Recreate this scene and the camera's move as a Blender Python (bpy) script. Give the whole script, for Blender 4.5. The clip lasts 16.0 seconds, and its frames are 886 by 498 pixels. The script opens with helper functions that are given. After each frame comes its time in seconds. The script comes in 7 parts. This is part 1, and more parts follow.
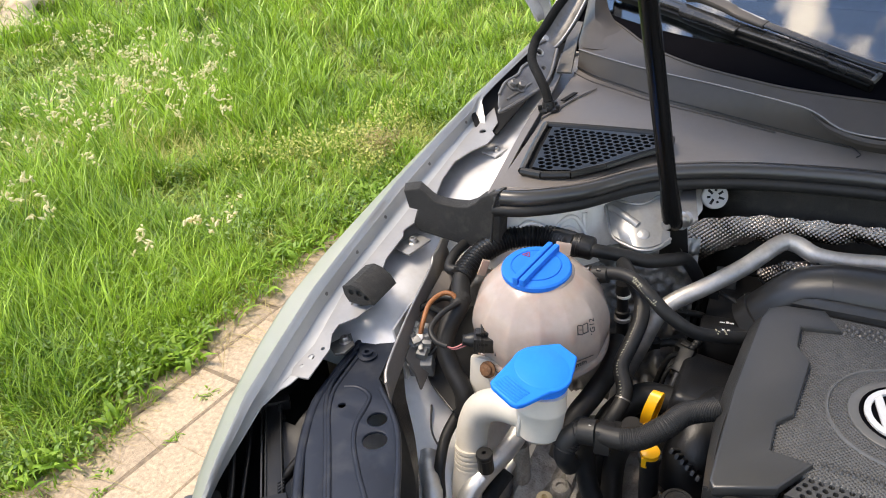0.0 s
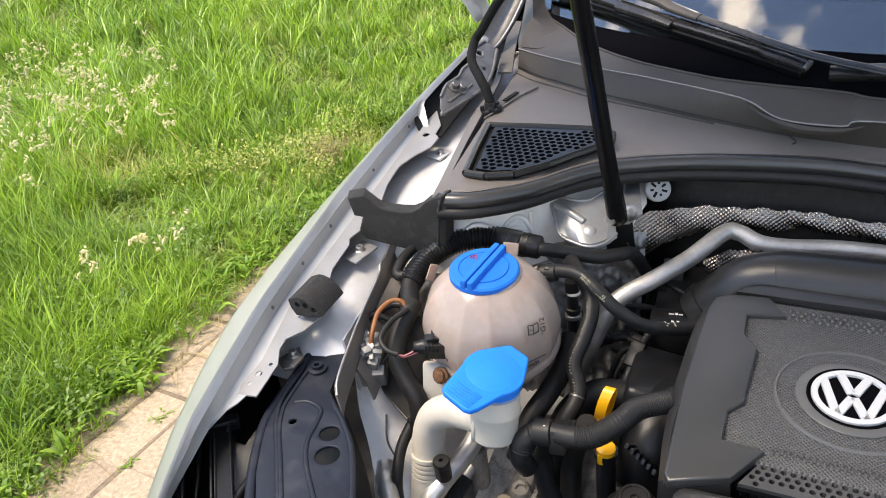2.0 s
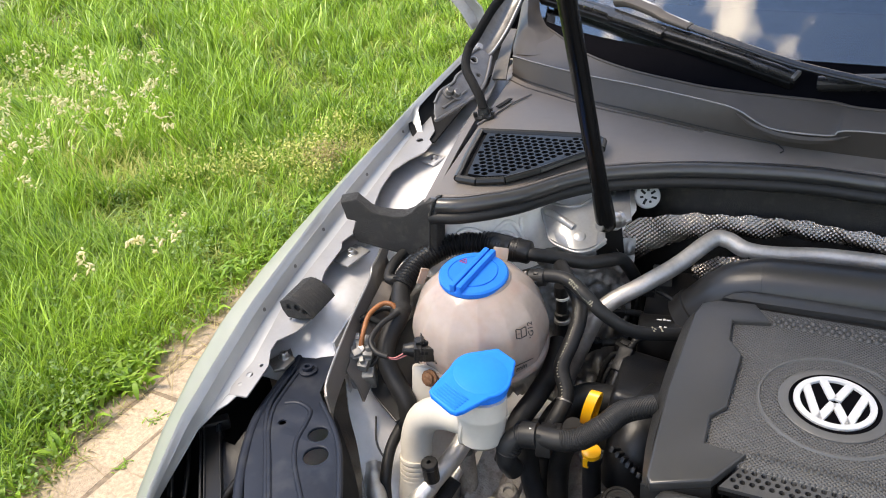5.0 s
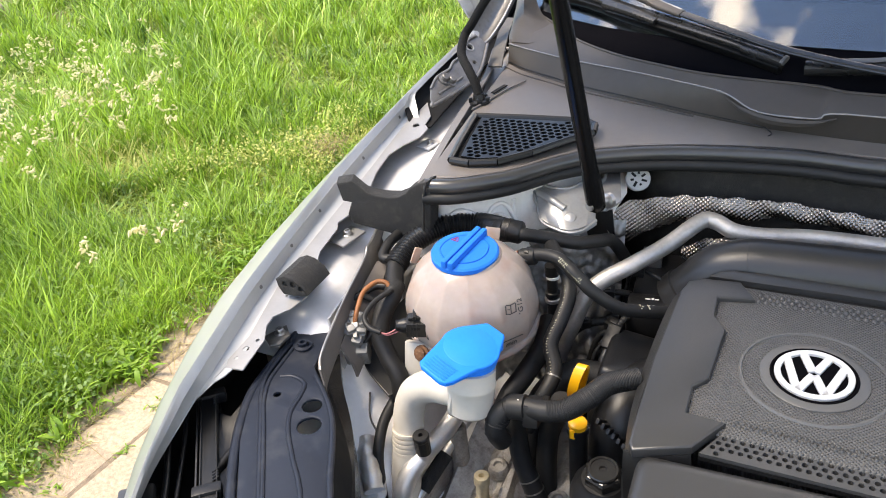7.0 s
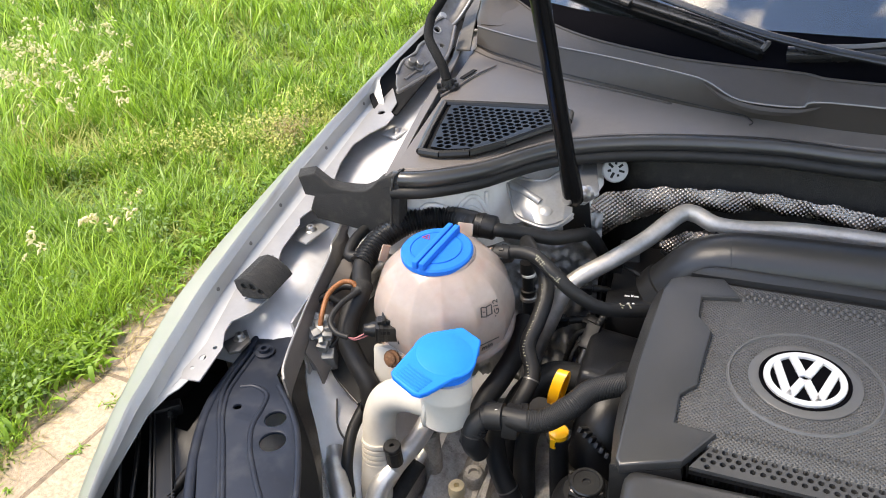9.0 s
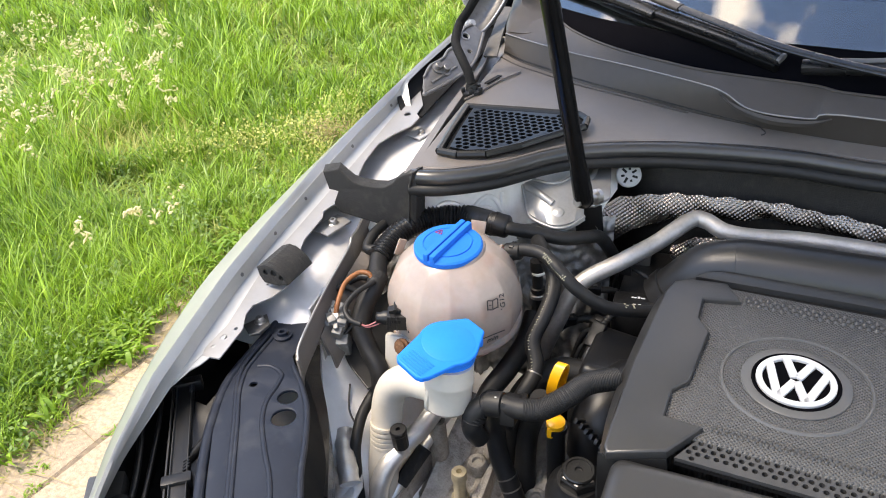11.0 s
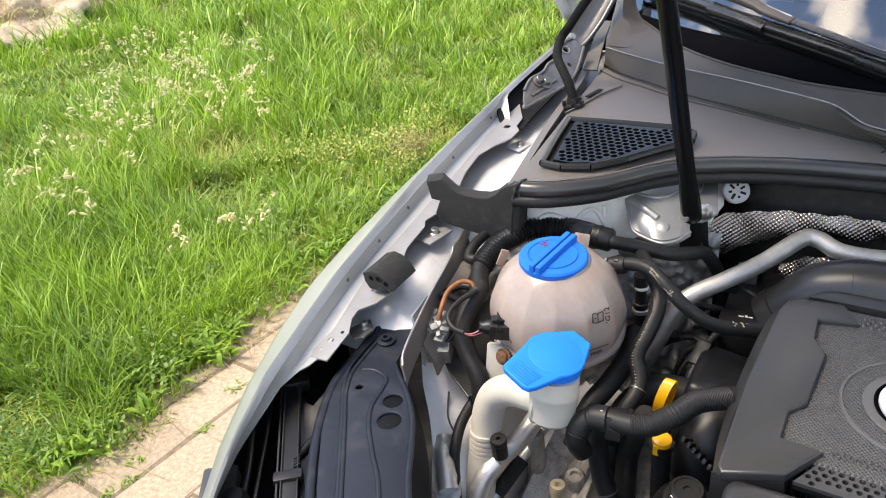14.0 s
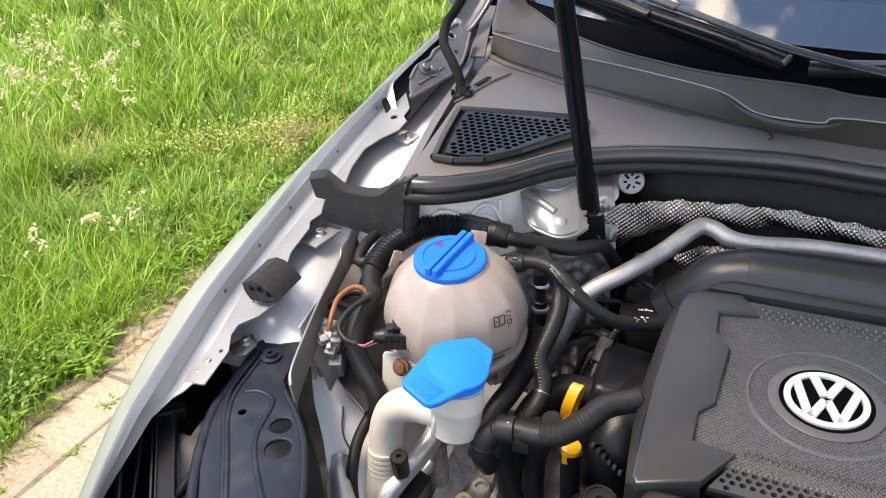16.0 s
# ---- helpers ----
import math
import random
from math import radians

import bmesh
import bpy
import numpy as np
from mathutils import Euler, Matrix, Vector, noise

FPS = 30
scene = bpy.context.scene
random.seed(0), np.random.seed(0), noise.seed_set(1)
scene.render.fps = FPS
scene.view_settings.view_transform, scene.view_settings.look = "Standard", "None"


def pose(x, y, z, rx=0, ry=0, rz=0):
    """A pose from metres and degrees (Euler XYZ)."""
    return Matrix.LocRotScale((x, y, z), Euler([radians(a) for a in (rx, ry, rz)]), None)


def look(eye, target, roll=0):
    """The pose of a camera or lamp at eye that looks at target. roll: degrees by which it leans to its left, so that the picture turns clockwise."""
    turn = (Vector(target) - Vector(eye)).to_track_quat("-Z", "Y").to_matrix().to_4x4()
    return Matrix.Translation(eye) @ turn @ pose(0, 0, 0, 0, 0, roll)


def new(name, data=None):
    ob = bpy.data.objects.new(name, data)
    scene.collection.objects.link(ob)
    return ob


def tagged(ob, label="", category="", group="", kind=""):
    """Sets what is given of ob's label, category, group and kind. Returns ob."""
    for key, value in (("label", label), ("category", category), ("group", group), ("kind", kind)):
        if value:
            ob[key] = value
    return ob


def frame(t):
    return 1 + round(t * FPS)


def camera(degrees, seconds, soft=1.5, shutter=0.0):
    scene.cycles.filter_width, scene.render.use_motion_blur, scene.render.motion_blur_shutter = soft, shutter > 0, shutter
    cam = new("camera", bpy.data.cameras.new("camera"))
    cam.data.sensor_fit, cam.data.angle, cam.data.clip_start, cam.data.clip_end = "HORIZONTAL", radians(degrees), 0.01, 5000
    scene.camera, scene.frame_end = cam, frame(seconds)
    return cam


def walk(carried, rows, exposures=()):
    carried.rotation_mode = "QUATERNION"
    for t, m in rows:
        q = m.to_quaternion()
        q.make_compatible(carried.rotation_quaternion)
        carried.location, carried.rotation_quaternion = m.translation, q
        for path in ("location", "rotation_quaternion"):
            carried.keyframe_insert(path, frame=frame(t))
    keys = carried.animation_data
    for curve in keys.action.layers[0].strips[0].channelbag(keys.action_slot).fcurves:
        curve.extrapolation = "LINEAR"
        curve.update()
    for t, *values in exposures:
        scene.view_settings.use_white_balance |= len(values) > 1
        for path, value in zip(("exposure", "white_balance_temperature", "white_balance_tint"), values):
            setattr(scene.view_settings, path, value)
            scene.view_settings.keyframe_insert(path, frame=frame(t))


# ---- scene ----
cam = camera(60.8, 16.0, soft=1.0)
PATH = [
    (0, (0.029, 0.002, 1.348), (-0.94, 1.457, 0.376), -5.2),
    (0.5, (0.032, 0.006, 1.348), (-0.901, 1.491, 0.386), -5.6),
    (1, (0.028, 0.004, 1.347), (-0.882, 1.503, 0.386), -5.5),
    (1.5, (0.032, 0.007, 1.345), (-0.866, 1.512, 0.381), -5.8),
    (2, (0.035, 0.018, 1.342), (-0.839, 1.532, 0.37), -6.4),
    (2.5, (0.032, 0.028, 1.341), (-0.801, 1.552, 0.349), -6.1),
    (3, (0.048, 0.026, 1.344), (-0.824, 1.52, 0.341), -6.1),
    (3.5, (0.048, 0.009, 1.345), (-0.957, 1.419, 0.342), -6.9),
    (4, (0.051, 0.006, 1.349), (-1.013, 1.372, 0.348), -7.4),
    (4.5, (0.045, 0.016, 1.347), (-0.851, 1.529, 0.393), -5.9),
    (6.8, (0.075, -0.004, 1.334), (-0.779, 1.526, 0.369), -5.7),
    (7, (0.072, -0.005, 1.333), (-0.809, 1.51, 0.369), -5.7),
    (7.5, (0.059, 0.003, 1.337), (-0.841, 1.503, 0.368), -5.5),
    (8, (0.044, 0.02, 1.335), (-0.82, 1.534, 0.355), -5.3),
    (8.5, (0.035, 0.037, 1.329), (-0.766, 1.57, 0.327), -5.1),
    (8.7, (0.035, 0.04, 1.326), (-0.743, 1.575, 0.308), -4.7),
    (10.8, (0.091, 0.024, 1.329), (-0.794, 1.516, 0.334), -4.6),
    (11, (0.085, 0.018, 1.33), (-0.797, 1.515, 0.338), -4.3),
    (11.5, (0.071, 0.005, 1.332), (-0.808, 1.52, 0.367), -4.7),
    (12, (0.062, 0.009, 1.337), (-0.767, 1.569, 0.4), -5.5),
    (12.5, (0.052, 0.008, 1.333), (-0.76, 1.582, 0.404), -4.4),
    (13, (0.049, -0.004, 1.331), (-0.874, 1.504, 0.396), -3.9),
    (13.5, (0.053, -0.018, 1.334), (-0.987, 1.406, 0.389), -4.7),
    (14, (0.057, -0.009, 1.333), (-0.994, 1.406, 0.387), -5.6),
    (14.5, (0.054, 0.004, 1.329), (-0.918, 1.471, 0.379), -5.6),
    (15, (0.032, 0.025, 1.334), (-0.841, 1.553, 0.384), -4.2),
    (15.5, (0.009, 0.026, 1.331), (-0.829, 1.57, 0.375), -2.3),
    (16, (0.019, 0.045, 1.317), (-0.768, 1.59, 0.321), -3.1),
]
EXPOSURE, KELVIN, TINT = 1.14, 7650, 13
AUTO = [(0.0, -0.18), (2.5, -0.16), (3.5, -0.03), (4.1, -0.03), (4.7, -0.10), (7.0, 0.08), (8.5, 0.08), (11.0, 0.08), (12.5, 0.02), (13.5, -0.02), (14.5, -0.17), (15.2, -0.13), (16.0, 0.0)]
walk(cam, [(t, look(eye, target, roll)) for t, eye, target, roll in PATH], exposures=[(t, EXPOSURE + d, KELVIN, TINT) for t, d in AUTO])

# ---- world, sun, exposure ----
SUN_EL, SUN_AZ = 63.0, 240.0        # elevation; compass angle clockwise from +y
world = bpy.data.worlds.new("sky")
scene.world = world
world.use_nodes = True
wn, wl = world.node_tree.nodes, world.node_tree.links
wn.clear()
sky = wn.new("ShaderNodeTexSky")
sky.sky_type, sky.sun_disc = "NISHITA", False
sky.ozone_density, sky.dust_density = 4.0, 0.3
sky.sun_elevation, sky.sun_rotation = radians(SUN_EL), radians(SUN_AZ)
wco = wn.new("ShaderNodeTexCoord")
cloud = wn.new("ShaderNodeTexNoise")
cloud.inputs["Scale"].default_value, cloud.inputs["Detail"].default_value, cloud.inputs["Roughness"].default_value = 4.2, 10.0, 0.50
cramp = wn.new("ShaderNodeValToRGB")
cramp.color_ramp.elements[0].position, cramp.color_ramp.elements[1].position = 0.545, 0.67
cmix = wn.new("ShaderNodeMixRGB")
cmix.inputs["Color2"].default_value = (12.0, 11.3, 10.8, 1)
wbg, wout = wn.new("ShaderNodeBackground"), wn.new("ShaderNodeOutputWorld")
wbg.inputs["Strength"].default_value = 0.19
wmap = wn.new("ShaderNodeMapping")
wmap.inputs["Location"].default_value = (-8.49, -14.8, -19.23)
wl.new(wco.outputs["Generated"], wmap.inputs["Vector"])
wl.new(wmap.outputs["Vector"], cloud.inputs["Vector"])
wl.new(cloud.outputs["Fac"], cramp.inputs["Fac"])
wl.new(cramp.outputs["Color"], cmix.inputs["Fac"])
wl.new(sky.outputs["Color"], cmix.inputs["Color1"])
wl.new(cmix.outputs["Color"], wbg.inputs["Color"])
wl.new(wbg.outputs["Background"], wout.inputs["Surface"])

sun_data = bpy.data.lights.new("sun", "SUN")
sun_data.energy, sun_data.angle, sun_data.color = 2.75, radians(22), (1.0, 0.95, 0.87)
sun = new("sun", sun_data)
_a, _e = radians(SUN_AZ), radians(SUN_EL)
SUN_DIR = Vector((math.sin(_a) * math.cos(_e), math.cos(_a) * math.cos(_e), math.sin(_e)))
sun.matrix_world = look(SUN_DIR * 20, (0, 0, 0))


# ---- materials ----
def mat(name, col, rough=0.5, metal=0.0, var=0.15, scale=25.0, bump=0.0, bscale=300.0, coat=0.0, spots=0.0, spot_col=(0.3, 0.26, 0.2), island=0.0, spec=0.5, sheen=0.0):
    """Base colour with variation at two scales, dusty spots, roughness variation and fine relief."""
    m = bpy.data.materials.new(name)
    m.use_nodes = True
    n, l = m.node_tree.nodes, m.node_tree.links
    b = n["Principled BSDF"]
    b.inputs["Roughness"].default_value, b.inputs["Metallic"].default_value = rough, metal
    b.inputs["Coat Weight"].default_value, b.inputs["Specular IOR Level"].default_value = coat, spec
    b.inputs["Coat Roughness"].default_value = 0.06
    co = n.new("ShaderNodeTexCoord")
    big, fine = n.new("ShaderNodeTexNoise"), n.new("ShaderNodeTexNoise")
    big.inputs["Scale"].default_value, big.inputs["Detail"].default_value = scale, 5
    fine.inputs["Scale"].default_value, fine.inputs["Detail"].default_value = scale * 9, 4
    for t in (big, fine):
        l.new(co.outputs["Object"], t.inputs["Vector"])
    add = n.new("ShaderNodeMath")
    add.operation = "MULTIPLY_ADD"
    add.inputs[1].default_value = 0.4
    l.new(fine.outputs["Fac"], add.inputs[0])
    l.new(big.outputs["Fac"], add.inputs[2])
    ramp = n.new("ShaderNodeMapRange")
    ramp.inputs["From Min"].default_value, ramp.inputs["From Max"].default_value = 0.4, 1.0
    ramp.inputs["To Min"].default_value, ramp.inputs["To Max"].default_value = 1 - var, 1 + var
    l.new(add.outputs[0], ramp.inputs["Value"])
    val = ramp.outputs["Result"]
    if island:
        geo = n.new("ShaderNodeObjectInfo" if island < 0 else "ShaderNodeNewGeometry")
        r2 = n.new("ShaderNodeMapRange")
        r2.inputs["To Min"].default_value, r2.inputs["To Max"].default_value = 1 - abs(island), 1 + abs(island)
        l.new(geo.outputs["Random" if island < 0 else "Random Per Island"], r2.inputs["Value"])
        mu = n.new("ShaderNodeMath")
        mu.operation = "MULTIPLY"
        l.new(val, mu.inputs[0]), l.new(r2.outputs["Result"], mu.inputs[1])
        val = mu.outputs[0]
    hsv = n.new("ShaderNodeHueSaturation")
    hsv.inputs["Color"].default_value = (*col, 1)
    l.new(val, hsv.inputs["Value"])
    out = hsv.outputs["Color"]
    if spots:
        sp = n.new("ShaderNodeTexNoise")
        sp.inputs["Scale"].default_value, sp.inputs["Detail"].default_value = scale * 2.3, 8
        l.new(co.outputs["Object"], sp.inputs["Vector"])
        sr = n.new("ShaderNodeMapRange")
        sr.inputs["From Min"].default_value, sr.inputs["From Max"].default_value = 0.52, 0.72
        sr.inputs["To Max"].default_value = spots
        l.new(sp.outputs["Fac"], sr.inputs["Value"])
        mx = n.new("ShaderNodeMixRGB")
        mx.inputs["Color2"].default_value = (*spot_col, 1)
        l.new(sr.outputs["Result"], mx.inputs["Fac"]), l.new(out, mx.inputs["Color1"])
        out = mx.outputs["Color"]
    l.new(out, b.inputs["Base Color"])
    rr = n.new("ShaderNodeMapRange")
    rr.inputs["To Min"].default_value, rr.inputs["To Max"].default_value = max(0.02, rough * 0.75), min(1, rough * 1.25)
    l.new(big.outputs["Fac"], rr.inputs["Value"]), l.new(rr.outputs["Result"], b.inputs["Roughness"])
    if bump:
        bn = n.new("ShaderNodeTexNoise")
        bn.inputs["Scale"].default_value, bn.inputs["Detail"].default_value = bscale, 3
        bu = n.new("ShaderNodeBump")
        bu.inputs["Strength"].default_value, bu.inputs["Distance"].default_value = bump, 0.002
        l.new(co.outputs["Object"], bn.inputs["Vector"]), l.new(bn.outputs["Fac"], bu.inputs["Height"])
        l.new(bu.outputs["Normal"], b.inputs["Normal"])
    return m


def dotted(name, col, pitch, rough=0.45, strength=0.6, turn=45.0):
    """Moulded plastic with a regular relief of small pyramids."""
    m = mat(name, col, rough, var=0.1)
    n, l = m.node_tree.nodes, m.node_tree.links
    co, mp = n.new("ShaderNodeTexCoord"), n.new("ShaderNodeMapping")
    mp.inputs["Rotation"].default_value = (0, 0, radians(turn))
    l.new(co.outputs["Object"], mp.inputs["Vector"])
    outs = []
    for axis in "XY":
        w = n.new("ShaderNodeTexWave")
        w.bands_direction, w.inputs["Scale"].default_value = axis, 0.314 / pitch
        l.new(mp.outputs["Vector"], w.inputs["Vector"])
        outs.append(w.outputs["Fac"])
    mu, bu = n.new("ShaderNodeMath"), n.new("ShaderNodeBump")
    mu.operation = "MULTIPLY"
    l.new(outs[0], mu.inputs[0]), l.new(outs[1], mu.inputs[1])
    bu.inputs["Strength"].default_value, bu.inputs["Distance"].default_value = strength, 0.0012
    l.new(mu.outputs[0], bu.inputs["Height"]), l.new(bu.outputs["Normal"], n["Principled BSDF"].inputs["Normal"])
    return m


def leafy(name, col, col2, rough=0.5):
    """Thin leaves that let light through; every blade has its own tone."""
    m = bpy.data.materials.new(name)
    m.use_nodes = True
    n, l = m.node_tree.nodes, m.node_tree.links
    b = n["Principled BSDF"]
    geo, co = n.new("ShaderNodeNewGeometry"), n.new("ShaderNodeTexCoord")
    patch = n.new("ShaderNodeTexNoise")
    patch.inputs["Scale"].default_value, patch.inputs["Detail"].default_value = 1.3, 4
    l.new(co.outputs["Object"], patch.inputs["Vector"])
    av = n.new("ShaderNodeMath")
    av.operation = "MULTIPLY_ADD"
    av.inputs[1].default_value = 0.80
    l.new(geo.outputs["Random Per Island"], av.inputs[0])
    pr = n.new("ShaderNodeMapRange")
    pr.inputs["From Min"].default_value, pr.inputs["From Max"].default_value, pr.inputs["To Max"].default_value = 0.35, 0.65, 0.30
    l.new(patch.outputs["Fac"], pr.inputs["Value"]), l.new(pr.outputs["Result"], av.inputs[2])
    mx = n.new("ShaderNodeMixRGB")
    mx.inputs["Color1"].default_value, mx.inputs["Color2"].default_value = (*col, 1), (*col2, 1)
    l.new(av.outputs[0], mx.inputs["Fac"]), l.new(mx.outputs["Color"], b.inputs["Base Color"])
    b.inputs["Roughness"].default_value = rough
    tr, mixs = n.new("ShaderNodeBsdfTranslucent"), n.new("ShaderNodeMixShader")
    mixs.inputs["Fac"].default_value = 0.3
    l.new(mx.outputs["Color"], tr.inputs["Color"])
    l.new(b.outputs["BSDF"], mixs.inputs[1]), l.new(tr.outputs["BSDF"], mixs.inputs[2])
    l.new(mixs.outputs["Shader"], n["Material Output"].inputs["Surface"])
    return m


PAINT = mat("silver_paint", (0.40, 0.405, 0.40), 0.36, 0.30, var=0.05, scale=60, coat=0.5)
PAINT_IN = mat("silver_paint_inner", (0.60, 0.60, 0.61), 0.40, 0.30, var=0.10, scale=14, spots=0.35, spot_col=(0.36, 0.31, 0.25), coat=0.1)
SEALED = mat("sealed_body_sheet", (0.74, 0.72, 0.68), 0.42, 0.0, var=0.12, scale=20, bump=0.4, bscale=60, spots=0.3, spot_col=(0.52, 0.46, 0.38))
ALU = mat("bare_aluminium", (0.66, 0.65, 0.63), 0.42, 0.75, var=0.15, scale=40, bump=0.15, bscale=500)
CAST = mat("cast_aluminium", (0.36, 0.335, 0.30), 0.50, 0.45, var=0.45, scale=45, bump=0.6, bscale=420, spots=0.6, spot_col=(0.12, 0.10, 0.08))
STEEL = mat("zinc_steel", (0.44, 0.43, 0.42), 0.38, 0.9, var=0.2, scale=60, spots=0.2, spot_col=(0.3, 0.22, 0.14))
RUST = mat("rusty_steel", (0.13, 0.062, 0.03), 0.8, 0.3, var=0.6, scale=160, bump=0.6, spots=0.5, spot_col=(0.30, 0.20, 0.12))
BLACK = mat("black_plastic", (0.008, 0.008, 0.0084), 0.38, var=0.25, scale=30, bump=0.15, bscale=900, spots=0.05, spot_col=(0.07, 0.065, 0.06), spec=0.42)
BLACK_DEEP = mat("black_recess", (0.008, 0.008, 0.008), 0.7, var=0.3, scale=25, spec=0.2)
RUBBER = mat("black_rubber", (0.013, 0.013, 0.013), 0.50, var=0.25, scale=40, bump=0.10, bscale=900, spec=0.32, spots=0.06, spot_col=(0.08, 0.075, 0.07))
FOAM = mat("dark_foam", (0.013, 0.0128, 0.0125), 0.85, var=0.3, scale=40, bump=0.5, bscale=900, spots=0.15, spot_col=(0.12, 0.11, 0.09))
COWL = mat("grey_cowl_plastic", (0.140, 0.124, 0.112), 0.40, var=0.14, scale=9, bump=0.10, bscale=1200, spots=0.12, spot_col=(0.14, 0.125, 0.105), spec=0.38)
PANEL = mat("blue_black_painted_sheet", (0.015, 0.019, 0.029), 0.40, 0.1, var=0.15, scale=18, coat=0.0, spec=0.28, spots=0.2, spot_col=(0.10, 0.10, 0.10))
COVER = mat("engine_cover_plastic", (0.028, 0.028, 0.0278), 0.36, var=0.10, scale=15, bump=0.1, bscale=1500, spec=0.65)
# Greyer than COVER: highlights on the small dots are put into the base colour.
COVER_DOTS = dotted("engine_cover_relief", (0.078, 0.077, 0.075), 0.0030, rough=0.38, strength=1.1)
COVER_RING = mat("engine_cover_smooth", (0.095, 0.094, 0.092), 0.36, var=0.06, bump=0.08, bscale=1500)
COVER_STRIP = mat("engine_cover_strip", (0.050, 0.050, 0.050), 0.34, var=0.08, bump=0.1, bscale=1500)
GLOSS = mat("satin_black_plastic", (0.013, 0.0125, 0.012), 0.24, var=0.15, scale=12)
SATIN = mat("satin_intake_plastic", (0.016, 0.0155, 0.015), 0.34, var=0.12, scale=10, bump=0.08, bscale=1200, spec=0.6)
GRILLE = mat("grille_black", (0.006, 0.006, 0.006), 0.34, var=0.2, scale=40, spec=0.45)
HOSE_WOVEN = mat("woven_black_hose", (0.006, 0.006, 0.006), 0.75, var=0.3, scale=60, bump=0.5, bscale=900, spec=0.2)
BRACKET = mat("galvanised_bracket", (0.32, 0.32, 0.318), 0.36, 0.45, var=0.18, scale=30, spots=0.25, spot_col=(0.24, 0.21, 0.18))
GREY_DISC = mat("grey_disc", (0.36, 0.36, 0.35), 0.45, var=0.1)
FLANGE = mat("silver_paint_thin", (0.31, 0.308, 0.306), 0.36, 0.35, var=0.08, scale=25, spots=0.15, spot_col=(0.36, 0.33, 0.29))
HINGE = mat("hinge_steel", (0.17, 0.165, 0.16), 0.40, 0.6, var=0.25, scale=50, spots=0.35, spot_col=(0.10, 0.08, 0.06))
# Rear moulding, darker than COWL: shade on its face is in the base colour.
COWL_SHADED = mat("shaded_rear_cowl_moulding", (0.054, 0.047, 0.041), 0.44, var=0.15, scale=9, bump=0.12, bscale=1100, spec=0.30)
DUCT = mat("ribbed_duct_plastic", (0.010, 0.010, 0.0105), 0.30, var=0.2, scale=30, spec=0.7)
PIPE = mat("weathered_metal_pipe", (0.50, 0.475, 0.445), 0.46, 0.7, var=0.28, scale=22, bump=0.18, bscale=500, spots=0.3, spot_col=(0.30, 0.26, 0.21))
# Lighter, glossier cowl plastic that paints in the highlight on the step's edge.
COWL_GLINT = mat("cowl_edge_glint", (0.16, 0.15, 0.14), 0.18, var=0.1, scale=9, spec=1.0)
SEAL_TOP = mat("grey_black_seal_rubber", (0.026, 0.025, 0.024), 0.32, var=0.15, scale=20, spec=0.8)
STRUT = mat("black_gloss_paint", (0.005, 0.005, 0.005), 0.24, var=0.1, spec=0.35)
TERMINAL = mat("zinc_terminal", (0.22, 0.22, 0.215), 0.5, 0.5, var=0.3, scale=80, spots=0.4, spot_col=(0.12, 0.10, 0.08))
INSULATION = mat("firewall_insulation", (0.026, 0.0245, 0.0225), 0.95, var=0.3, scale=30, bump=0.6, bscale=500, spots=0.3, spot_col=(0.07, 0.065, 0.055), spec=0.3)
DARK_SEAM = mat("dark_sealant", (0.10, 0.095, 0.09), 0.7, var=0.2)
# Silver sheet lightened well past PAINT_IN, so brightness comes from its base colour.
LIT_SHEET = mat("lit_silver_sheet", (0.86, 0.86, 0.85), 0.36, 0.0, var=0.08, scale=18, spots=0.25, spot_col=(0.55, 0.51, 0.45))
WIPER = mat("wiper_black", (0.005, 0.005, 0.005), 0.40, var=0.15, spec=0.12)
WIPER_GLOSS = mat("wiper_gloss_black", (0.014, 0.014, 0.014), 0.26, var=0.2, scale=30, spec=0.6)
WRINKLED = mat("wrinkled_foil", (0.26, 0.255, 0.245), 0.46, 0.5, var=0.3, scale=40, bump=1.0, bscale=70, spots=0.3, spot_col=(0.12, 0.115, 0.10))
BRASSY = mat("passivated_bolt", (0.56, 0.49, 0.34), 0.38, 0.6, var=0.2, scale=90)
WHITE = mat("white_emblem", (0.56, 0.56, 0.555), 0.35, var=0.03)
BLUE_CAP = mat("blue_plastic", (0.0006, 0.15, 0.60), 0.50, var=0.08, scale=30, bump=0.05, spec=0.25)
BLUE_LID = mat("light_blue_plastic", (0.0006, 0.20, 0.80), 0.55, var=0.06, scale=30, bump=0.05, spec=0.18)
CREAM = mat("cream_plastic", (0.53, 0.495, 0.43), 0.42, var=0.08, scale=16, spots=0.2, spot_col=(0.40, 0.34, 0.25))
YELLOW = mat("yellow_plastic", (0.80, 0.38, 0.01), 0.38, var=0.08)
COPPER = mat("orange_brown_wire", (0.23, 0.085, 0.026), 0.5, var=0.35, scale=60)
PINK_WIRE = mat("pink_wire", (0.45, 0.15, 0.15), 0.5)
RED_MARK = mat("red_mark", (0.26, 0.03, 0.10), 0.5)
INK = mat("black_print", (0.02, 0.02, 0.02), 0.6)
PALE_INK = mat("pale_print", (0.36, 0.34, 0.25), 0.6)
LABEL = mat("paper_label", (0.6, 0.6, 0.58), 0.6)
PAVER = mat("clay_paver", (0.42, 0.325, 0.225), 0.9, var=0.40, scale=80, bump=1.0, bscale=300, spots=0.6, spot_col=(0.27, 0.205, 0.14), island=-0.13)
PAVER_REST = mat("clay_paver_rest", (0.33, 0.25, 0.17), 0.88, var=0.35, scale=30, bump=0.9, bscale=160, spots=0.45, spot_col=(0.34, 0.26, 0.18), island=0.12)
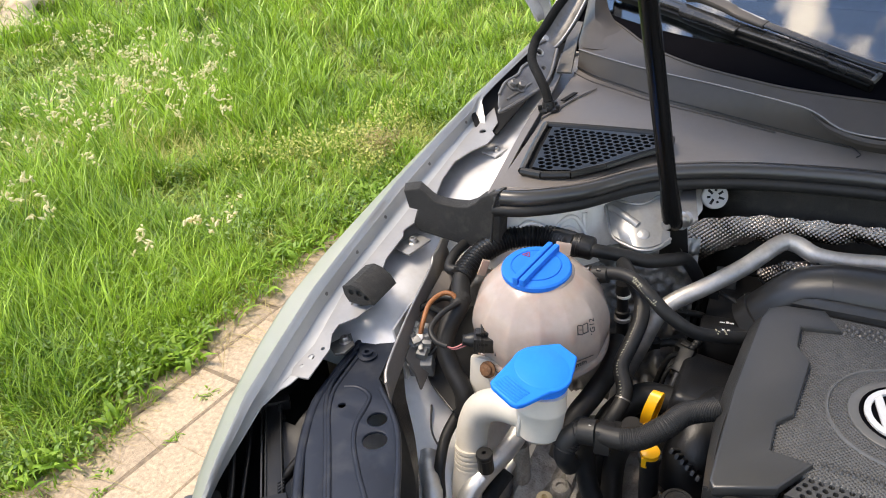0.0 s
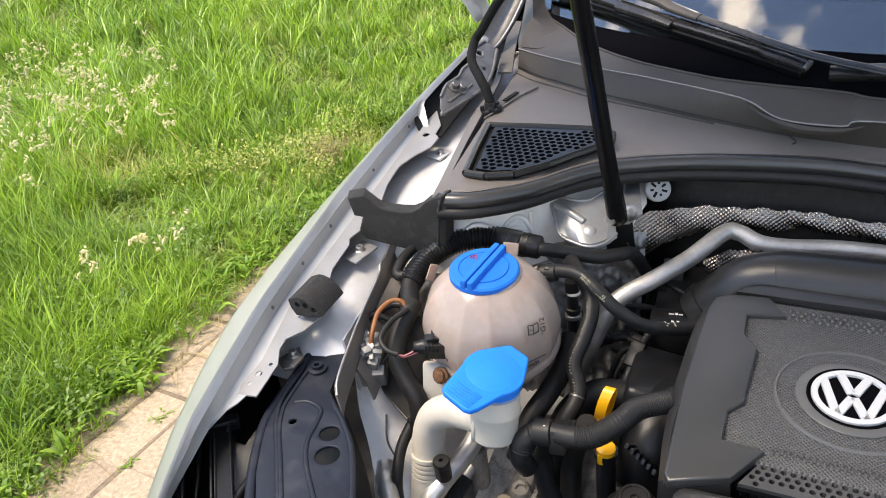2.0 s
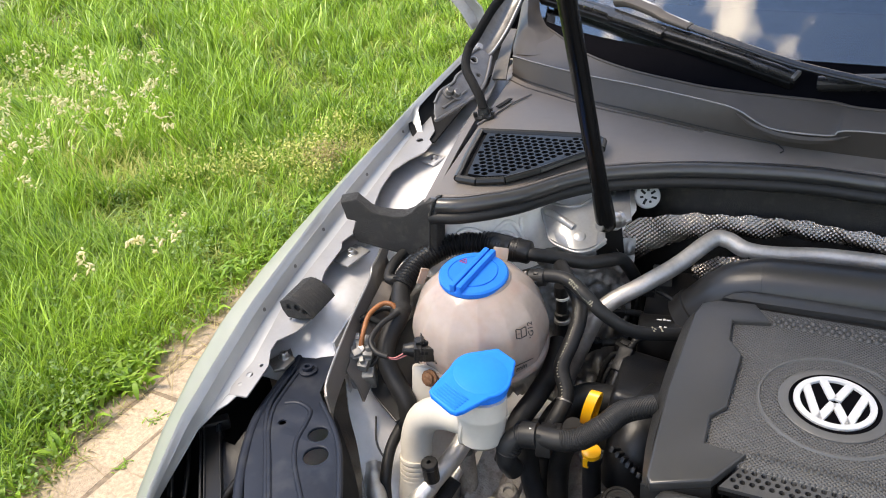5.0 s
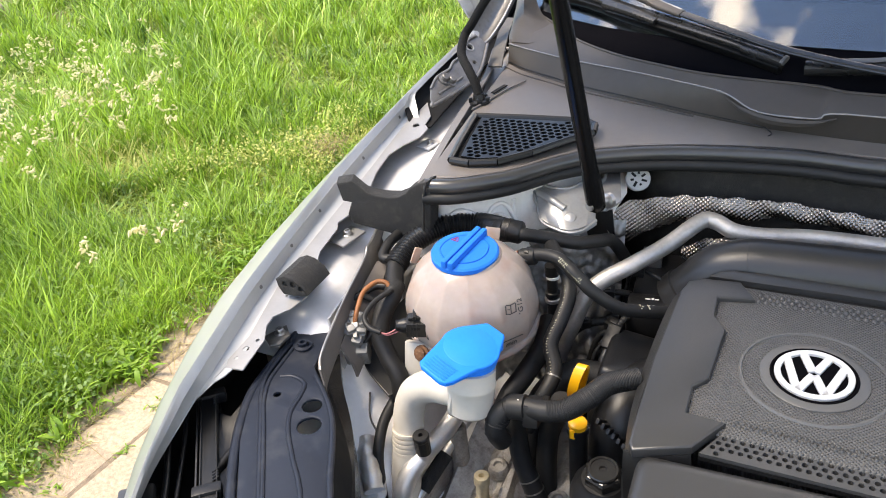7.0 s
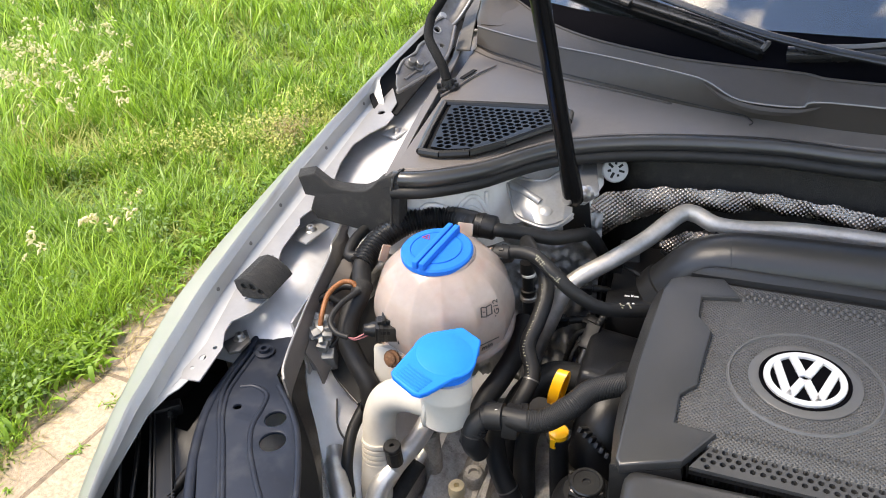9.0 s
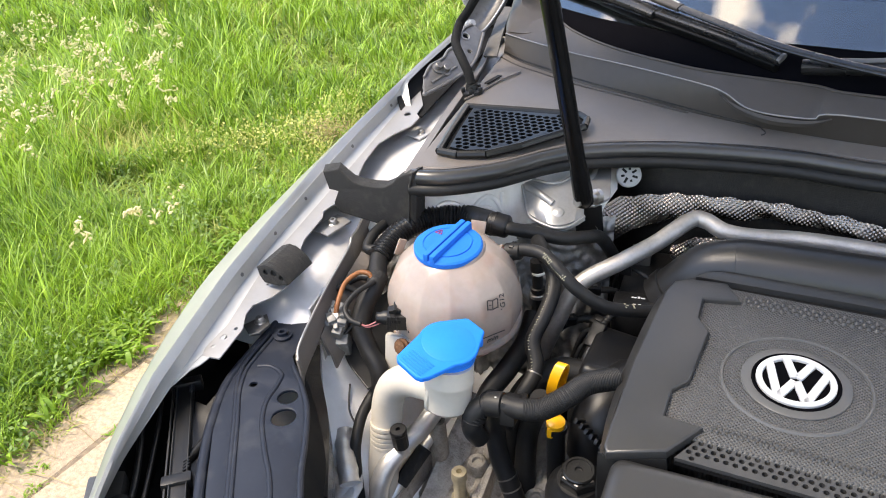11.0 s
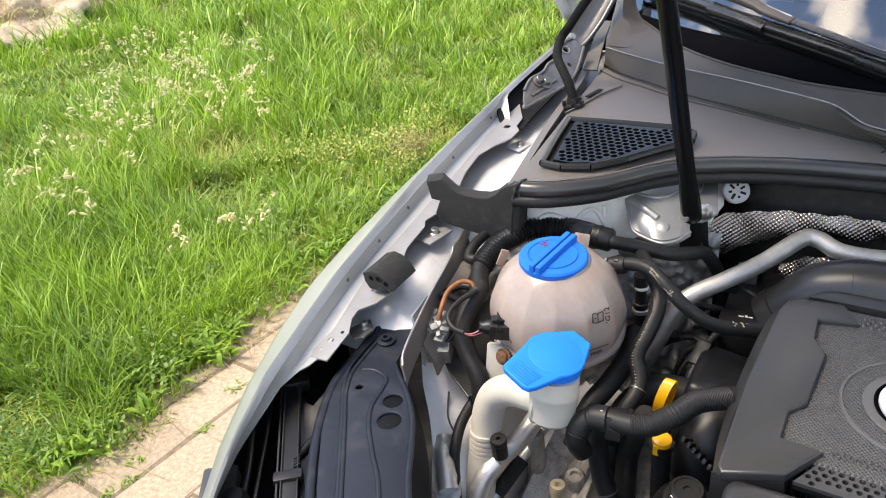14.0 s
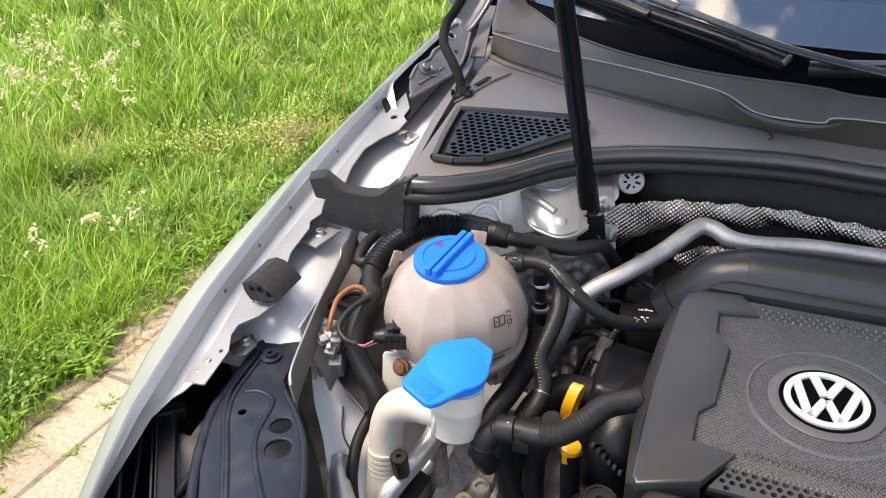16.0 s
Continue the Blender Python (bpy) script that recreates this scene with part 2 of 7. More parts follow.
SAND = mat("joint_sand", (0.20, 0.152, 0.102), 0.95, var=0.5, scale=60, bump=0.8, bscale=200, spots=0.5, spot_col=(0.08, 0.07, 0.04))
SOIL = mat("lawn_soil", (0.040, 0.052, 0.016), 0.95, var=0.5, scale=5, bump=0.8, bscale=60, spots=0.5, spot_col=(0.10, 0.08, 0.04))
GRASS = leafy("grass_blades", (0.038, 0.122, 0.005), (0.43, 0.64, 0.075), 0.42)
FINE = leafy("fine_short_grass", (0.070, 0.165, 0.014), (0.47, 0.57, 0.10), 0.5)
MAT_YELLOW = leafy("yellow_flowering_mat", (0.26, 0.34, 0.05), (0.66, 0.62, 0.20), 0.6)
DEAD = leafy("dead_brown_stems", (0.22, 0.16, 0.065), (0.52, 0.44, 0.20), 0.7)
FEATHER = leafy("feathery_herb", (0.075, 0.170, 0.035), (0.30, 0.42, 0.12), 0.6)
HERB = leafy("herb_leaves", (0.11, 0.25, 0.012), (0.30, 0.46, 0.05))
DRY = leafy("dry_stalks", (0.43, 0.44, 0.10), (0.68, 0.67, 0.24))
BLOOM = leafy("grass_flower_heads", (0.70, 0.65, 0.33), (0.87, 0.81, 0.50))
STRAW = leafy("straw", (0.48, 0.37, 0.25), (0.66, 0.56, 0.40))

TANK = mat("milky_tank_plastic", (0.335, 0.275, 0.243), 0.24, var=0.16, scale=14, spots=0.45, spot_col=(0.32, 0.20, 0.155))
TANK.node_tree.nodes["Principled BSDF"].inputs["Subsurface Weight"].default_value = 0.35
TANK.node_tree.nodes["Principled BSDF"].inputs["Subsurface Radius"].default_value = (0.03, 0.018, 0.012)
TANK.node_tree.nodes["Principled BSDF"].inputs["Subsurface Scale"].default_value = 0.6
COOLANT = mat("pink_coolant_through_plastic", (0.52, 0.17, 0.155), 0.35, var=0.15, scale=20)
GLASS = bpy.data.materials.new("windscreen_glass")
GLASS.use_nodes = True
_g = GLASS.node_tree.nodes["Principled BSDF"]
_g.inputs["Transmission Weight"].default_value, _g.inputs["Roughness"].default_value, _g.inputs["IOR"].default_value = 1.0, 0.0, 1.95
_g.inputs["Base Color"].default_value = (0.60, 0.66, 0.68, 1)


# ---- building helpers ----
def origin_of(ob):
    return Vector(ob.location) if ob.parent is None else Vector((0, 0, 0))


def thing(name, at, label, category, group="", kind=""):
    ob = new(name)
    ob.location = at
    ob.empty_display_size = 0.02
    return tagged(ob, label, category, group, kind)


def finish(ob, parent):
    if parent is not None:
        ob.parent = parent
        ob.matrix_parent_inverse = Matrix.Translation(-origin_of(parent))
    return ob


def part(name, bm, material, parent=None, label="", angle=38, smooth=True):
    """Links a bmesh, in world metres, as one mesh object under a thing or a part."""
    bm.normal_update()
    for f in bm.faces:
        f.smooth = smooth
    for e in bm.edges:
        if len(e.link_faces) != 2 or e.calc_face_angle(0) > radians(angle):
            e.smooth = False
    me = bpy.data.meshes.new(name)
    bm.to_mesh(me)
    bm.free()
    me.materials.append(material)
    ob = finish(new(name, me), parent)
    return tagged(ob, label) if label else ob


def raw(name, verts, faces, material, parent=None, smooth=False):
    me = bpy.data.meshes.new(name)
    verts, faces = np.asarray(verts, dtype=np.float32), np.asarray(faces, dtype=np.int32)
    k = faces.shape[1]
    me.vertices.add(len(verts)), me.loops.add(faces.size), me.polygons.add(len(faces))
    me.vertices.foreach_set("co", verts.ravel()), me.loops.foreach_set("vertex_index", faces.ravel())
    me.polygons.foreach_set("loop_start", np.arange(0, faces.size, k, dtype=np.int32))
    me.polygons.foreach_set("use_smooth", np.full(len(faces), smooth))
    me.update(calc_edges=True)
    me.materials.append(material)
    return finish(new(name, me), parent)


def spline(pts, n=8):
    """A smooth line through the points."""
    p = [Vector(q) for q in pts]
    p = [2 * p[0] - p[1]] + p + [2 * p[-1] - p[-2]]
    out = []
    for i in range(1, len(p) - 2):
        for k in range(n):
            t = k / n
            a, b, c, d = p[i - 1], p[i], p[i + 1], p[i + 2]
            out.append(0.5 * ((2 * b) + (c - a) * t + (2 * a - 5 * b + 4 * c - d) * t * t + (3 * b - a - 3 * c + d) * t ** 3))
    return out + [p[-2]]


def frames(line):
    up, res = None, []
    for i, p in enumerate(line):
        d = (line[min(i + 1, len(line) - 1)] - line[max(i - 1, 0)]).normalized()
        if up is None:
            up = d.orthogonal().normalized()
        up = (up - d * up.dot(d)).normalized()
        res.append((p, up, d.cross(up)))
    return res


def bridge(bm, rings, caps=True, closed=True):
    vs = [[bm.verts.new(p) for p in r] for r in rings]
    n = len(vs[0])
    for a, b in zip(vs, vs[1:]):
        for i in range(n if closed else n - 1):
            j = (i + 1) % n
            bm.faces.new((a[i], a[j], b[j], b[i]))
    if caps:
        bm.faces.new(vs[0][::-1]), bm.faces.new(vs[-1])
    return vs


def tube_bm(pts, r, seg=14, n=8, ribs=0, depth=0.0, smooth_line=True, taper=None):
    line = spline(pts, n) if smooth_line else [Vector(p) for p in pts]
    if ribs:
        ln = [0.0]
        for a, b in zip(line, line[1:]):
            ln.append(ln[-1] + (b - a).length)
        m = ribs * 4
        fine = []
        for k in range(m + 1):
            s = ln[-1] * k / m
            i = min(max(np.searchsorted(ln, s) - 1, 0), len(line) - 2)
            fine.append(line[i].lerp(line[i + 1], (s - ln[i]) / max(1e-6, ln[i + 1] - ln[i])))
        line = fine
    bm, rings = bmesh.new(), []
    for k, (p, u, v) in enumerate(frames(line)):
        rad = r * (1 if taper is None else 1 + (taper - 1) * k / (len(line) - 1))
        if ribs:
            rad -= depth * (0, 0.6, 1, 0.6)[k % 4]
        rings.append([p + rad * (math.cos(a) * u + math.sin(a) * v) for a in (2 * math.pi * i / seg for i in range(seg))])
    bridge(bm, rings)
    return bm


def tube(name, pts, r, material, parent=None, label="", **kw):
    return part(name, tube_bm(pts, r, **kw), material, parent, label, angle=70)


def axes(axis):
    d = Vector(axis).normalized()
    u = d.orthogonal().normalized()
    return d, u, d.cross(u)


def lathe_bm(at, axis, profile, seg=32, ring=False):
    """Turns (radius, height) pairs about the axis."""
    d, u, v = axes(axis)
    at, bm = Vector(at), bmesh.new()
    rings = [[at + d * h + max(r, 1e-5) * (math.cos(2 * math.pi * i / seg) * u + math.sin(2 * math.pi * i / seg) * v) for i in range(seg)] for r, h in profile]
    bridge(bm, rings + rings[:1] if ring else rings, caps=not ring)
    if ring:
        bmesh.ops.remove_doubles(bm, verts=bm.verts[:], dist=1e-7)
        bmesh.ops.recalc_face_normals(bm, faces=bm.faces[:])
    return bm


def lathe(name, at, axis, profile, material, parent=None, label="", seg=32, angle=38, ring=False):
    return part(name, lathe_bm(at, axis, profile, seg, ring), material, parent, label, angle)


def plate_bm(outline, holes=(), thick=0.003, bevel=0.0, place=None):
    """A sheet cut to an outline, with holes (x, y, radius), its top face at z 0 before place is applied."""
    cu = bpy.data.curves.new("outline", "CURVE")
    cu.dimensions, cu.fill_mode = "2D", "BOTH"
    loops = [[(x, y) for x, y in outline]]
    for h in holes:
        if len(h) > 3:               # a slot given by its corners
            loops.append(h)
            continue
        seg = 16 if h[2] > 0.006 else 8
        loops.append([(h[0] + h[2] * math.cos(2 * math.pi * i / seg), h[1] + h[2] * math.sin(2 * math.pi * i / seg)) for i in range(seg)])
    for lp in loops:
        sp = cu.splines.new("POLY")
        sp.points.add(len(lp) - 1)
        for q, (x, y) in zip(sp.points, lp):
            q.co = (x, y, 0, 1)
        sp.use_cyclic_u = True
    cu.extrude, cu.bevel_depth, cu.bevel_resolution = max(thick / 2 - bevel, 1e-5), bevel, 2 if bevel > 0.002 else 1
    cu.offset = -bevel
    ob = bpy.data.objects.new("outline", cu)
    me = bpy.data.meshes.new_from_object(ob)
    bm = bmesh.new()
    bm.from_mesh(me)
    bmesh.ops.remove_doubles(bm, verts=bm.verts[:], dist=1e-6)
    bpy.data.objects.remove(ob), bpy.data.curves.remove(cu), bpy.data.meshes.remove(me)
    bmesh.ops.translate(bm, verts=bm.verts[:], vec=(0, 0, -thick / 2))
    if place is not None:
        bmesh.ops.transform(bm, verts=bm.verts[:], matrix=place)
    return bm


def plate(name, outline, material, parent=None, label="", holes=(), thick=0.003, bevel=0.0, place=None):
    return part(name, plate_bm(outline, holes, thick, bevel, place), material, parent, label, angle=30)


def soft_box_bm(size, m, bevel=0.004, seg=2):
    bm = bmesh.new()
    bmesh.ops.create_cube(bm, size=1)
    bmesh.ops.scale(bm, verts=bm.verts[:], vec=size)
    if bevel:
        bmesh.ops.bevel(bm, geom=bm.edges[:], offset=bevel, segments=seg, affect="EDGES", profile=0.6)
    bmesh.ops.transform(bm, verts=bm.verts[:], matrix=m)
    return bm


def soft_box(name, at, size, material, parent=None, label="", turn=(0, 0, 0), bevel=0.004, seg=2):
    return part(name, soft_box_bm(size, pose(*at, *turn), bevel, seg), material, parent, label)


def sheet_bm(rows, thick=0.003, n=6):
    """A smooth sheet through rows of points (all rows alike in length), thickened downwards."""
    lines = [spline(r, n) for r in rows]
    cols = [spline(c, 1) for c in zip(*lines)]
    bm = bmesh.new()
    v = [[bm.verts.new(p) for p in c] for c in cols]
    for a, b in zip(v, v[1:]):
        for i in range(len(a) - 1):
            bm.faces.new((a[i], a[i + 1], b[i + 1], b[i]))
    bm.normal_update()
    up = sum((f.normal.z * f.calc_area() for f in bm.faces))
    if up < 0:
        bmesh.ops.reverse_faces(bm, faces=bm.faces[:])
    bmesh.ops.solidify(bm, geom=bm.faces[:], thickness=thick)
    return bm


def sheet(name, rows, material, parent=None, label="", thick=0.003, n=6, angle=40):
    return part(name, sheet_bm(rows, thick, n), material, parent, label, angle)


def join(bms):
    out = bmesh.new()
    for b in bms:
        me = bpy.data.meshes.new("tmp")
        b.to_mesh(me)
        b.free()
        out.from_mesh(me)
        bpy.data.meshes.remove(me)
    return out


def screw(name, at, axis, r, parent, material=None, socket=True):
    """A flanged bolt head with a recess."""
    prof = [(r * 1.5, -0.003), (r * 1.5, 0), (r, 0.0015), (r, 0.006), (r * 0.85, 0.007)]
    prof += [(r * 0.5, 0.007), (r * 0.45, 0.003), (0, 0.003)] if socket else [(0, 0.007)]
    return lathe(name, at, axis, prof, material or STEEL, parent, seg=12)


# ---- ground ----
EDGE_X = -1.62                       # lawn edge, parallel to the car


bm = bmesh.new()
bmesh.ops.create_grid(bm, x_segments=2, y_segments=2, size=400)
bmesh.ops.translate(bm, verts=bm.verts[:], vec=(0, 0, -0.045))
ground = tagged(part("ground", bm, SOIL), "green lawn soil below the grass", "ground", kind="structure")
pavement = tagged(plate("pavement", [(-1.75, -4), (4, -4), (4, 9), (-1.75, 9)], SAND, thick=0.04, place=pose(0, 0, -0.0035)), "sandy bed of a paved parking strip", "pavement", kind="structure")

# ---- car body ----
car = thing("car", (-0.2, 0.7, 0.0), "silver small car with its bonnet open beside a lawn", "car")

# wing: crest, inner bead and outer skin along the car
WING = [(0.20, -0.430, -0.405, -0.398, 0.808), (0.28, -0.475, -0.452, -0.443, 0.826), (0.33, -0.505, -0.476, -0.462, 0.836), (0.40, -0.536, -0.502, -0.477, 0.850),
        (0.48, -0.563, -0.520, -0.495, 0.865), (0.56, -0.583, -0.537, -0.511, 0.880), (0.65, -0.593, -0.548, -0.524, 0.896), (0.78, -0.597, -0.561, -0.531, 0.921),
        (0.90, -0.597, -0.565, -0.539, 0.944), (1.08, -0.598, -0.566, -0.545, 0.977), (1.28, -0.602, -0.570, -0.551, 1.004), (1.55, -0.608, -0.576, -0.558, 1.02)]


def wing_at(y):
    for a, b in zip(WING, WING[1:]):
        if y <= b[0]:
            t = (y - a[0]) / (b[0] - a[0])
            return [p + (q - p) * t for p, q in zip(a, b)]
    return WING[-1]


def wing_line(offset_x, dz, col=3, y0=0.2, y1=1.55, n=14):
    return [(wing_at(y)[col] + offset_x, y, wing_at(y)[4] + dz) for y in (y0 + (y1 - y0) * i / n for i in range(n + 1))]


rows = []
for off, dz, col in ((-0.050, -0.45, 1), (-0.062, -0.30, 1), (-0.050, -0.17, 1), (-0.024, -0.085, 1), (-0.003, -0.034, 1), (0.010, -0.021, 1), (-0.004, -0.006, 2), (0.003, 0, 2)):
    rows.append(wing_line(off, dz, col, n=54))
# inner side: a sloping wall with a bead, a lip and the step down to the flange
for run, off, dz, past in ((0.0, 0.0060, -0.003, 0), (0.25, 0.0060, -0.009, 0), (0.36, 0.0072, -0.0102, 0), (0.42, 0.0060, -0.0130, 0), (0.90, 0.0060, -0.0255, 0), (1.0, 0.0060, -0.0270, 0), (1.0, 0.0100, -0.0275, 1), (1.0, 0.0140, -0.0298, 1), (1.0, 0.0290, -0.0302, 1)):
    line = []
    for y in [0.2 + 1.35 * i / 54 for i in range(55)]:
        w, k, kr = wing_at(y), min(1, max(0.0, (y - 0.43) / 0.03)), min(1, max(0.0, (1.03 - y) / 0.03))
        o_, d_ = (off, dz) if not past else (0.0060 + (off - 0.0060) * k, -0.027 + (dz + 0.027) * k)
        inner = w[2] + (w[3] - w[2] - 0.0197) * run + o_
        line.append((inner * kr + (w[2] + 0.004 + 0.006 * run) * (1 - kr), y, w[4] + d_ * max(kr, 0.25)))
    rows.append(line)
sheet("wing", rows, PAINT, car, "silver front wing", thick=0.0015, n=2, angle=60)
for y in (0.575, 0.655, 0.73, 0.86, 0.98):
    w = wing_at(y)
    lathe("wall_dimple", (w[2] + 0.0060 + (w[3] - w[2] - 0.0197) * 0.66, y, w[4] - 0.0192), (0.92, 0, 0.38), [(0.0026, -0.001), (0.0026, 0.0004), (0.0016, 0.0007), (0, 0.0002)], HINGE, car, seg=10)
# inner flange with its ragged edge
fl = [(-0.4991, 0.4603), (-0.4716, 0.4643), (-0.4756, 0.5092), (-0.4879, 0.5295), (-0.4899, 0.5448), (-0.4757, 0.5632), (-0.4696, 0.5857), (-0.4758, 0.6234), (-0.4941, 0.6438), (-0.5031, 0.667), (-0.5062, 0.7128), (-0.5133, 0.7251), (-0.5072, 0.7434),
      (-0.5102, 0.8045), (-0.5225, 0.8453), (-0.5275, 0.8911), (-0.5175, 0.9218), (-0.5022, 0.9473), (-0.5022, 0.9728), (-0.5124, 0.983), (-0.5154, 1.0084), (-0.5429, 1.0492), (-0.546, 0.9677), (-0.5347, 0.8147), (-0.5226, 0.6112), (-0.4981, 0.5092)]
bm = plate_bm(fl, [(-0.4889, 0.4918, 0.004), (-0.4838, 0.5071, 0.0025), (-0.4909, 0.4766, 0.0025), (-0.5265, 0.978, 0.0058), (-0.4951, 0.5806, 0.002), (-0.5073, 0.6518, 0.002)], thick=0.0018)
for v in bm.verts:
    v.co.z += wing_at(v.co.y)[4] - 0.0293
part("wing_flange", bm, FLANGE, car, "silver flange with bolt holes")
# inner wing beam below the flange
sheet("inner_wing_front", [[(-0.56, 0.545, 0.785), (-0.56, 0.565, 0.808), (-0.56, 0.61, 0.828), (-0.575, 0.68, 0.836), (-0.60, 0.83, 0.846)], [(-0.50, 0.545, 0.785), (-0.50, 0.565, 0.812), (-0.50, 0.61, 0.836), (-0.52, 0.68, 0.846), (-0.55, 0.83, 0.852)],
                           [(-0.462, 0.548, 0.785), (-0.463, 0.570, 0.808), (-0.467, 0.61, 0.836), (-0.478, 0.68, 0.846), (-0.51, 0.83, 0.852)], [(-0.430, 0.555, 0.775), (-0.432, 0.578, 0.798), (-0.440, 0.61, 0.822), (-0.455, 0.68, 0.832), (-0.488, 0.83, 0.842)]], PAINT_IN, car, "dusty silver inner wing sheet", thick=0.003)
sheet("inner_wing_rear", [[(-0.62, 0.80, 0.85), (-0.62, 1.0, 0.890), (-0.63, 1.35, 0.94)], [(-0.56, 0.80, 0.866), (-0.565, 1.0, 0.904), (-0.58, 1.35, 0.955)],
                          [(-0.47, 0.80, 0.868), (-0.48, 1.0, 0.908), (-0.50, 1.35, 0.957)], [(-0.40, 0.80, 0.862), (-0.41, 1.0, 0.902), (-0.43, 1.35, 0.95)]], PAINT_IN, car, thick=0.003)
sheet("inner_wing_side", [[(-0.440, 0.585, 0.830), (-0.457, 0.68, 0.834), (-0.477, 0.84, 0.844)], [(-0.430, 0.585, 0.77), (-0.445, 0.68, 0.77), (-0.465, 0.84, 0.79)], [(-0.43, 0.585, 0.60), (-0.43, 0.68, 0.60), (-0.43, 0.84, 0.60)]],
      PAINT_IN, car, thick=0.003)
tab = plate("bracket_tab", [(-0.521, 0.705), (-0.487, 0.695), (-0.482, 0.742), (-0.512, 0.752)], BRACKET, car, thick=0.003, bevel=0.001, place=pose(0, 0, 0.8645))
screw("bolt", (-0.5005, 0.726, 0.8645), (0.05, -0.05, 1), 0.0055, tab)
tab = plate("bracket_tab", [(-0.517, 0.955), (-0.488, 0.945), (-0.484, 0.98), (-0.512, 0.985)], PAINT_IN, car, thick=0.003, bevel=0.001, place=pose(0, 0, 0.905))
screw("bolt", (-0.497, 0.966, 0.905), (0, 0, 1), 0.004, tab)
tab = plate("bracket_tab", [(-0.503, 0.536), (-0.484, 0.524), (-0.474, 0.531), (-0.474, 0.550), (-0.492, 0.566)], HINGE, car, thick=0.004, bevel=0.001, place=pose(0, 0, 0.822))
screw("bolt", (-0.488, 0.549, 0.822), (0, 0, 1), 0.005, tab)

# front cross panel
cross = [(-0.185, 0.17), (-0.285, 0.235), (-0.370, 0.33), (-0.420, 0.392), (-0.448, 0.438), (-0.462, 0.472), (-0.472, 0.51), (-0.490, 0.592), (-0.476, 0.60), (-0.462, 0.573), (-0.444, 0.597), (-0.432, 0.56),
         (-0.420, 0.522), (-0.395, 0.50), (-0.362, 0.47), (-0.333, 0.432), (-0.312, 0.398), (-0.285, 0.358), (-0.235, 0.28), (-0.16, 0.20)]
GR = [(-0.470, 0.545), (-0.463, 0.505), (-0.456, 0.480), (-0.438, 0.450), (-0.410, 0.416), (-0.343, 0.332), (-0.265, 0.235)]
SLOT = [(x - 0.0016, y + 0.0012) for x, y in GR] + [(x + 0.0016, y - 0.0012) for x, y in GR[::-1]]
cp = plate("cross_panel", cross, PANEL, car, "blue-black painted lock carrier panel with two round holes", holes=[(-0.382, 0.465, 0.0108), (-0.366, 0.438, 0.0128), (-0.430, 0.466, 0.0042), SLOT], thick=0.004, bevel=0.0015, place=pose(0, 0, 0.81))
for r, pts in ((0.0055, [(-0.285, 0.225), (-0.374, 0.325), (-0.423, 0.389), (-0.451, 0.437), (-0.465, 0.472), (-0.476, 0.53), (-0.486, 0.585)]),
               (0.0030, [(x - 0.0048, y + 0.0035) for x, y in GR]), (0.0026, [(x + 0.0046, y - 0.0033) for x, y in GR]),
               (0.0030, [(-0.22, 0.225), (-0.309, 0.348), (-0.352, 0.392), (-0.380, 0.421), (-0.397, 0.447), (-0.404, 0.474), (-0.412, 0.492), (-0.432, 0.498), (-0.446, 0.492)]),
               (0.0034, [(-0.215, 0.275), (-0.292, 0.37), (-0.322, 0.416), (-0.350, 0.456), (-0.378, 0.484), (-0.408, 0.508)])):
    tube("pressed_bead", [(x, y, 0.8122 - r) for x, y in pts], r, PANEL, cp, seg=10, n=5)
plate("groove_floor", [(x - 0.006, y + 0.004) for x, y in GR] + [(x + 0.006, y - 0.004) for x, y in GR[::-1]], PANEL, cp, thick=0.001, place=pose(0, 0, 0.8055))
lathe("pressed_ring", (-0.427, 0.486, 0.8079), (0, 0, 1), [(0.016, 0), (0.0165, 0.002), (0.014, 0.002), (0.0135, 0.0005), (0, 0.0005)], PANEL, cp)
lathe("bolt", (-0.455, 0.548, 0.811), (0, 0, 1), [(0.011, 0), (0.011, 0.002), (0.0065, 0.003), (0.0065, 0.007), (0.0035, 0.007), (0.003, 0.003), (0, 0.003)], PANEL, cp, seg=14)
# black sheet below the panel's edge, standing in for the dark void there
sheet("cross_panel_shade", [[(-0.165, 0.205, 0.807), (-0.286, 0.362, 0.807), (-0.335, 0.436, 0.807), (-0.422, 0.524, 0.807)], [(-0.155, 0.215, 0.76), (-0.275, 0.37, 0.76), (-0.325, 0.446, 0.76), (-0.405, 0.54, 0.76)]], BLACK_DEEP, car, thick=0.002)

# headlamp body between cross panel and wing
lamp = thing("headlight", (-0.48, 0.38, 0.62), "black plastic back of a headlight beside the wing", "headlight")
sheet("housing", [[(-0.40, 0.20, 0.735), (-0.47, 0.32, 0.735), (-0.55, 0.45, 0.74), (-0.56, 0.55, 0.75)], [(-0.37, 0.22, 0.735), (-0.44, 0.34, 0.73), (-0.50, 0.47, 0.735), (-0.51, 0.56, 0.745)], [(-0.31, 0.24, 0.72), (-0.38, 0.36, 0.72), (-0.44, 0.48, 0.725), (-0.46, 0.58, 0.74)],
                  [(-0.30, 0.25, 0.60), (-0.37, 0.37, 0.60), (-0.43, 0.49, 0.60), (-0.45, 0.59, 0.62)]], BLACK_DEEP, lamp, thick=0.004)
RAILM = pose(-0.447, 0.372, 0.795, -1.5, 0, 43)
rail = part("rail", soft_box_bm((0.0185, 0.215, 0.012), RAILM, 0.002), BLACK, lamp, "long black guide rail")
for dx, w, dz in ((-0.012, 0.0022, 0.004), (-0.0075, 0.0014, 0.0065), (0.0085, 0.0012, 0.0065)):
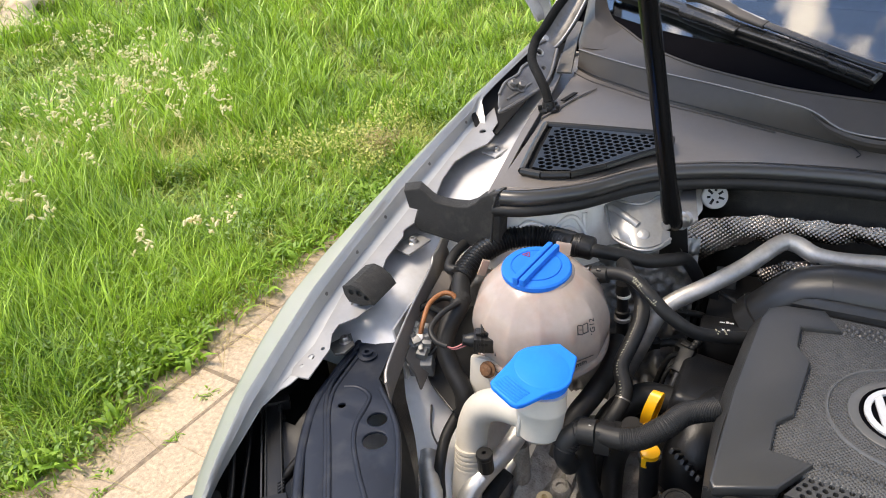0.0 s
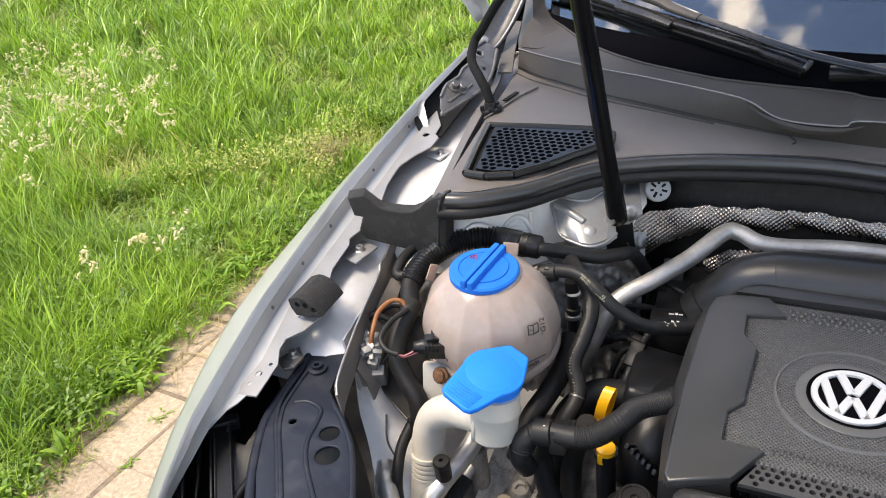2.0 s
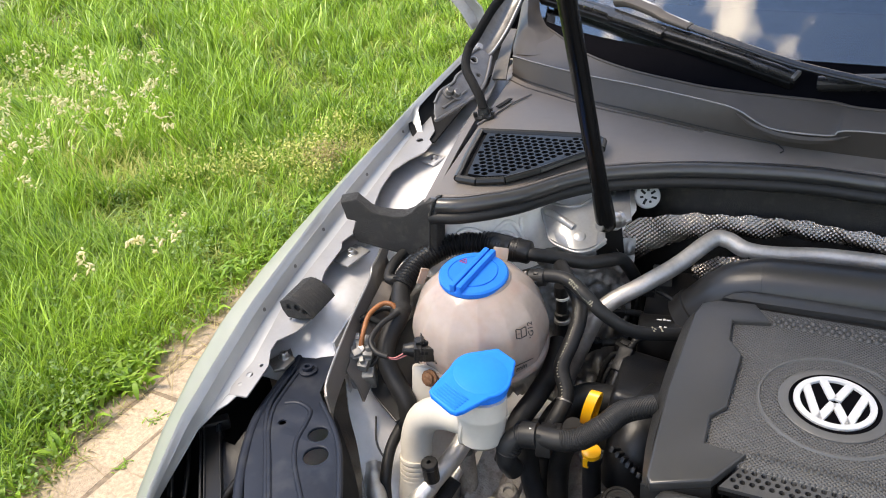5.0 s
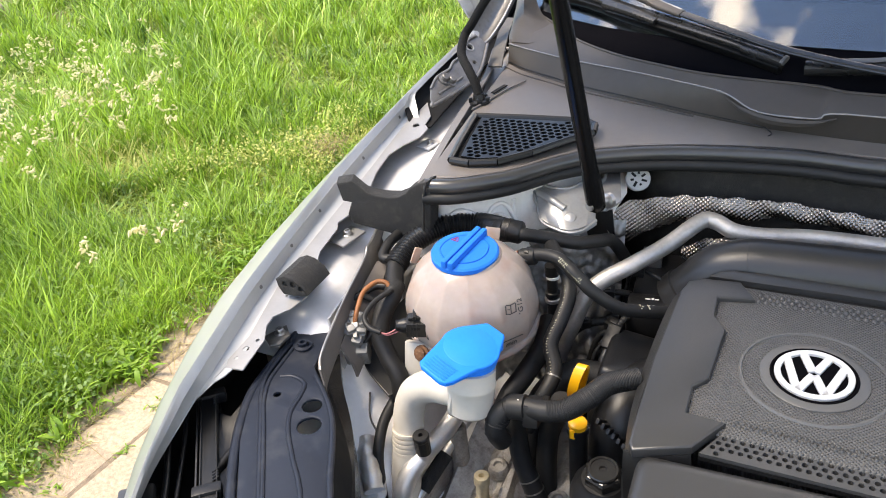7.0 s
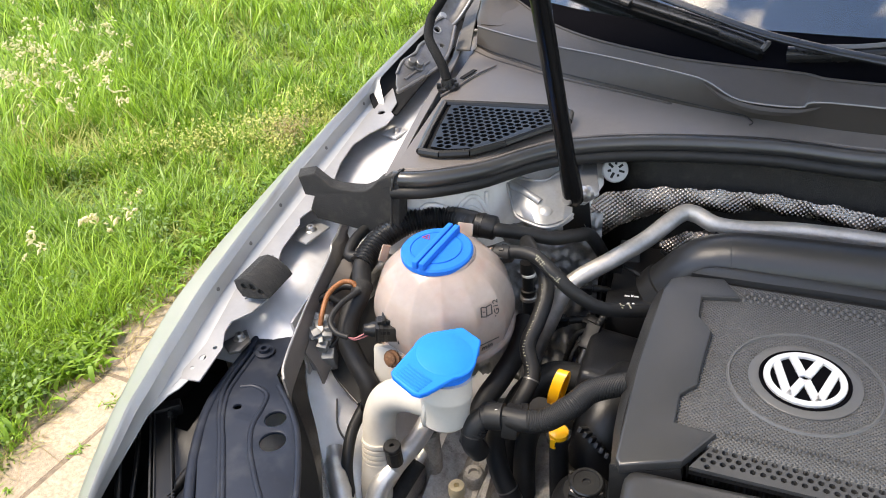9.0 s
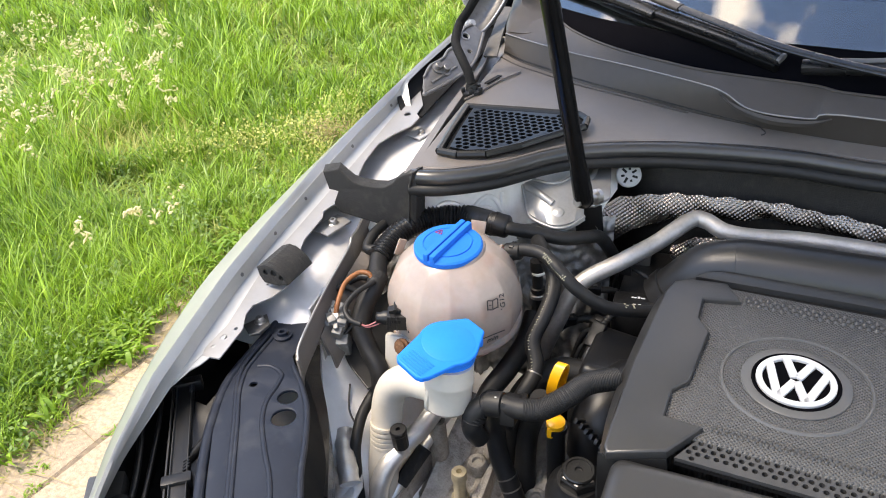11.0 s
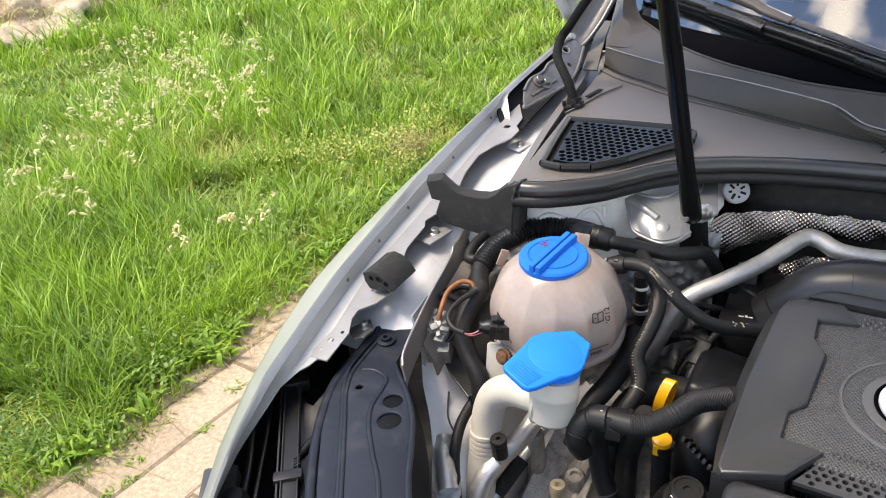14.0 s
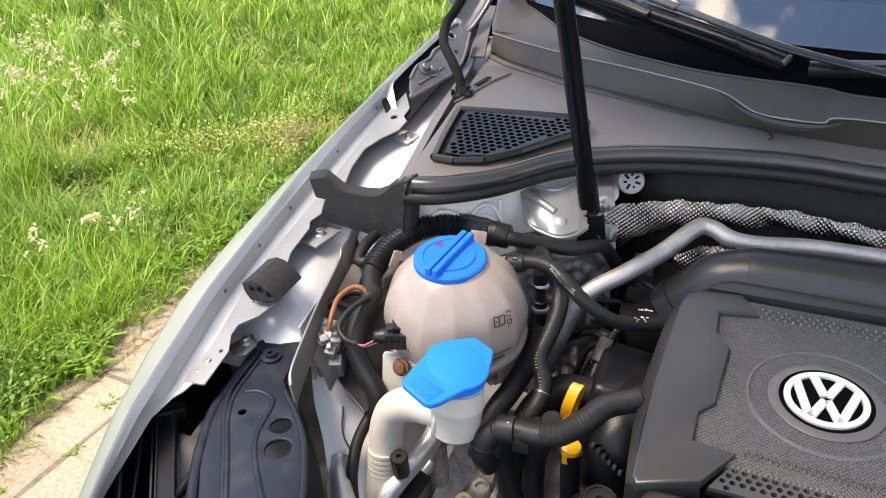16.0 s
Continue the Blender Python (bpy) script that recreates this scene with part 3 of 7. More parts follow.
    part("rail_lip", soft_box_bm((w, 0.213, 0.004), RAILM @ pose(dx, 0, dz), 0.0005, 1), COVER, rail)
part("rail_clip", soft_box_bm((0.034, 0.013, 0.014), RAILM @ pose(0.002, 0.099, 0.003), 0.002), BLACK, lamp)
clip = part("rail_clip", soft_box_bm((0.029, 0.014, 0.012), RAILM @ pose(-0.001, -0.055, 0.004), 0.003), BLACK, lamp)
for k in range(4):
    part("clip_tooth", soft_box_bm((0.008, 0.0022, 0.006), RAILM @ pose(0.0075, -0.042 + 0.0042 * k, 0.005, 0, 0, 35), 0.0005, 1), BLACK, clip)
    part("clip_tooth", soft_box_bm((0.006, 0.0022, 0.006), RAILM @ pose(0.0080, 0.083 + 0.0042 * k, 0.005, 0, 0, 35), 0.0005, 1), BLACK, clip)
plate("top_plate", [(-0.503, 0.448), (-0.490, 0.431), (-0.470, 0.430), (-0.480, 0.480), (-0.445, 0.440), (-0.400, 0.372), (-0.330, 0.290), (-0.352, 0.262), (-0.400, 0.325)], BLACK, lamp, "smooth black top of the headlight", thick=0.03, bevel=0.002, place=pose(0, 0, 0.791))
tube("rib", [(-0.434, 0.400, 0.792), (-0.431, 0.382, 0.793), (-0.429, 0.360, 0.792)], 0.0052, BLACK, lamp, seg=10)
tube("rib", [(-0.540, 0.395, 0.790), (-0.508, 0.372, 0.790), (-0.470, 0.330, 0.785), (-0.445, 0.295, 0.78)], 0.0035, BLACK, lamp, seg=10)
tube("rib", [(-0.522, 0.415, 0.792), (-0.492, 0.380, 0.790), (-0.45, 0.325, 0.785), (-0.42, 0.285, 0.78)], 0.0025, BLACK, lamp, seg=10)
part("corner_cover", soft_box_bm((0.036, 0.055, 0.02), pose(-0.478, 0.296, 0.778, 4, 0, 40), 0.004), COVER, lamp, "grey-black corner trim")
lathe("adjuster_knob", (-0.452, 0.293, 0.785), (0, -0.2, 1), [(0.014, -0.02), (0.014, 0.0), (0.011, 0.006), (0, 0.007)], BLACK, lamp, seg=20)

sheet("wheel_liner", [[(-0.425, 0.20, 0.770), (-0.490, 0.32, 0.795), (-0.543, 0.45, 0.820), (-0.575, 0.60, 0.845)], [(-0.425, 0.20, 0.55), (-0.490, 0.32, 0.55), (-0.543, 0.45, 0.55), (-0.575, 0.60, 0.55)], [(-0.40, 0.22, 0.40), (-0.45, 0.34, 0.40), (-0.48, 0.47, 0.40), (-0.50, 0.60, 0.40)]], BLACK_DEEP, car, thick=0.003)
# bay shell: floor, walls, firewall
soft_box("bay_floor", (0.1, 0.62, 0.36), (1.25, 0.95, 0.02), BLACK_DEEP, car, bevel=0.004)
soft_box("bay_front", (0.1, 0.17, 0.58), (1.1, 0.03, 0.42), BLACK_DEEP, car, bevel=0.006)
soft_box("engine_block", (0.16, 0.63, 0.60), (0.40, 0.26, 0.34), BLACK_DEEP, car, bevel=0.02)
SEAL = [(-0.385, 0.752), (-0.345, 0.764), (-0.292, 0.806), (-0.247, 0.868), (-0.203, 0.904), (-0.110, 0.941), (0.022, 0.962), (0.128, 0.955), (0.30, 0.962), (0.46, 0.93), (0.60, 0.83), (0.70, 0.76)]
WALL = [(x, y + 0.012 + 0.20 * min(1, max(0, (-0.16 - x) / 0.10))) for x, y in SEAL]
sheet("firewall", [[(x, y, 0.93) for x, y in WALL], [(x, y + 0.002, 0.88) for x, y in WALL], [(x, y + 0.008, 0.84) for x, y in WALL], [(x, y + 0.04, 0.36) for x, y in WALL]], INSULATION, car, "black insulated firewall", thick=0.004, n=4)

# chassis sheet metal low in the bay
# sunlight on the rail is painted in by its near-white colour
sheet("chassis_rail", [[(x, 0.455, z - 0.065), (x, 0.50, z - 0.020), (x, 0.535, z), (x, 0.66, z + 0.008), (x, 0.80, z + 0.025)] for x, z in ((-0.450, 0.772), (-0.422, 0.745), (-0.398, 0.726), (-0.390, 0.714), (-0.368, 0.704), (-0.345, 0.692), (-0.334, 0.672), (-0.325, 0.62), (-0.24, 0.60))],
      LIT_SHEET, car, "silver chassis rail, sunlight put into its pale colour", thick=0.003)
tube("sheet_seam", [(-0.397, 0.585, 0.7295), (-0.383, 0.56, 0.7145), (-0.362, 0.545, 0.7045)], 0.0012, DARK_SEAM, car, seg=6)
for x, y, z in ((-0.380, 0.548, 0.7085), (-0.360, 0.62, 0.7055), (-0.372, 0.585, 0.7085)):
    lathe("spot_weld", (x, y, z), (0.1, 0, 1), [(0.004, -0.002), (0.004, 0.0006), (0.003, 0.0012), (0, 0.0006)], PAINT_IN, car, seg=12)
sheet("strut_tower", [[(-0.49, 0.95, 0.900), (-0.42, 0.97, 0.915), (-0.35, 0.985, 0.922), (-0.26, 0.995, 0.92), (-0.19, 1.0, 0.91)], [(-0.48, 0.84, 0.872), (-0.41, 0.875, 0.890), (-0.34, 0.905, 0.902), (-0.25, 0.935, 0.905), (-0.18, 0.955, 0.90)], [(-0.47, 0.76, 0.85), (-0.40, 0.80, 0.868), (-0.33, 0.85, 0.878), (-0.24, 0.90, 0.89), (-0.17, 0.92, 0.885)], [(-0.45, 0.74, 0.845), (-0.39, 0.775, 0.862), (-0.32, 0.825, 0.870), (-0.25, 0.87, 0.872), (-0.18, 0.90, 0.866)],
                       [(-0.44, 0.735, 0.82), (-0.385, 0.765, 0.835), (-0.31, 0.815, 0.842), (-0.25, 0.858, 0.845), (-0.19, 0.89, 0.838)]],
      SEALED, car, "silver suspension tower sheet with sealant", thick=0.003)
us, vs_ = np.meshgrid(np.linspace(0, 1, 90), np.linspace(0, 1, 60), indexing="ij")
FX = np.interp(us, (0, 0.22, 0.5, 0.72, 1), (-0.442, -0.385, -0.31, -0.25, -0.165))
FY = np.interp(us, (0, 0.22, 0.5, 0.72, 1), (0.738, 0.768, 0.818, 0.861, 0.902)) - 0.035 * vs_
FZ = np.interp(us, (0, 0.22, 0.5, 0.72, 1), (0.822, 0.837, 0.846, 0.852, 0.858)) - 0.24 * vs_
crumple = np.array([abs(noise.noise(Vector((a * 46, b * 46, c * 46)))) + 0.5 * abs(noise.noise(Vector((a * 110, b * 110, c * 110)))) for a, b, c in zip(FX.ravel(), FY.ravel(), FZ.ravel())]).reshape(FX.shape)
idx = np.arange(90 * 60).reshape(90, 60)
foil_side = raw("tower_side", np.stack([FX + 0.006 * crumple, FY - 0.022 * crumple, FZ], -1).reshape(-1, 3), np.stack([idx[:-1, :-1], idx[:-1, 1:], idx[1:, 1:], idx[1:, :-1]], -1).reshape(-1, 4), WRINKLED, car, smooth=True)
tagged(foil_side, "crumpled silver foil on the suspension tower")
tower_y = lambda x, z: float(np.interp(x, [p[0] for p in SEAL], [p[1] for p in SEAL])) + 0.042 - 0.35 * (0.938 - z)
sheet("tower_wall", [[(x, tower_y(x, z), z) for x in (-0.42, -0.389, -0.34, -0.296, -0.27, -0.24, -0.215)] for z in (0.938, 0.915, 0.89, 0.86, 0.83)], SEALED, car, "pale sealed sheet behind the tank", thick=0.003)
for pts in ([(-0.325, 0.877), (-0.322, 0.889), (-0.313, 0.897), (-0.304, 0.893), (-0.294, 0.876), (-0.282, 0.848)], [(-0.321, 0.872), (-0.318, 0.881), (-0.310, 0.883), (-0.299, 0.872), (-0.291, 0.853)], [(-0.371, 0.884), (-0.360, 0.893), (-0.350, 0.894), (-0.339, 0.889), (-0.327, 0.876)], [(-0.297, 0.90), (-0.292, 0.862)]):
    tube("sealant_bead", [(x, tower_y(x, z) - 0.0025, z) for x, z in pts], 0.0032, SEALED, car, seg=8)

on_tower = lambda x, y: (x, y, 0.8815 + 0.42 * (y - (0.85 + 0.56 * (x + 0.33))) + 0.1 * (x + 0.33))
for cx, cy, rad, a0, a1 in ((-0.322, 0.845, 0.020, 10, 230), (-0.322, 0.847, 0.029, 20, 200), (-0.318, 0.850, 0.038, 30, 175), (-0.276, 0.868, 0.016, 0, 220), (-0.278, 0.870, 0.025, 20, 190), (-0.365, 0.825, 0.022, 0, 170)):
    tube("sealant_ridge", [on_tower(cx + rad * math.cos(radians(a)), cy + 0.9 * rad * math.sin(radians(a)) + 0.002 * math.sin(a)) for a in (a0 + (a1 - a0) * i / 7 for i in range(8))], 0.0024, PAINT_IN, car, seg=8)

# ---- cowl ----
cowl = thing("cowl", (-0.1, 1.0, 0.80), "grey plastic windscreen cowl with a rubber seal", "cowl panel")
S1 = [(-0.389, 0.757, 0.948), (-0.34, 0.775, 0.949), (-0.296, 0.818, 0.949), (-0.256, 0.874, 0.949), (-0.208, 0.916, 0.949), (-0.150, 0.937, 0.949), (-0.090, 0.955, 0.949), (0.022, 0.972, 0.949), (0.126, 0.964, 0.947), (0.30, 0.967, 0.946), (0.50, 0.93, 0.948)]
BOT = [(-0.462, 1.205, 0.968), (-0.42, 1.172, 0.966), (-0.365, 1.143, 0.964), (-0.292, 1.105, 0.962), (-0.186, 1.070, 0.958), (-0.109, 1.047, 0.953), (-0.024, 1.024, 0.950), (0.046, 1.014, 0.949), (0.130, 1.006, 0.948), (0.30, 1.00, 0.948), (0.50, 1.02, 0.95)]
TOP = [(-0.462, 1.212, 1.000), (-0.404, 1.179, 0.999), (-0.31, 1.133, 0.998), (-0.209, 1.092, 0.998), (-0.103, 1.041, 0.998), (-0.066, 1.020, 0.996), (-0.024, 0.995, 0.984), (0.044, 0.985, 0.984), (0.077, 0.983, 0.993), (0.30, 0.965, 0.992), (0.50, 1.00, 0.99)]
REAR = [(-0.50, 1.40, 1.020), (-0.422, 1.314, 1.015), (-0.338, 1.206, 1.013), (-0.244, 1.126, 1.012), (-0.149, 1.076, 1.011), (-0.105, 1.060, 1.010), (-0.050, 1.050, 1.009), (0.040, 1.037, 1.008), (0.090, 1.020, 1.007), (0.30, 1.01, 1.006), (0.50, 1.05, 1.0)]
tilt_w = lambda x: min(1.0, max(0.0, (x + 0.22) / 0.20))
BOT = [(x, y - 0.014 * tilt_w(x), z + 0.0085 * tilt_w(x)) for x, y, z in BOT]
lerp = lambda a, b, t: tuple(p + (q - p) * t for p, q in zip(a, b))

sheet("cowl_plate", [[lerp(a, b, t) for a, b in zip(S1, BOT)] for t in (0, 0.04, 0.3, 0.6, 0.92, 1)], COWL, cowl, "matt grey plastic cowl plate", thick=0.003, n=5)
STEP = [BOT] + [[lerp(a, b, t) for a, b in zip(BOT, TOP)] for t in (0.06, 0.5, 0.94)] + [TOP] + [[lerp(a, b, t) for a, b in zip(TOP, REAR)] for t in (0.06, 0.5, 0.94)] + [REAR]
# riser and rear plate get their shade from this darker plastic colour
sheet("cowl_step", STEP, COWL_SHADED, cowl, "raised rear step of the cowl", thick=0.003, n=6, angle=50)
# scooped facet where the step dips, moulded fold along its foot and rolled rear rim
SCOOP = [(-0.070, 1.0195, 0.9945), (-0.045, 1.003, 0.9865), (-0.015, 0.990, 0.9825), (0.015, 0.984, 0.9815), (0.045, 0.9825, 0.983), (0.066, 0.981, 0.9885)]
sheet("scoop_facet", [SCOOP, [(x, y - 0.0025, z - 0.0035 * math.sin(math.pi * i / 5) ** 0.7 - 0.0006) for i, (x, y, z) in enumerate(SCOOP)], [(x, y - 0.001, z - 0.0085 * math.sin(math.pi * i / 5) ** 0.7 - 0.001) for i, (x, y, z) in enumerate(SCOOP)]], COWL_SHADED, cowl, thick=0.0015, n=5)
tube("rear_rim", [(x, y + 0.001, z + 0.0005) for x, y, z in REAR], 0.0020, COWL_SHADED, cowl, seg=10, n=5)
FOLD = [(p[0], p[1] - 0.0012, p[2]) for p in (lerp(a, b, 0.13) for a, b in zip(BOT, TOP))][:7]
tube("moulded_fold", FOLD + [(-0.010, 0.998, 0.960), (-0.005, 0.990, 0.9585), (-0.008, 0.983, 0.958)], 0.0009, BLACK, cowl, seg=8, n=5)
# end of the cowl, rising to the windscreen pillar; its shade is in the colour
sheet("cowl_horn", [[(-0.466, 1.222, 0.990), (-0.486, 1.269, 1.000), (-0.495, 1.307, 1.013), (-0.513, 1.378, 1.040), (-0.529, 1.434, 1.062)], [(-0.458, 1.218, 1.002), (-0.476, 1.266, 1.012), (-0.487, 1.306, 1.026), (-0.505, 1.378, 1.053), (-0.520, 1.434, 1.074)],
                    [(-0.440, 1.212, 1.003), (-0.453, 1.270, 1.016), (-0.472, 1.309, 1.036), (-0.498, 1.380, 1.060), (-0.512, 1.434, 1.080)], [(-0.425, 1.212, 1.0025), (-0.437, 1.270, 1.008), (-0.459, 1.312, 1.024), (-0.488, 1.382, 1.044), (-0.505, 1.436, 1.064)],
                    [(-0.395, 1.235, 1.006), (-0.410, 1.290, 1.012), (-0.440, 1.330, 1.018), (-0.478, 1.390, 1.034), (-0.498, 1.440, 1.056)]], COWL_SHADED, cowl, "raised end of the cowl beside the pillar", thick=0.003, n=6, angle=60)
# thin pale line drawn as the bright glint along the step's top edge
tube("step_edge", [(x, y - 0.0006, z + 0.0006) for x, y, z in TOP], 0.0013, COWL_GLINT, cowl, seg=10, n=5)
tube("cowl_bead", [(p[0], p[1], p[2] + 0.0005) for p in (lerp(a, b, 0.955) for a, b in zip(S1, BOT))][:6], 0.0013, COWL_SHADED, cowl, seg=8)
tube("cowl_crease", [(-0.428, 0.985, 0.9605), (-0.420, 1.02, 0.962), (-0.410, 1.075, 0.9645), (-0.395, 1.12, 0.966)], 0.0016, COWL, cowl, seg=8)
soft_box("drain_slot", (-0.421, 1.072, 0.9655), (0.008, 0.038, 0.002), BLACK_DEEP, cowl, turn=(3, 0, -10), bevel=0.0008)
part("cowl_edge_left", sheet_bm([[(-0.386, 0.752, 0.944), (-0.420, 0.90, 0.952), (-0.437, 0.985, 0.958), (-0.470, 1.14, 0.966), (-0.50, 1.25, 0.985)], [(-0.396, 0.752, 0.944), (-0.432, 0.90, 0.950), (-0.450, 0.985, 0.956), (-0.482, 1.14, 0.962), (-0.512, 1.25, 0.98)],
                                 [(-0.404, 0.76, 0.87), (-0.448, 0.90, 0.882), (-0.464, 0.985, 0.89), (-0.496, 1.14, 0.90), (-0.53, 1.25, 0.91)]], 0.003), COWL, cowl)
for off, dz, r, nm, mt in ((0, 0.0, 0.010, "seal", SEAL_TOP), (-0.006, -0.014, 0.008, "seal_lip", RUBBER)):
    tube(nm, [(x + 0.2 * off, y + off, 0.940 + dz) for x, y in SEAL[:10]], r, mt, cowl, "black rubber bonnet seal" if dz == 0 else "", n=6)
tube("seal_channel", [(x + 0.002, y + 0.014, 0.9475) for x, y in SEAL[:10]], 0.0025, COWL, cowl, seg=8, n=6)

# vent grille in the cowl
vent = [(-0.374, 0.805), (-0.389, 0.868), (-0.406, 0.951), (-0.321, 0.960), (-0.240, 0.966), (-0.226, 0.954), (-0.221, 0.929), (-0.248, 0.895), (-0.279, 0.850), (-0.312, 0.815), (-0.346, 0.803)]


def cowl_z(x, y):
    return 0.949 + 0.06 * max(0.0, y - 0.80) * 0.9


def raise_to(bm, lift):
    for v in bm.verts:
        v.co.z += cowl_z(v.co.x, v.co.y) + lift
    return bm


grille = thing("vent_grille", (-0.33, 0.92, 0.94), "black triangular air intake grille set in the cowl", "vent grille")
cx, cy = sum(p[0] for p in vent) / 11, sum(p[1] for p in vent) / 11
inner = [(cx + (x - cx) * 0.86, cy + (y - cy) * 0.86) for x, y in vent]


def inside(poly, x, y):
    c = False
    for (x1, y1), (x2, y2) in zip(poly, poly[1:] + poly[:1]):
        if (y1 > y) != (y2 > y) and x < (x2 - x1) * (y - y1) / (y2 - y1) + x1:
            c = not c
    return c


holes = []
for j in range(-14, 15):
    for i in range(-14, 15):
        hx, hy = cx + 0.0106 * (i + 0.5 * (j % 2)), cy + 0.0098 * j
        if all(inside(inner, hx + 0.0046 * a, hy + 0.0046 * b) for a, b in ((1, 0), (-1, 0), (0, 1), (0, -1))):
            holes.append((hx, hy, 0.0045))
part("grille_mesh", raise_to(plate_bm(inner, holes, thick=0.004), 0.0085), GRILLE, grille, "black plastic mesh with round holes")
part("grille_back", raise_to(plate_bm(vent, (), thick=0.001), 0.0035), BLACK_DEEP, grille)
part("grille_frame", join([raise_to(tube_bm([(*p, 0) for p in (a, lerp(a, b, 0.5), b)], 0.0050, seg=8, n=2), 0.0065) for a, b in zip(vent, vent[1:] + vent[:1])]), GRILLE, grille, "raised rounded frame")

# ---- windscreen ----
BORDER = mat("black_ceramic_print", (0.004, 0.004, 0.005), 0.4, var=0.1, spec=0.0)
screen = thing("windscreen", (0.1, 1.2, 0.95), "curved car windscreen reflecting blue sky and clouds", "windscreen")
glass_foot = lambda x: 1.012 + (0.9 * (x - 0.12) ** 2 if abs(x - 0.12) < 0.5 else 0.225 + 0.9 * (abs(x - 0.12) - 0.5))
lo = [(x, glass_foot(x), 0.984) for x in (-0.60, -0.45, -0.30, -0.15, 0.0, 0.12, 0.25, 0.4, 0.6, 0.85)]
hi = [(0.2 + (x - 0.2) * 0.95, y + 0.80, z + 0.46) for x, y, z in lo]
bow = lambda p, t: (p[0], p[1] + 0.06 * (t - 0.1) ** 2, p[2] - 0.104 * (t - 0.1) ** 2)
sheet("glass", [[bow(lerp(a, b, t), t) for a, b in zip(lo, hi)] for t in (0, 0.1, 0.2, 0.35, 0.5, 0.75, 1)], GLASS, screen, "clear windscreen glass", thick=0.005, n=6)
sheet("black_border", [[lerp((a[0], a[1] - 0.002, a[2] + 0.0035), b, 0.0) for a, b in zip(lo, hi)], [(lambda p: (p[0], p[1] - 0.002, p[2] + 0.0035))(lerp(a, b, 0.112 - 0.036 * min(1, max(0, (0.0 - a[0]) / 0.42)))) for a, b in zip(lo, hi)]], BORDER, screen, "black border below the glass", thick=0.002, n=6)
inside_car = thing("dashboard", (0.1, 1.7, 0.6), "dark dashboard behind the windscreen", "dashboard")
sheet("dash_top", [[(-0.6, 1.42, 0.95), (0.1, 1.12, 0.94), (0.85, 1.3, 0.95)], [(-0.6, 1.75, 0.99), (0.1, 1.6, 0.99), (0.85, 1.7, 0.99)], [(-0.6, 2.0, 0.90), (0.1, 2.0, 0.90), (0.85, 2.0, 0.90)]], BLACK_DEEP, inside_car, thick=0.01)
soft_box("cabin_shell", (0.17, 2.6, 0.98), (1.2, 0.04, 0.8), BLACK_DEEP, inside_car, bevel=0.01)
soft_box("cabin_roof", (0.17, 2.25, 1.385), (1.2, 0.72, 0.02), BLACK_DEEP, inside_car, bevel=0.01)
soft_box("cabin_floor", (0.12, 2.0, 0.62), (1.35, 1.2, 0.03), BLACK_DEEP, inside_car, bevel=0.01)
for sx in (-1, 1):
    part("cabin_side", plate_bm([(1.30, 0.62), (1.34, 0.98), (2.1, 1.42), (2.6, 1.50), (2.6, 0.62)], (), 0.03, 0.002, Matrix(((0, 0, 1, 0.12 + sx * 0.66), (1, 0, 0, 0), (0, 1, 0, 0), (0, 0, 0, 1)))), BLACK_DEEP, inside_car)

# ---- bonnet, raised ----
# Out of view; opening angle and rear edge are set to let light in.
hood = thing("bonnet", (0.15, 1.2, 1.10), "raised silver bonnet, out of view above the engine bay, underside pale to bounce light", "bonnet")
HT = math.tan(radians(50))
hood_pt = lambda x, y, lift=0.0: (x, y, 1.11 + HT * (1.24 - y) + lift)
sheet("bonnet_panel", [[hood_pt(x, y, 0.03 - 0.06 * abs(x - 0.17) ** 2) for x in (-0.585, -0.2, 0.17, 0.54, 0.925)] for y in (1.08, 0.85, 0.55, 0.25)], PAINT, hood, thick=0.004)
# added as a reflector: near-white underside brightens the cowl and bay
sheet("bonnet_lining", [[hood_pt(x, y, 0.0) for x in (-0.54, -0.2, 0.17, 0.54, 0.88)] for y in (1.05, 0.85, 0.55, 0.30)], LIT_SHEET, hood, "unseen bonnet underside, made pale to bounce light down", thick=0.01)

# front wheel under the wing
WH = (-0.54, 0.86, 0.30)
tyre = lathe("tyre", WH, (1, 0, 0), [(0.19, -0.075), (0.27, -0.09), (0.295, -0.075), (0.301, -0.03), (0.301, 0.03), (0.295, 0.075), (0.27, 0.09), (0.19, 0.075)], RUBBER, car, seg=40)
lathe("rim", WH, (1, 0, 0), [(0.0, -0.05), (0.06, -0.06), (0.17, -0.045), (0.192, -0.07), (0.192, 0.07), (0.0, 0.07)], ALU, tyre, seg=40)

# rest of the shell, closing the car round the bay
MIRROR = 0.34                        # the car's right side, mirrored about its middle line
sheet("wing", [[(MIRROR - x, y, z) for x, y, z in row] for row in rows[:12]], PAINT, car, "silver front wing", thick=0.0015, n=2, angle=60)
sheet("front_bumper", [[(-0.43, 0.20, 0.80), (-0.22, 0.10, 0.80), (0.17, 0.05, 0.80), (0.56, 0.10, 0.80), (0.77, 0.20, 0.80)], [(-0.50, 0.20, 0.62), (-0.26, 0.02, 0.62), (0.17, -0.04, 0.62), (0.60, 0.02, 0.62), (0.84, 0.20, 0.62)],
                       [(-0.50, 0.22, 0.30), (-0.26, 0.04, 0.30), (0.17, -0.02, 0.30), (0.60, 0.04, 0.30), (0.84, 0.22, 0.30)], [(-0.46, 0.30, 0.20), (-0.24, 0.10, 0.20), (0.17, 0.06, 0.20), (0.58, 0.10, 0.20), (0.80, 0.30, 0.20)]], PAINT, car, "silver front bumper", thick=0.003)
for sx in (-1, 1):
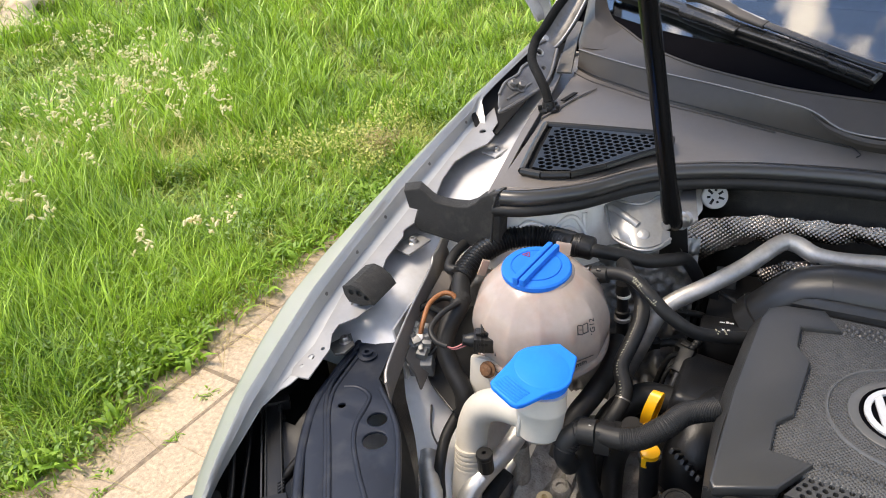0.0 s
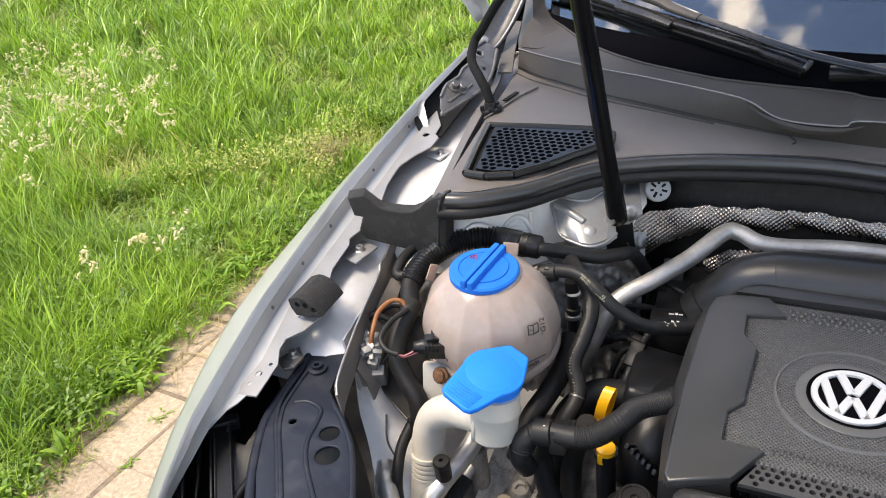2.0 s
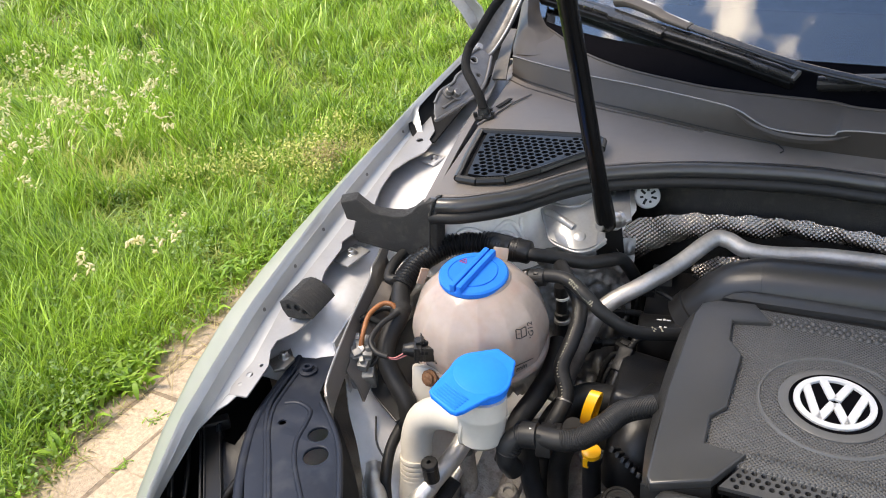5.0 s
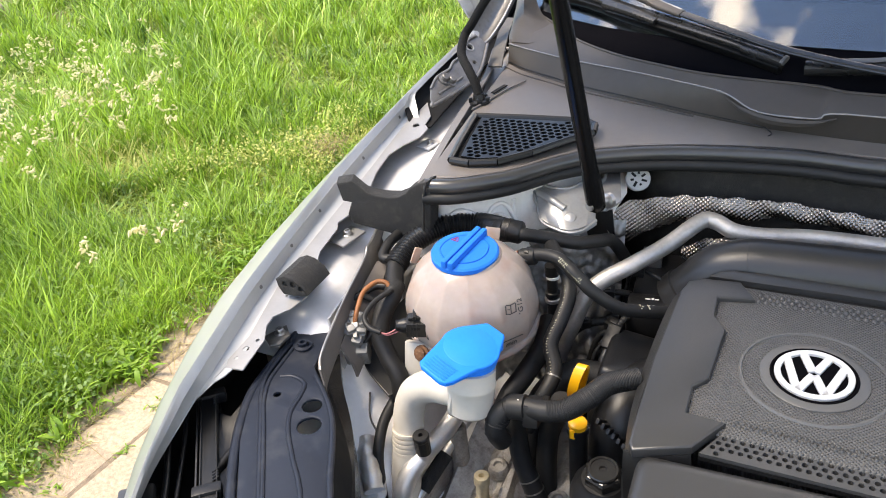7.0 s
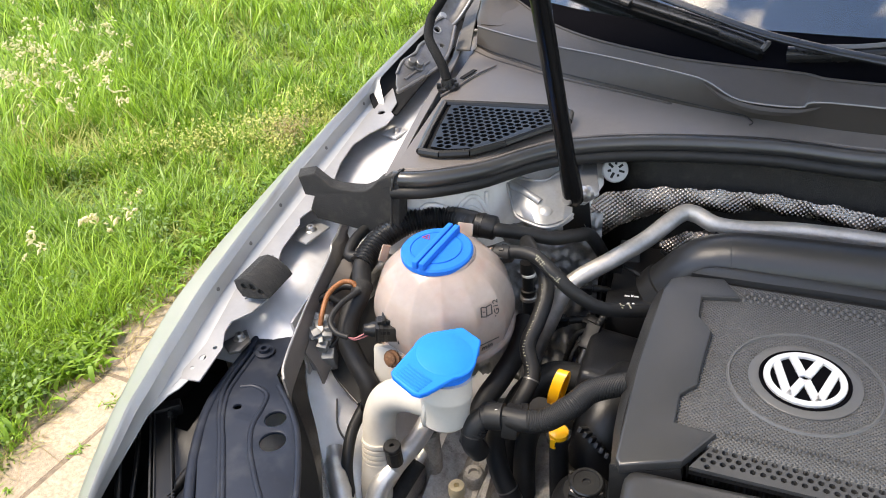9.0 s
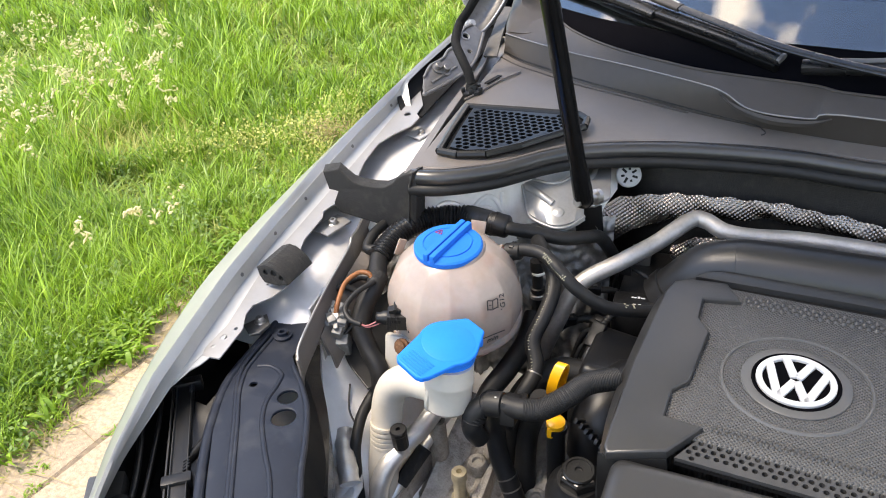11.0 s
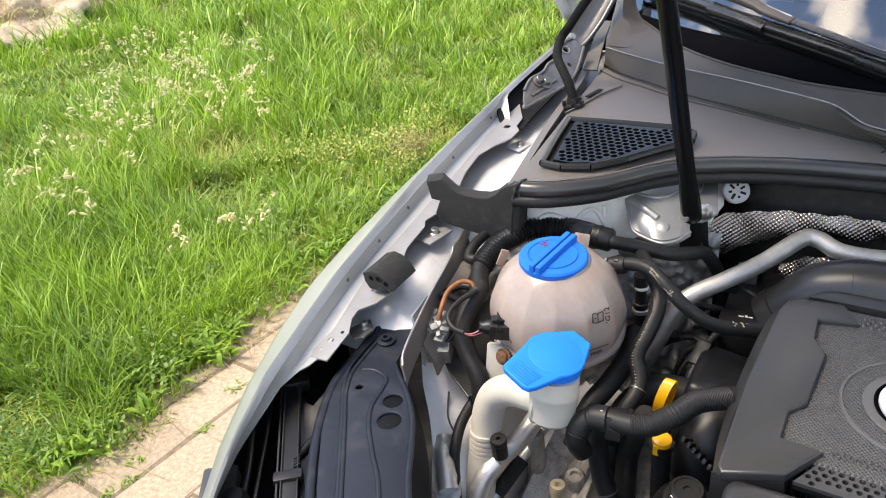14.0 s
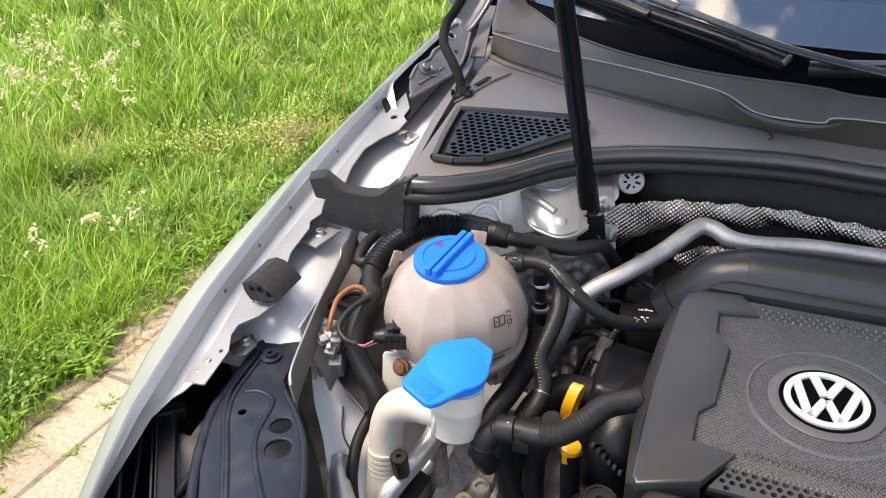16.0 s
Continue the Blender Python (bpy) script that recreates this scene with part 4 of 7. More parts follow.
    fx = lambda d: 0.17 + sx * d
    sheet("body_side", [[(fx(0.80), 1.42, 0.98), (fx(0.80), 2.4, 1.00), (fx(0.78), 3.4, 1.00), (fx(0.70), 3.95, 0.98)], [(fx(0.85), 1.42, 0.75), (fx(0.85), 2.4, 0.75), (fx(0.84), 3.4, 0.75), (fx(0.74), 4.0, 0.75)], [(fx(0.82), 1.42, 0.30), (fx(0.82), 2.4, 0.28), (fx(0.82), 3.4, 0.28), (fx(0.72), 4.0, 0.34)]], PAINT, car, "silver doors and rear side", thick=0.004)
    sheet("side_glass", [[(fx(0.79), 1.50, 0.99), (fx(0.79), 2.4, 1.00), (fx(0.77), 3.4, 1.00), (fx(0.69), 3.90, 0.99)], [(fx(0.66), 2.15, 1.40), (fx(0.65), 2.5, 1.43), (fx(0.64), 3.3, 1.41), (fx(0.60), 3.72, 1.30)]], BORDER, car, "dark side windows", thick=0.004)
sheet("roof", [[(-0.46, 2.13, 1.41), (-0.45, 2.5, 1.44), (-0.44, 3.3, 1.42), (-0.42, 3.72, 1.31)], [(0.17, 1.82, 1.445), (0.17, 2.5, 1.485), (0.17, 3.3, 1.465), (0.17, 3.78, 1.34)], [(0.80, 2.13, 1.41), (0.79, 2.5, 1.44), (0.78, 3.3, 1.42), (0.76, 3.72, 1.31)]], PAINT, car, "silver roof", thick=0.004)
sheet("tailgate", [[(-0.43, 3.72, 1.31), (0.17, 3.78, 1.34), (0.77, 3.72, 1.31)], [(-0.53, 3.95, 0.98), (0.17, 4.02, 0.99), (0.87, 3.95, 0.98)], [(-0.57, 4.0, 0.75), (0.17, 4.08, 0.75), (0.91, 4.0, 0.75)], [(-0.55, 4.0, 0.34), (0.17, 4.06, 0.34), (0.89, 4.0, 0.34)]], PAINT, car, "silver tailgate", thick=0.004)
for x, y in ((MIRROR + 0.54, 0.86), (-0.54, 3.32), (MIRROR + 0.54, 3.32)):
    tyre = lathe("tyre", (x, y, 0.30), (1, 0, 0), [(0.19, -0.075), (0.27, -0.09), (0.295, -0.075), (0.301, -0.03), (0.301, 0.03), (0.295, 0.075), (0.27, 0.09), (0.19, 0.075)], RUBBER, car, seg=40)
    lathe("rim", (x, y, 0.30), (1, 0, 0), [(0.0, -0.06), (0.06, -0.06), (0.17, -0.045), (0.192, -0.07), (0.192, 0.07), (0.17, 0.045), (0.06, 0.06), (0.0, 0.06)], ALU, tyre, seg=40)


# ---- engine cover ----
COV = pose(0, 0.65, 0.845, 2.98, 0, 0)
cover = thing("engine_cover", (0.14, 0.65, 0.77), "black plastic engine cover with a round white emblem", "engine cover")
off = lambda pts: [(x, y - 0.65) for x, y in pts]
base_out = [(-0.030, 0.545), (0.36, 0.545), (0.36, 0.790), (-0.02, 0.785), (-0.045, 0.76), (-0.045, 0.62)]
plate("relief_plate", off(base_out), COVER_DOTS, cover, "black plastic with fine raised dot pattern", thick=0.05, bevel=0.004, place=COV @ pose(0, 0, -0.001))
frame_out = [(-0.047, 0.495), (0.000, 0.517), (0.022, 0.557), (-0.013, 0.5585), (-0.015, 0.595), (-0.003, 0.612), (-0.001, 0.692), (-0.016, 0.713), (-0.0185, 0.747), (0.019, 0.756), (-0.001, 0.785), (-0.040, 0.780), (-0.055, 0.770), (-0.060, 0.748), (-0.060, 0.624), (-0.054, 0.53), (-0.052, 0.503)]
plate("side_cover", off(frame_out), COVER, cover, "smooth black plastic side of the cover", thick=0.012, bevel=0.0028, place=COV @ pose(0, 0, 0.005))
sheet("side_skirt", [[(-0.050, 0.500, 0.835), (-0.0575, 0.56, 0.839), (-0.0590, 0.65, 0.844), (-0.0585, 0.745, 0.849), (-0.050, 0.775, 0.850)], [(-0.055, 0.499, 0.826), (-0.065, 0.56, 0.829), (-0.070, 0.65, 0.834), (-0.069, 0.75, 0.838), (-0.056, 0.784, 0.84)],
                     [(-0.056, 0.498, 0.80), (-0.066, 0.56, 0.80), (-0.076, 0.65, 0.80), (-0.075, 0.755, 0.80), (-0.058, 0.79, 0.80)], [(-0.054, 0.498, 0.70), (-0.064, 0.56, 0.70), (-0.076, 0.65, 0.70), (-0.075, 0.755, 0.70), (-0.058, 0.79, 0.70)]], COVER, cover, thick=0.003, angle=60)
sheet("front_skirt", [[(-0.056, 0.500, 0.833), (-0.03, 0.503, 0.833), (0.0, 0.516, 0.834)], [(-0.055, 0.495, 0.815), (-0.03, 0.497, 0.815), (0.004, 0.512, 0.815)], [(-0.052, 0.495, 0.77), (-0.03, 0.497, 0.77), (0.004, 0.512, 0.77)]], BLACK, cover, thick=0.003)
# front block with rounded top
bm = soft_box_bm((0.42, 0.12, 0.10), pose(0.170, 0.464, 0.783, 3, 0, 4.5), 0.016, 4)
part("front_block", bm, COVER, cover, "smooth front part of the cover")
# perforated strip
strip = [(0.006, 0.519), (0.026, 0.560), (0.36, 0.556), (0.36, 0.528), (0.16, 0.523)]
holes = []
for j in range(6):
    for i in range(46):
        hx, hy = 0.004 + 0.0078 * (i + 0.5 * (j % 2)), 0.5235 + 0.0066 * j
        if inside(strip, hx - 0.004, hy) and inside(strip, hx + 0.004, hy) and inside(strip, hx, hy + 0.004) and inside(strip, hx, hy - 0.004):
            holes.append((hx, hy - 0.65, 0.0026))
plate("perforated_strip", off(strip), COVER_STRIP, cover, "grey strip with rows of round holes", holes=holes, thick=0.004, place=COV @ pose(0, 0, -0.0025))
plate("strip_back", off([(x, y) for x, y in strip]), BLACK_DEEP, cover, thick=0.004, place=COV @ pose(0, 0, -0.0075))
# raised bumps along the rear edge and the front seam
for nm, x0, x1, y0, rowsn, pitch, rr in (("rear_relief", 0.022, 0.355, 0.760, 3, 0.0075, 0.0030), ("front_relief", 0.028, 0.355, 0.561, 2, 0.0052, 0.0020)):
    verts, faces = [], []
    for j in range(rowsn):
        for i in range(int((x1 - x0) / pitch)):
            p = COV @ Vector((x0 + pitch * (i + 0.5 * (j % 2)), y0 - 0.65 + pitch * 0.85 * j, 0))
            ring = [(p.x + rr * math.cos(a * math.pi / 3), p.y + rr * math.sin(a * math.pi / 3), p.z - 0.001) for a in range(6)]
            ring2 = [(p.x + 0.6 * rr * math.cos(a * math.pi / 3), p.y + 0.6 * rr * math.sin(a * math.pi / 3), p.z + rr * 0.45) for a in range(6)]
            b = len(verts)
            verts += ring + ring2 + [(p.x, p.y, p.z + rr * 0.55)]
            for a in range(6):
                c = (a + 1) % 6
                faces += [(b + a, b + c, b + 6 + c), (b + a, b + 6 + c, b + 6 + a), (b + 6 + a, b + 6 + c, b + 12)]
    tagged(raw(nm, verts, faces, COVER_STRIP, cover, smooth=True), kind="stuff")
sheet("rear_lip", [[(-0.036, 0.7895, 0.842), (0.047, 0.7925, 0.843), (0.122, 0.796, 0.844), (0.36, 0.800, 0.845)], [(-0.036, 0.789, 0.8545), (0.047, 0.7925, 0.8545), (0.122, 0.796, 0.8545), (0.36, 0.800, 0.8545)], [(-0.026, 0.797, 0.8575), (0.05, 0.804, 0.8575), (0.122, 0.808, 0.8575), (0.36, 0.811, 0.8575)], [(-0.012, 0.806, 0.8565), (0.055, 0.815, 0.8560), (0.122, 0.818, 0.8560), (0.36, 0.82, 0.856)], [(-0.010, 0.810, 0.840), (0.055, 0.818, 0.838), (0.122, 0.821, 0.838), (0.36, 0.823, 0.838)]], COVER, cover, "raised rear lip", thick=0.002)
plate("lip_gap", [(-0.030, 0.781 - 0.65), (0.36, 0.788 - 0.65), (0.36, 0.800 - 0.65), (-0.030, 0.790 - 0.65)], BLACK_DEEP, cover, thick=0.002, place=COV @ pose(0, 0, -0.0045))
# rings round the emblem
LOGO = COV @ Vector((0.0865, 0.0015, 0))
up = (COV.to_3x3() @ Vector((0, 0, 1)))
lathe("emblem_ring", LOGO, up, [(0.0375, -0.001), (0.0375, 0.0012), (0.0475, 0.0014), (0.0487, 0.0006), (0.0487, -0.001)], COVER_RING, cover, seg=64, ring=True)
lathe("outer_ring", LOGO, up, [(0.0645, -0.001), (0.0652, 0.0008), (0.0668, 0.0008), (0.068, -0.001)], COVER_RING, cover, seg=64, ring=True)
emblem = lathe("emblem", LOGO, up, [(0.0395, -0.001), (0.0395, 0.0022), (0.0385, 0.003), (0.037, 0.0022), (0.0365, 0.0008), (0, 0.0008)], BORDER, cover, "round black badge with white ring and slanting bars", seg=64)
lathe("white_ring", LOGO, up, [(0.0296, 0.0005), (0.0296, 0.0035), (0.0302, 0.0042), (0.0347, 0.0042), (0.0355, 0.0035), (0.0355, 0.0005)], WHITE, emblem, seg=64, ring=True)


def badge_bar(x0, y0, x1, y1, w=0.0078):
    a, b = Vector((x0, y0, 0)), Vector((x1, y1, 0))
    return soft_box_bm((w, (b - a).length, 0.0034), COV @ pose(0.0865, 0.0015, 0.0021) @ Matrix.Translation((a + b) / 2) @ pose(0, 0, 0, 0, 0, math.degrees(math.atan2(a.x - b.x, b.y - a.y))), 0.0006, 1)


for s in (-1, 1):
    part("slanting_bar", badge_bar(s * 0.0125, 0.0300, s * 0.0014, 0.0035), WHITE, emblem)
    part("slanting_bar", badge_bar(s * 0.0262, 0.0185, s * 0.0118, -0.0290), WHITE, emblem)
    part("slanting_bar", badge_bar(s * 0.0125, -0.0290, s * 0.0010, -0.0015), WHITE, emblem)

# ---- coolant tank ----
TC, TR = Vector((-0.289, 0.673, 0.836)), 0.0805
TAX = Vector((0.050, -0.095, 0.994)).normalized()
tank = thing("coolant_tank", (-0.289, 0.673, 0.75), "milky plastic coolant expansion tank with a blue screw cap", "coolant tank")
bm = bmesh.new()
d, u, v = axes(TAX)
rings = []
for k in range(25):
    th = math.pi * (0.11 + 0.80 * k / 24)
    ring = []
    for i in range(182):
        a = 2 * math.pi * i / 182
        lobe = 1 - 0.028 * min(1, 1.25 * math.sin(th)) ** 2 * abs(math.sin(6.5 * a)) ** 0.9 * (1 if th < 1.75 else max(0, 1 - (th - 1.75) * 3))
        ring.append(TC + TR * (math.cos(th) * 0.98 * d + lobe * math.sin(th) * (math.cos(a) * u + math.sin(a) * v)))
    rings.append(ring)
bridge(bm, rings[:16], caps=False)
body = part("upper_shell", bm, TANK, tank, "milky translucent upper half", angle=80)
bm = bmesh.new()
bridge(bm, rings[15:])
part("lower_shell", bm, COOLANT, tank, "lower half, pink from coolant", angle=80)
lathe("weld_seam", TC - d * 0.026, TAX, [(TR * 0.93, -0.004), (TR * 1.0, -0.003), (TR * 1.005, 0.0), (TR * 0.985, 0.003), (TR * 0.93, 0.004)], TANK, tank, seg=64)
lathe("filler_neck", TC + d * 0.0625, TAX, [(0.043, -0.006), (0.041, 0.003), (0.0375, 0.009), (0.030, 0.010)], TANK, tank, seg=48)
capb = TC + d * 0.0635 + Vector((-0.003, -0.002, 0))
cap = lathe("screw_cap", capb, TAX, [(0.0380, 0.004), (0.0395, 0.0055), (0.0395, 0.0105), (0.0375, 0.0125), (0.029, 0.0135), (0.0285, 0.0125), (0.0275, 0.0125), (0.027, 0.0140), (0, 0.0145)], BLUE_CAP, tank, "blue screw cap with a bar grip", seg=48)
grip = (Vector((0.10, 1, 0)) - d * Vector((0.10, 1, 0)).dot(d)).normalized()
side = d.cross(grip)
for s in (-1, 1):
    m = Matrix((side, grip, d)).transposed().to_4x4()
    m.translation = capb + d * 0.0150 + side * s * 0.0042
    part("grip_bar", soft_box_bm((0.0066, 0.079, 0.0105), m, 0.0018), BLUE_CAP, cap)
m = Matrix((side, grip, d)).transposed().to_4x4()
m.translation = capb + d * 0.0142 + side * 0.019 + grip * 0.012
mark_t = m @ pose(0, 0, 0.0002)
for x, y, ln, rot in ((0, -0.0035, 0.009, 0), (-0.0023, 0.0004, 0.0085, 60), (0.0023, 0.0004, 0.0085, -60), (0.0, -0.0008, 0.003, 90)):
    part("warning_mark", soft_box_bm((ln, 0.0010, 0.0008), mark_t @ pose(x, y, 0, 0, 0, rot), 0), RED_MARK, cap, smooth=False)
# spigot and bracket lugs
sp = Vector((-0.247, 0.725, 0.874))
tube("spigot", [TC + Vector((0.018, 0.045, 0.030)), lerp(TC + Vector((0.018, 0.045, 0.030)), sp, 0.6), sp], 0.0108, TANK, tank)
for at, size, turn in (((-0.291, 0.744, 0.888), (0.019, 0.003, 0.022), (-20, 6, 14)), ((-0.404, 0.712, 0.861), (0.010, 0.003, 0.020), (0, 25, 40)), ((-0.378, 0.700, 0.868), (0.011, 0.003, 0.022), (0, 25, 50))):
    soft_box("clip_lug", at, size, TANK, tank, turn=turn, bevel=0.0014)
# printed marks: small book sign and three characters
mark = TC + (Vector((-0.2445, 0.649, 0.853)) - TC).normalized() * (TR + 0.0004)
nrm = (mark - TC).normalized()
right = Vector((0.86, 0.5, 0))
right = (right - nrm * right.dot(nrm)).normalized()
upv = nrm.cross(right)
M = Matrix((right, upv, nrm)).transposed().to_4x4()
M.translation = mark
M = M @ Matrix.Scale(0.80, 4)


def mark_bars(parent, m, bars, material, name="printed_bar"):
    for x, y, w, h, rot in bars:
        part(name, soft_box_bm((w, h, 0.0006), m @ pose(x, y, 0, 0, 0, rot), 0), material, parent, smooth=False)


mark_bars(body, M, [(-0.0085, 0, 0.0014, 0.013, 0), (-0.0042, -0.0065, 0.0075, 0.0013, -12), (-0.0042, 0.0062, 0.0075, 0.0013, -12), (0, 0, 0.0012, 0.013, 0), (0.0042, -0.0055, 0.0075, 0.0013, 14), (0.0042, 0.0070, 0.0075, 0.0013, 14), (0.0085, 0.001, 0.0014, 0.013, 0), (-0.004, 0, 0.004, 0.001, -8), (0.014, -0.009, 0.0016, 0.0016, 0)], INK)


def writing(text, size, m, material, parent, name="lettering"):
    cu = bpy.data.curves.new(name, "FONT")
    cu.body, cu.size, cu.extrude, cu.align_x, cu.align_y = text, size, 0.0003, "CENTER", "CENTER"
    ob = bpy.data.objects.new(name, cu)
    me = bpy.data.meshes.new_from_object(ob)
    bpy.data.objects.remove(ob), bpy.data.curves.remove(cu)
    bm = bmesh.new()
    bm.from_mesh(me)
    bpy.data.meshes.remove(me)
    bmesh.ops.transform(bm, verts=bm.verts[:], matrix=m)
    return part(name, bm, material, parent, smooth=False)


writing("G12", 0.0115, M @ pose(0.0165, 0.003, -0.0006, 0, 8, 90), INK, body)
nrm = (Vector((-0.221, 0.633, 0.818)) - TC).normalized()
right = Vector((0.48, 0.877, -0.02))
right = (right - nrm * right.dot(nrm)).normalized()
M = Matrix((right, nrm.cross(right), nrm)).transposed().to_4x4()
M.translation = TC + nrm * (TR + 0.0002)
writing("min", 0.0105, M, INK, body)
mark_bars(body, M, [(0.0, 0.0068, 0.030, 0.0007, 0)], INK)
# bracket in front of the tank
soft_box("bracket", (-0.312, 0.602, 0.788), (0.066, 0.010, 0.046), CREAM, tank, "milky mounting lug with a rusty nut", turn=(-14, 0, 6), bevel=0.003)
lathe("rusty_nut", (-0.3185, 0.5945, 0.8045), (-0.05, -0.9, 0.45), [(0.0100, 0), (0.0100, 0.0025), (0.0070, 0.0035), (0.0070, 0.007), (0.004, 0.008), (0, 0.008)], RUST, tank, seg=12, angle=20)
# level sensor plug
plug = thing("sensor_plug", (-0.333, 0.612, 0.81), "black electrical plug on the coolant tank", "plug")
PM = Matrix((Vector((0.87, 0.46, -0.10)).normalized(), Vector((-0.46, 0.88, 0.05)).normalized(), Vector((0.11, 0.0, 0.99)).normalized())).transposed().to_4x4()
PM.translation = (-0.326, 0.604, 0.836)
pbody = part("plug_body", soft_box_bm((0.026, 0.022, 0.019), PM, 0.002), BLACK, plug)
part("plug_collar", soft_box_bm((0.011, 0.026, 0.023), PM @ pose(0.0165, 0, 0), 0.0016), BLACK, plug)
part("plug_latch", soft_box_bm((0.020, 0.011, 0.006), PM @ pose(-0.001, 0.001, 0.0115, 0, -6, 0), 0.0014), BLACK, plug)
part("latch_bridge", soft_box_bm((0.004, 0.016, 0.005), PM @ pose(-0.004, 0.001, 0.0145), 0.001), BLACK, plug)
part("window", soft_box_bm((0.0045, 0.001, 0.013), PM @ pose(0.0165, -0.0129, -0.001), 0.0003, 1), BLACK_DEEP, pbody)
part("window", soft_box_bm((0.010, 0.001, 0.004), PM @ pose(-0.002, -0.0109, 0.003), 0.0003, 1), BLACK_DEEP, pbody)
for i in range(3):
    part("rib", soft_box_bm((0.0016, 0.023, 0.0195), PM @ pose(-0.009 + 0.004 * i, 0, 0), 0.0004, 1), BLACK, pbody)
lathe("plug_boot", PM @ Vector((-0.013, 0, 0)), PM.to_3x3() @ Vector((-1, 0, 0)), [(0.0090, -0.002), (0.0088, 0.004), (0.0066, 0.008), (0.0066, 0.012), (0.005, 0.013)], BLACK, plug, seg=16)
for i in range(2):
    tube("wire", [(-0.342, 0.596, 0.838 - 0.005 * i), (-0.348, 0.590, 0.834 - 0.004 * i), (-0.356, 0.583, 0.831 - 0.002 * i), (-0.364, 0.581, 0.832)], 0.0009, PINK_WIRE, plug, seg=6)

# ---- washer filler ----
washer = thing("washer_filler", (-0.30, 0.55, 0.60), "cream washer filler neck with a bright blue flip cap", "washer filler")
WAX = Vector((0.02, 0.15, 0.98)).normalized()
wt = Vector((-0.2296, 0.5446, 0.8438))
lathe("filler_cup", wt - WAX * 0.051 + Vector((0.0015, 0, 0)), WAX, [(0.010, -0.004), (0.018, -0.002), (0.0238, 0.004), (0.0255, 0.031), (0.0263, 0.033), (0.0263, 0.036), (0.0255, 0.038), (0.0255, 0.054)], CREAM, washer, "cream plastic filler cup", seg=40)
tube("filler_pipe", [(-0.231, 0.5432, 0.8077), (-0.2548, 0.5413, 0.8124), (-0.2848, 0.5518, 0.7987), (-0.3085, 0.5555, 0.780), (-0.319, 0.553, 0.752), (-0.320, 0.547, 0.72), (-0.321, 0.535, 0.68), (-0.322, 0.515, 0.60)], 0.0182, CREAM, washer, "cream plastic bent pipe", seg=24)
lathe("collar", (-0.2415, 0.5422, 0.8096), (-1, 0, 0.1), [(0.024, -0.002), (0.0265, 0), (0.0265, 0.003), (0.022, 0.004)], CREAM, washer)
for i in range(5):
    lathe("pipe_ring", (-0.3202, 0.546 - 0.0012 * i, 0.727 - 0.0062 * i), (0, 0.2, 1), [(0.0181, -0.0022), (0.01835, 0), (0.0181, 0.0022)], CREAM, washer)
LAX = Vector((0.197, -0.068, 1.0)).normalized()

gd = Vector((-0.303, -0.953, 0))
gd = (gd - LAX * gd.dot(LAX)).normalized()
gs = LAX.cross(gd)
ML = Matrix((gd, gs, LAX)).transposed().to_4x4()
ML = ML @ Matrix.Scale(0.906, 4)
ML.translation = (-0.2309, 0.5514, 0.8672)
outl = [(0.0350 * math.cos(math.radians(a)), 0.0350 * math.sin(math.radians(a))) for a in range(58, 122, 8)] + [(-0.043, 0.0150), (-0.045, 0.0125), (-0.045, -0.0125), (-0.043, -0.0150)]
outl += [(0.0350 * math.cos(math.radians(a)), 0.0350 * math.sin(math.radians(a))) for a in range(240, 304, 8)] + [(0.052, -0.0235), (0.058, -0.0220), (0.062, -0.016), (0.063, 0.014), (0.060, 0.0205), (0.052, 0.0240)]
lidp = part("flip_cap", plate_bm(outl, (), 0.0075, 0.0024, ML), BLUE_LID, washer, "bright blue flip cap with ribbed tab", angle=30)
lathe("cap_dome", ML @ Vector((0, 0, -0.0005)), LAX, [(0.0282, -0.002), (0.0278, 0.0005), (0.0265, 0.0012), (0, 0.0015)], BLUE_LID, lidp, seg=40)
lathe("cap_skirt", ML @ Vector((0, 0, -0.012)), LAX, [(0.0295, -0.006), (0.0305, 0), (0.0305, 0.008), (0.028, 0.009)], BLUE_LID, lidp, seg=40)
for i in range(6):
    part("tab_rib", soft_box_bm((0.0022, 0.034, 0.0022), ML @ pose(0.0385 + 0.0040 * i, 0, 0.0006), 0.0008, 1), BLUE_LID, lidp)
part("hinge_lip", soft_box_bm((0.005, 0.028, 0.026), ML @ pose(-0.0425, 0, -0.014, 0, 8, 0), 0.002), BLUE_LID, lidp)

# ---- bonnet strut ----
strut = thing("gas_strut", (-0.178, 0.802, 0.90), "black bonnet gas strut on a silver bracket", "gas strut")
s0 = Vector((-0.179, 0.808, 0.922))
s1 = s0 + 0.92 * Vector((-0.062, -0.285, 0.957)).normalized()
tube("strut_tube", [lerp(s0, s1, t) for t in (0.05, 0.3, 0.6, 1.0)], 0.0099, STRUT, strut, "black painted tube", smooth_line=False, seg=20)
lathe("strut_socket", s0, s1 - s0, [(0.008, -0.012), (0.0115, -0.008), (0.0122, 0.004), (0.0115, 0.03), (0.0102, 0.05)], STRUT, strut, "black plastic ball socket", seg=20)
lathe("ball_stud", s0 - Vector((0, 0, 0.004)), (0.35, 0.75, -0.1), [(0.006, -0.012), (0.007, 0.0), (0.006, 0.018), (0.010, 0.020), (0.010, 0.026), (0, 0.027)], STEEL, strut, seg=14)
